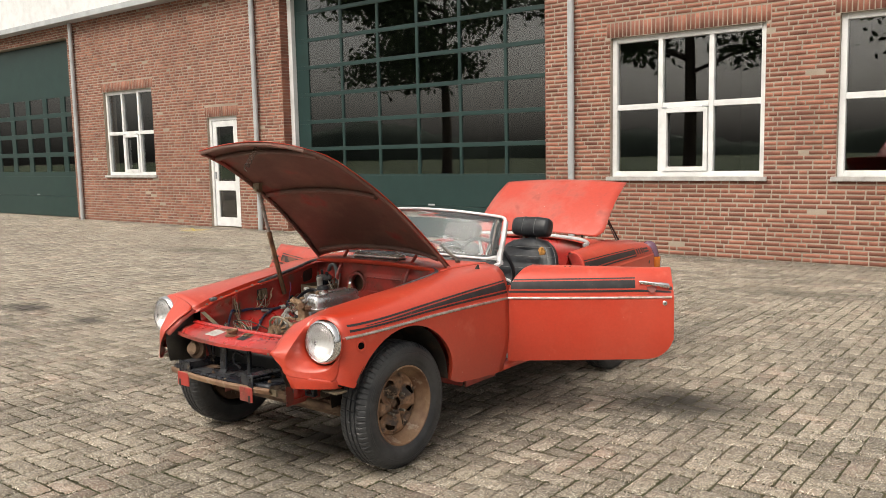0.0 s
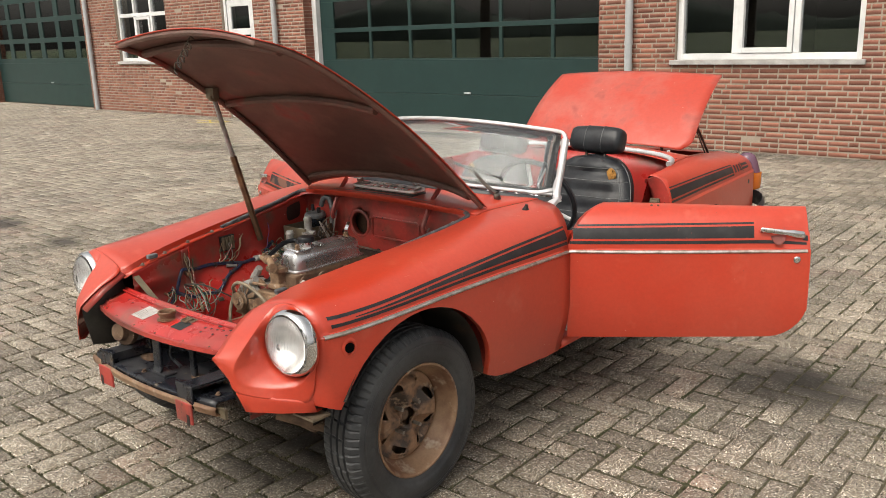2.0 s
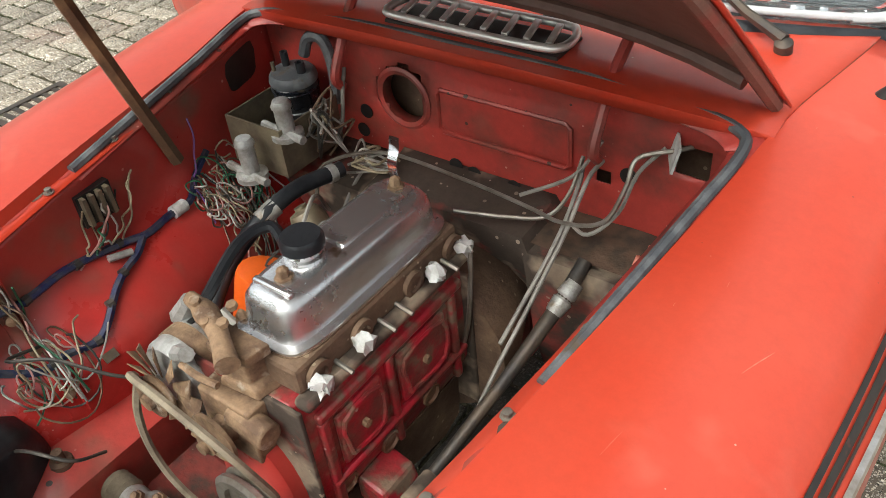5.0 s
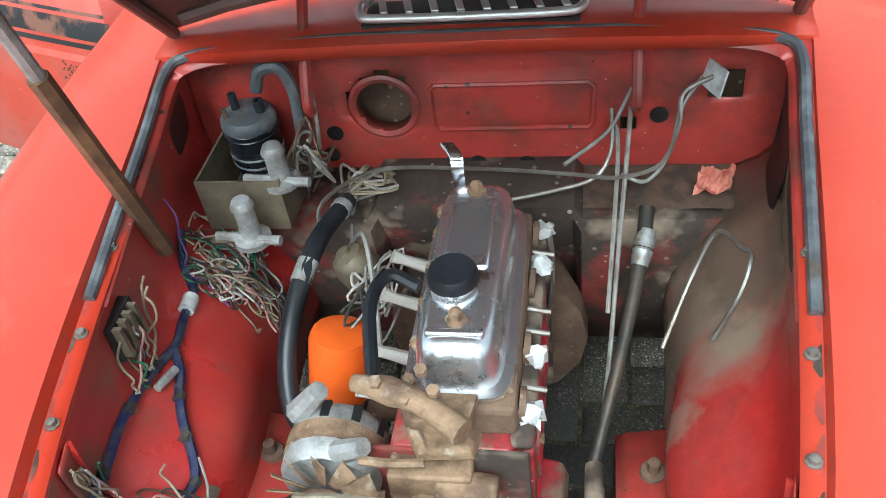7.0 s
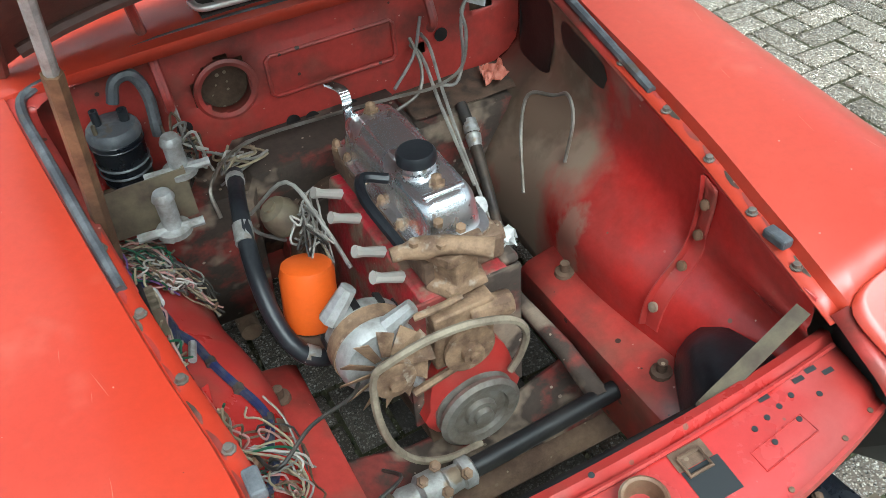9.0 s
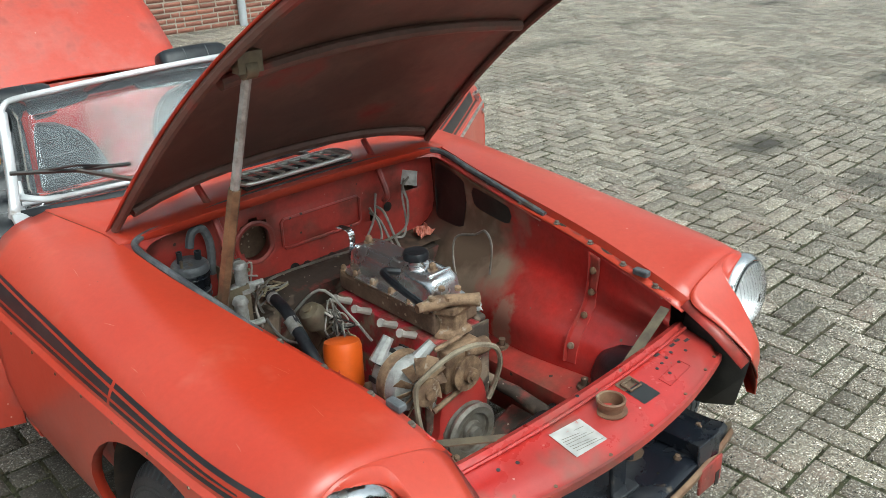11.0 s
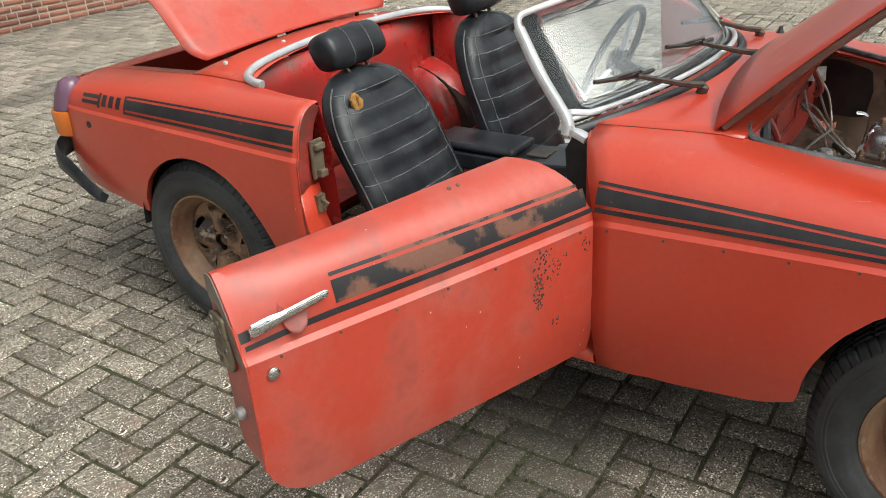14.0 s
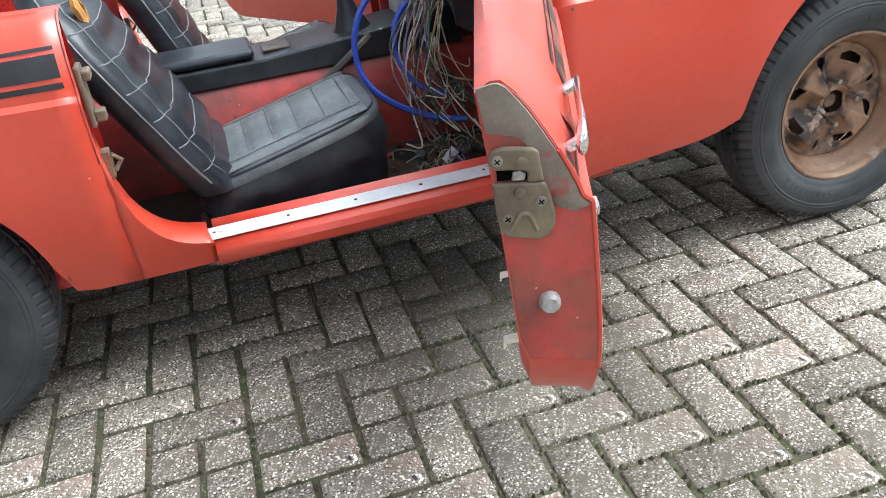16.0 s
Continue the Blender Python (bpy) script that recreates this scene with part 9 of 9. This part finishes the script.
    for x in (-0.045, 0.045):
        part("headrest_seam", Mesh().tube([c0 + Vector((x, 0, 0)) + (d * math.copysign(abs(math.sin(a)) ** 0.7, math.sin(a)) * 0.062 + Vector((0, 0.9, -0.4)).normalized() * math.copysign(abs(math.cos(a)) ** 0.7, math.cos(a)) * 0.052) * 1.035 for a in np.linspace(0, 2 * math.pi, 21)], 0.002, 5), VINYL_DUSTY, st, "piped seam")
    # torn corner with foam showing
    q = Vector((cx + sg * 0.135, y_base + math.sin(lean) * (ht - 0.07) - 0.052, 0.40 + math.cos(lean) * (ht - 0.07)))
    g = random.Random(3)
    tm = Mesh().lathe([(0.024, -0.004), (0.022, 0.004), (0.012, 0.009), (0.002, 0.011)], axis(q, (sg * 0.25, -0.9, 0.35)), 11)
    tm.v = [(x + g.uniform(-0.006, 0.006), y, z + g.uniform(-0.009, 0.012)) for x, y, z in tm.v]
    part("torn_foam", tm, FOAM, st, "ochre foam showing through a tear", smooth=30)
    part("recliner_knob", Mesh().lathe([(0.012, 0), (0.013, 0.012), (0.002, 0.016)], axis((cx + sg * 0.205, y_base + 0.02, 0.41), (sg, 0, 0)), 14).tube([(cx + sg * 0.19, y_base + 0.02, 0.38), (cx + sg * 0.205, y_base + 0.02, 0.41)], 0.005, 6), DARKMETAL, st, "recliner knob")
    return st


seat(-0.315, 4.44, 0.50, -1, True, 0.53)
seat(0.325, 4.40, 0.38, 1, True, 0.56)
tun = Mesh().loft([[(-0.12, y, 0.235), (-0.112, y, 0.46), (-0.085, y, 0.498), (0.085, y, 0.498), (0.112, y, 0.46), (0.12, y, 0.235)] for y in (3.45, 3.8, 4.3, 4.78)])
part("transmission_tunnel", tun, RED_OLD, car, "dirty red transmission tunnel", smooth=40)
con = part("console", Mesh().loft([[(-0.10, y, 0.492), (-0.095, y, z), (0.095, y, z), (0.10, y, 0.492)] for y, z in ((3.70, 0.60), (3.85, 0.575), (4.05, 0.56), (4.25, 0.545), (4.62, 0.545))]), VINYL, car, "black centre console", smooth=20, bevel=0.006)
part("armrest_lid", Mesh().box(-0.085, 0.085, 4.27, 4.60, 0.548, 0.575), VINYL, con, "padded lid of the console", smooth=30, bevel=0.012)
part("ash_tray", Mesh().box(-0.04, 0.04, 4.17, 4.245, 0.549, 0.556), DARKMETAL, con, "open tray in the console", smooth=0, bevel=0.003)
part("gear_boot", Mesh().lathe([(0.055, 0), (0.045, 0.02), (0.028, 0.06), (0.016, 0.10), (0.011, 0.12)], axis((-0.01, 3.99, 0.56), (0, 0.1, 1)), 18), VINYL, con, "black gear lever gaiter")
part("gear_knob", Mesh().lathe([(0.006, 0), (0.006, 0.03), (0.018, 0.038), (0.020, 0.055), (0.012, 0.066), (0.002, 0.068)], axis((-0.01, 4.002, 0.675), (0, 0.1, 1)), 16), VINYL, con, "black gear knob")
part("handbrake", Mesh().tube(smooth_line([(-0.125, 4.20, 0.40), (-0.128, 4.12, 0.455), (-0.12, 4.02, 0.52), (-0.10, 3.96, 0.555)], 4), 0.012, 8), DARKMETAL, con, "black handbrake lever")
part("dashboard", Mesh().loft([[(s, 3.80 - 0.09 * (1 - (s / 0.6) ** 2), 0.62), (s, 3.86 - 0.09 * (1 - (s / 0.6) ** 2), 0.66), (s, 3.87 - 0.09 * (1 - (s / 0.6) ** 2), 0.80), (s, 3.84 - 0.09 * (1 - (s / 0.6) ** 2), 0.855), (s, 3.78 - 0.09 * (1 - (s / 0.6) ** 2), 0.862), (s, 3.74 - 0.09 * (1 - (s / 0.6) ** 2), 0.62)] for s in np.linspace(-0.56, 0.56, 15)]), VINYL, car, "black dashboard", smooth=40)
sw = Vector((0.33, 4.10, 0.80))
ax = axis(sw, (0, 0.93, 0.38))
wh = part("steering_wheel", Mesh().tube([ax @ Vector((0.19 * math.cos(a), 0.19 * math.sin(a), 0)) for a in np.linspace(0, 2 * math.pi, 41)], 0.012, 8), VINYL, car, "thin-rimmed black steering wheel")
for k in range(3):
    a = math.pi / 2 + k * 2 * math.pi / 3 + math.pi / 3 * 2
    part("spoke", Mesh().tube([ax @ Vector((0.03 * math.cos(a), 0.03 * math.sin(a), -0.02)), ax @ Vector((0.18 * math.cos(a), 0.18 * math.sin(a), 0))], 0.009, 6), SATIN, wh, "metal spoke")
part("hub", Mesh().lathe([(0.05, -0.03), (0.045, 0.0), (0.03, 0.012), (0.002, 0.014)], ax, 20).tube([sw, sw + Vector((0, -0.28, -0.115))], 0.025, 10), VINYL, wh, "hub and column")
for sg in (1, -1):
    part("footwell", Mesh().box(0.12, 0.57, 3.50, 3.52, 0.235, 0.62), RED_OLD, car, "red footwell front", smooth=0, mirror=sg < 0)
    part("footwell_side", Mesh().box(0.595, 0.605, 3.50, 3.78, 0.235, 0.80), RED_OLD, car, "red footwell side", smooth=0, mirror=sg < 0)
part("carpet_debris", Mesh().grid([[(s, y, 0.243 + 0.012 * noise.noise((s * 20, y * 20, 0))) for s in np.linspace(-0.59, -0.125, 20)] for y in np.linspace(3.53, 4.5, 34)], flip=False), FLOORDIRT, car, "earth and rust flakes on the floor")
part("carpet_debris", Mesh().grid([[(s, y, 0.243 + 0.012 * noise.noise((s * 20, y * 20, 4))) for s in np.linspace(0.125, 0.59, 20)] for y in np.linspace(3.53, 4.5, 34)], flip=False), FLOORDIRT, car, "earth and rust flakes on the floor")
# wires hanging under the dashboard
wires("hanging_loom", "bright blue loom hanging below the dashboard", BLUE_WIRE, 0.0085, [[(-0.16, 3.84, 0.72), (-0.17, 3.97, 0.66), (-0.19, 4.02, 0.56), (-0.23, 4.01, 0.47), (-0.30, 3.95, 0.415), (-0.37, 3.86, 0.385), (-0.40, 3.80, 0.38)], [(-0.20, 3.80, 0.70), (-0.21, 3.90, 0.62), (-0.23, 3.92, 0.53), (-0.28, 3.89, 0.46), (-0.34, 3.83, 0.43)]])
loom = [(TAN_WIRE, "yellowed wire"), (GREY_WIRE, "grey wire"), (BROWN_WIRE, "brown wire"), (WHITE_WIRE, "pale wire"), (BLACK_WIRE, "black wire"), (TAN_WIRE, "yellowed wire"), (PURPLE_WIRE, "purple wire"), (GREY_WIRE, "grey wire"), (GREEN_WIRE, "green wire")]
g = random.Random(31)
for k in range(36):
    a0 = Vector((-0.20 - 0.16 * g.random(), 3.80 + 0.06 * g.random(), 0.66 + 0.06 * g.random()))
    end = Vector((-0.28 - 0.20 * g.random(), 3.74 + 0.20 * g.random(), 0.28 + 0.20 * g.random()))
    bow = Vector((g.uniform(-0.05, 0.05), g.uniform(0.0, 0.10), -0.05))
    curl = Vector((g.uniform(-0.05, 0.05), g.uniform(-0.05, 0.06), g.uniform(0.0, 0.05)))
    mt, lb = loom[k % 9]
    part("hanging_wire", Mesh().wire([a0, a0.lerp(end, 0.3) + bow, a0.lerp(end, 0.65) + bow * 0.8 + curl * 0.4, end, end + curl], g.choice((0.0014, 0.0018, 0.0024)), 5, 6), mt, car, lb)
for k in range(30):
    c0 = Vector((-0.30 - 0.26 * g.random(), 3.70 + 0.26 * g.random(), 0.262))
    rr, a0 = g.uniform(0.02, 0.05), g.uniform(0, 6.28)
    mt, lb = loom[(k * 4) % 9]
    part("loose_wire", Mesh().wire([c0 + Vector((rr * math.cos(a0 + q), rr * 0.8 * math.sin(a0 + q), 0.006 + 0.045 * g.random())) for q in np.linspace(0, g.uniform(2.5, 5.5), 7)], g.choice((0.0014, 0.0018, 0.0024)), 5, 4), mt, car, lb)
for k in range(40):
    q = Vector((-0.16 - 0.40 * g.random(), 3.60 + 0.55 * g.random(), 0.252))
    part("rust_flake", Mesh().hexa((g.uniform(0.004, 0.012), g.uniform(0.004, 0.012), 0.0015), axis(q, (g.uniform(-0.4, 0.4), g.uniform(-0.4, 0.4), 1))), (RUST_DARK, RED_OLD, RUST, EARTHY)[k % 4], car, "loose rust flake", smooth=0)
for k, q in enumerate(((-0.42, 3.86, 0.30), (-0.36, 3.92, 0.29), (-0.50, 3.90, 0.28), (-0.30, 3.87, 0.42), (-0.25, 3.83, 0.55), (-0.34, 3.83, 0.48))):
    part("connector", Mesh().hexa((0.012, 0.02, 0.008), axis(q, (math.sin(k), math.cos(k * 2), 1.0))), (CLOTH, VINYL, BLUE_WIRE, DARKMETAL)[k % 4], car, "loose plug connector", smooth=0)
part("bracket_frame", Mesh().box(-0.20, -0.12, 3.86, 3.90, 0.62, 0.70), ALU, car, "bare metal bracket under the dashboard", smooth=0, bevel=0.006)


# ---- single pavers and bricks, the nearest ones ----
paver_data = {}
for p in near_pavers:
    key = (round(p[2], 3), round(p[3], 3))
    if key not in paver_data:
        v, f = paver_mesh([(-p[2] / 2, -p[3] / 2, p[2], p[3])])
        ob = raw("paver", v, f, PAVER)
        paver_data[key] = ob.data
        bpy.data.objects.remove(ob)
    ob = new("paver", paver_data[key])
    ob.parent = pavement
    ob.location = (p[0] + p[2] / 2, p[1] + p[3] / 2, random.gauss(0, 0.0014))
    ob.rotation_euler = (random.gauss(0, 0.006), random.gauss(0, 0.006), random.gauss(0, 0.006))
brick_data = {}
for b in near_bricks:
    w, h = round(b[1] - b[0], 2), round(b[3] - b[2], 4)
    if (w, h) not in brick_data:
        v, f = brick_mesh([(-w / 2, w / 2, -h / 2, h / 2)], 0.0)
        ob = raw("brick", v, f, BRICK)
        brick_data[(w, h)] = ob.data
        bpy.data.objects.remove(ob)
    ob = new("brick", brick_data[(w, h)])
    ob.parent = wall
    ob.location = ((b[0] + b[1]) / 2, WALL_Y + random.gauss(0, 0.001), (b[2] + b[3]) / 2)
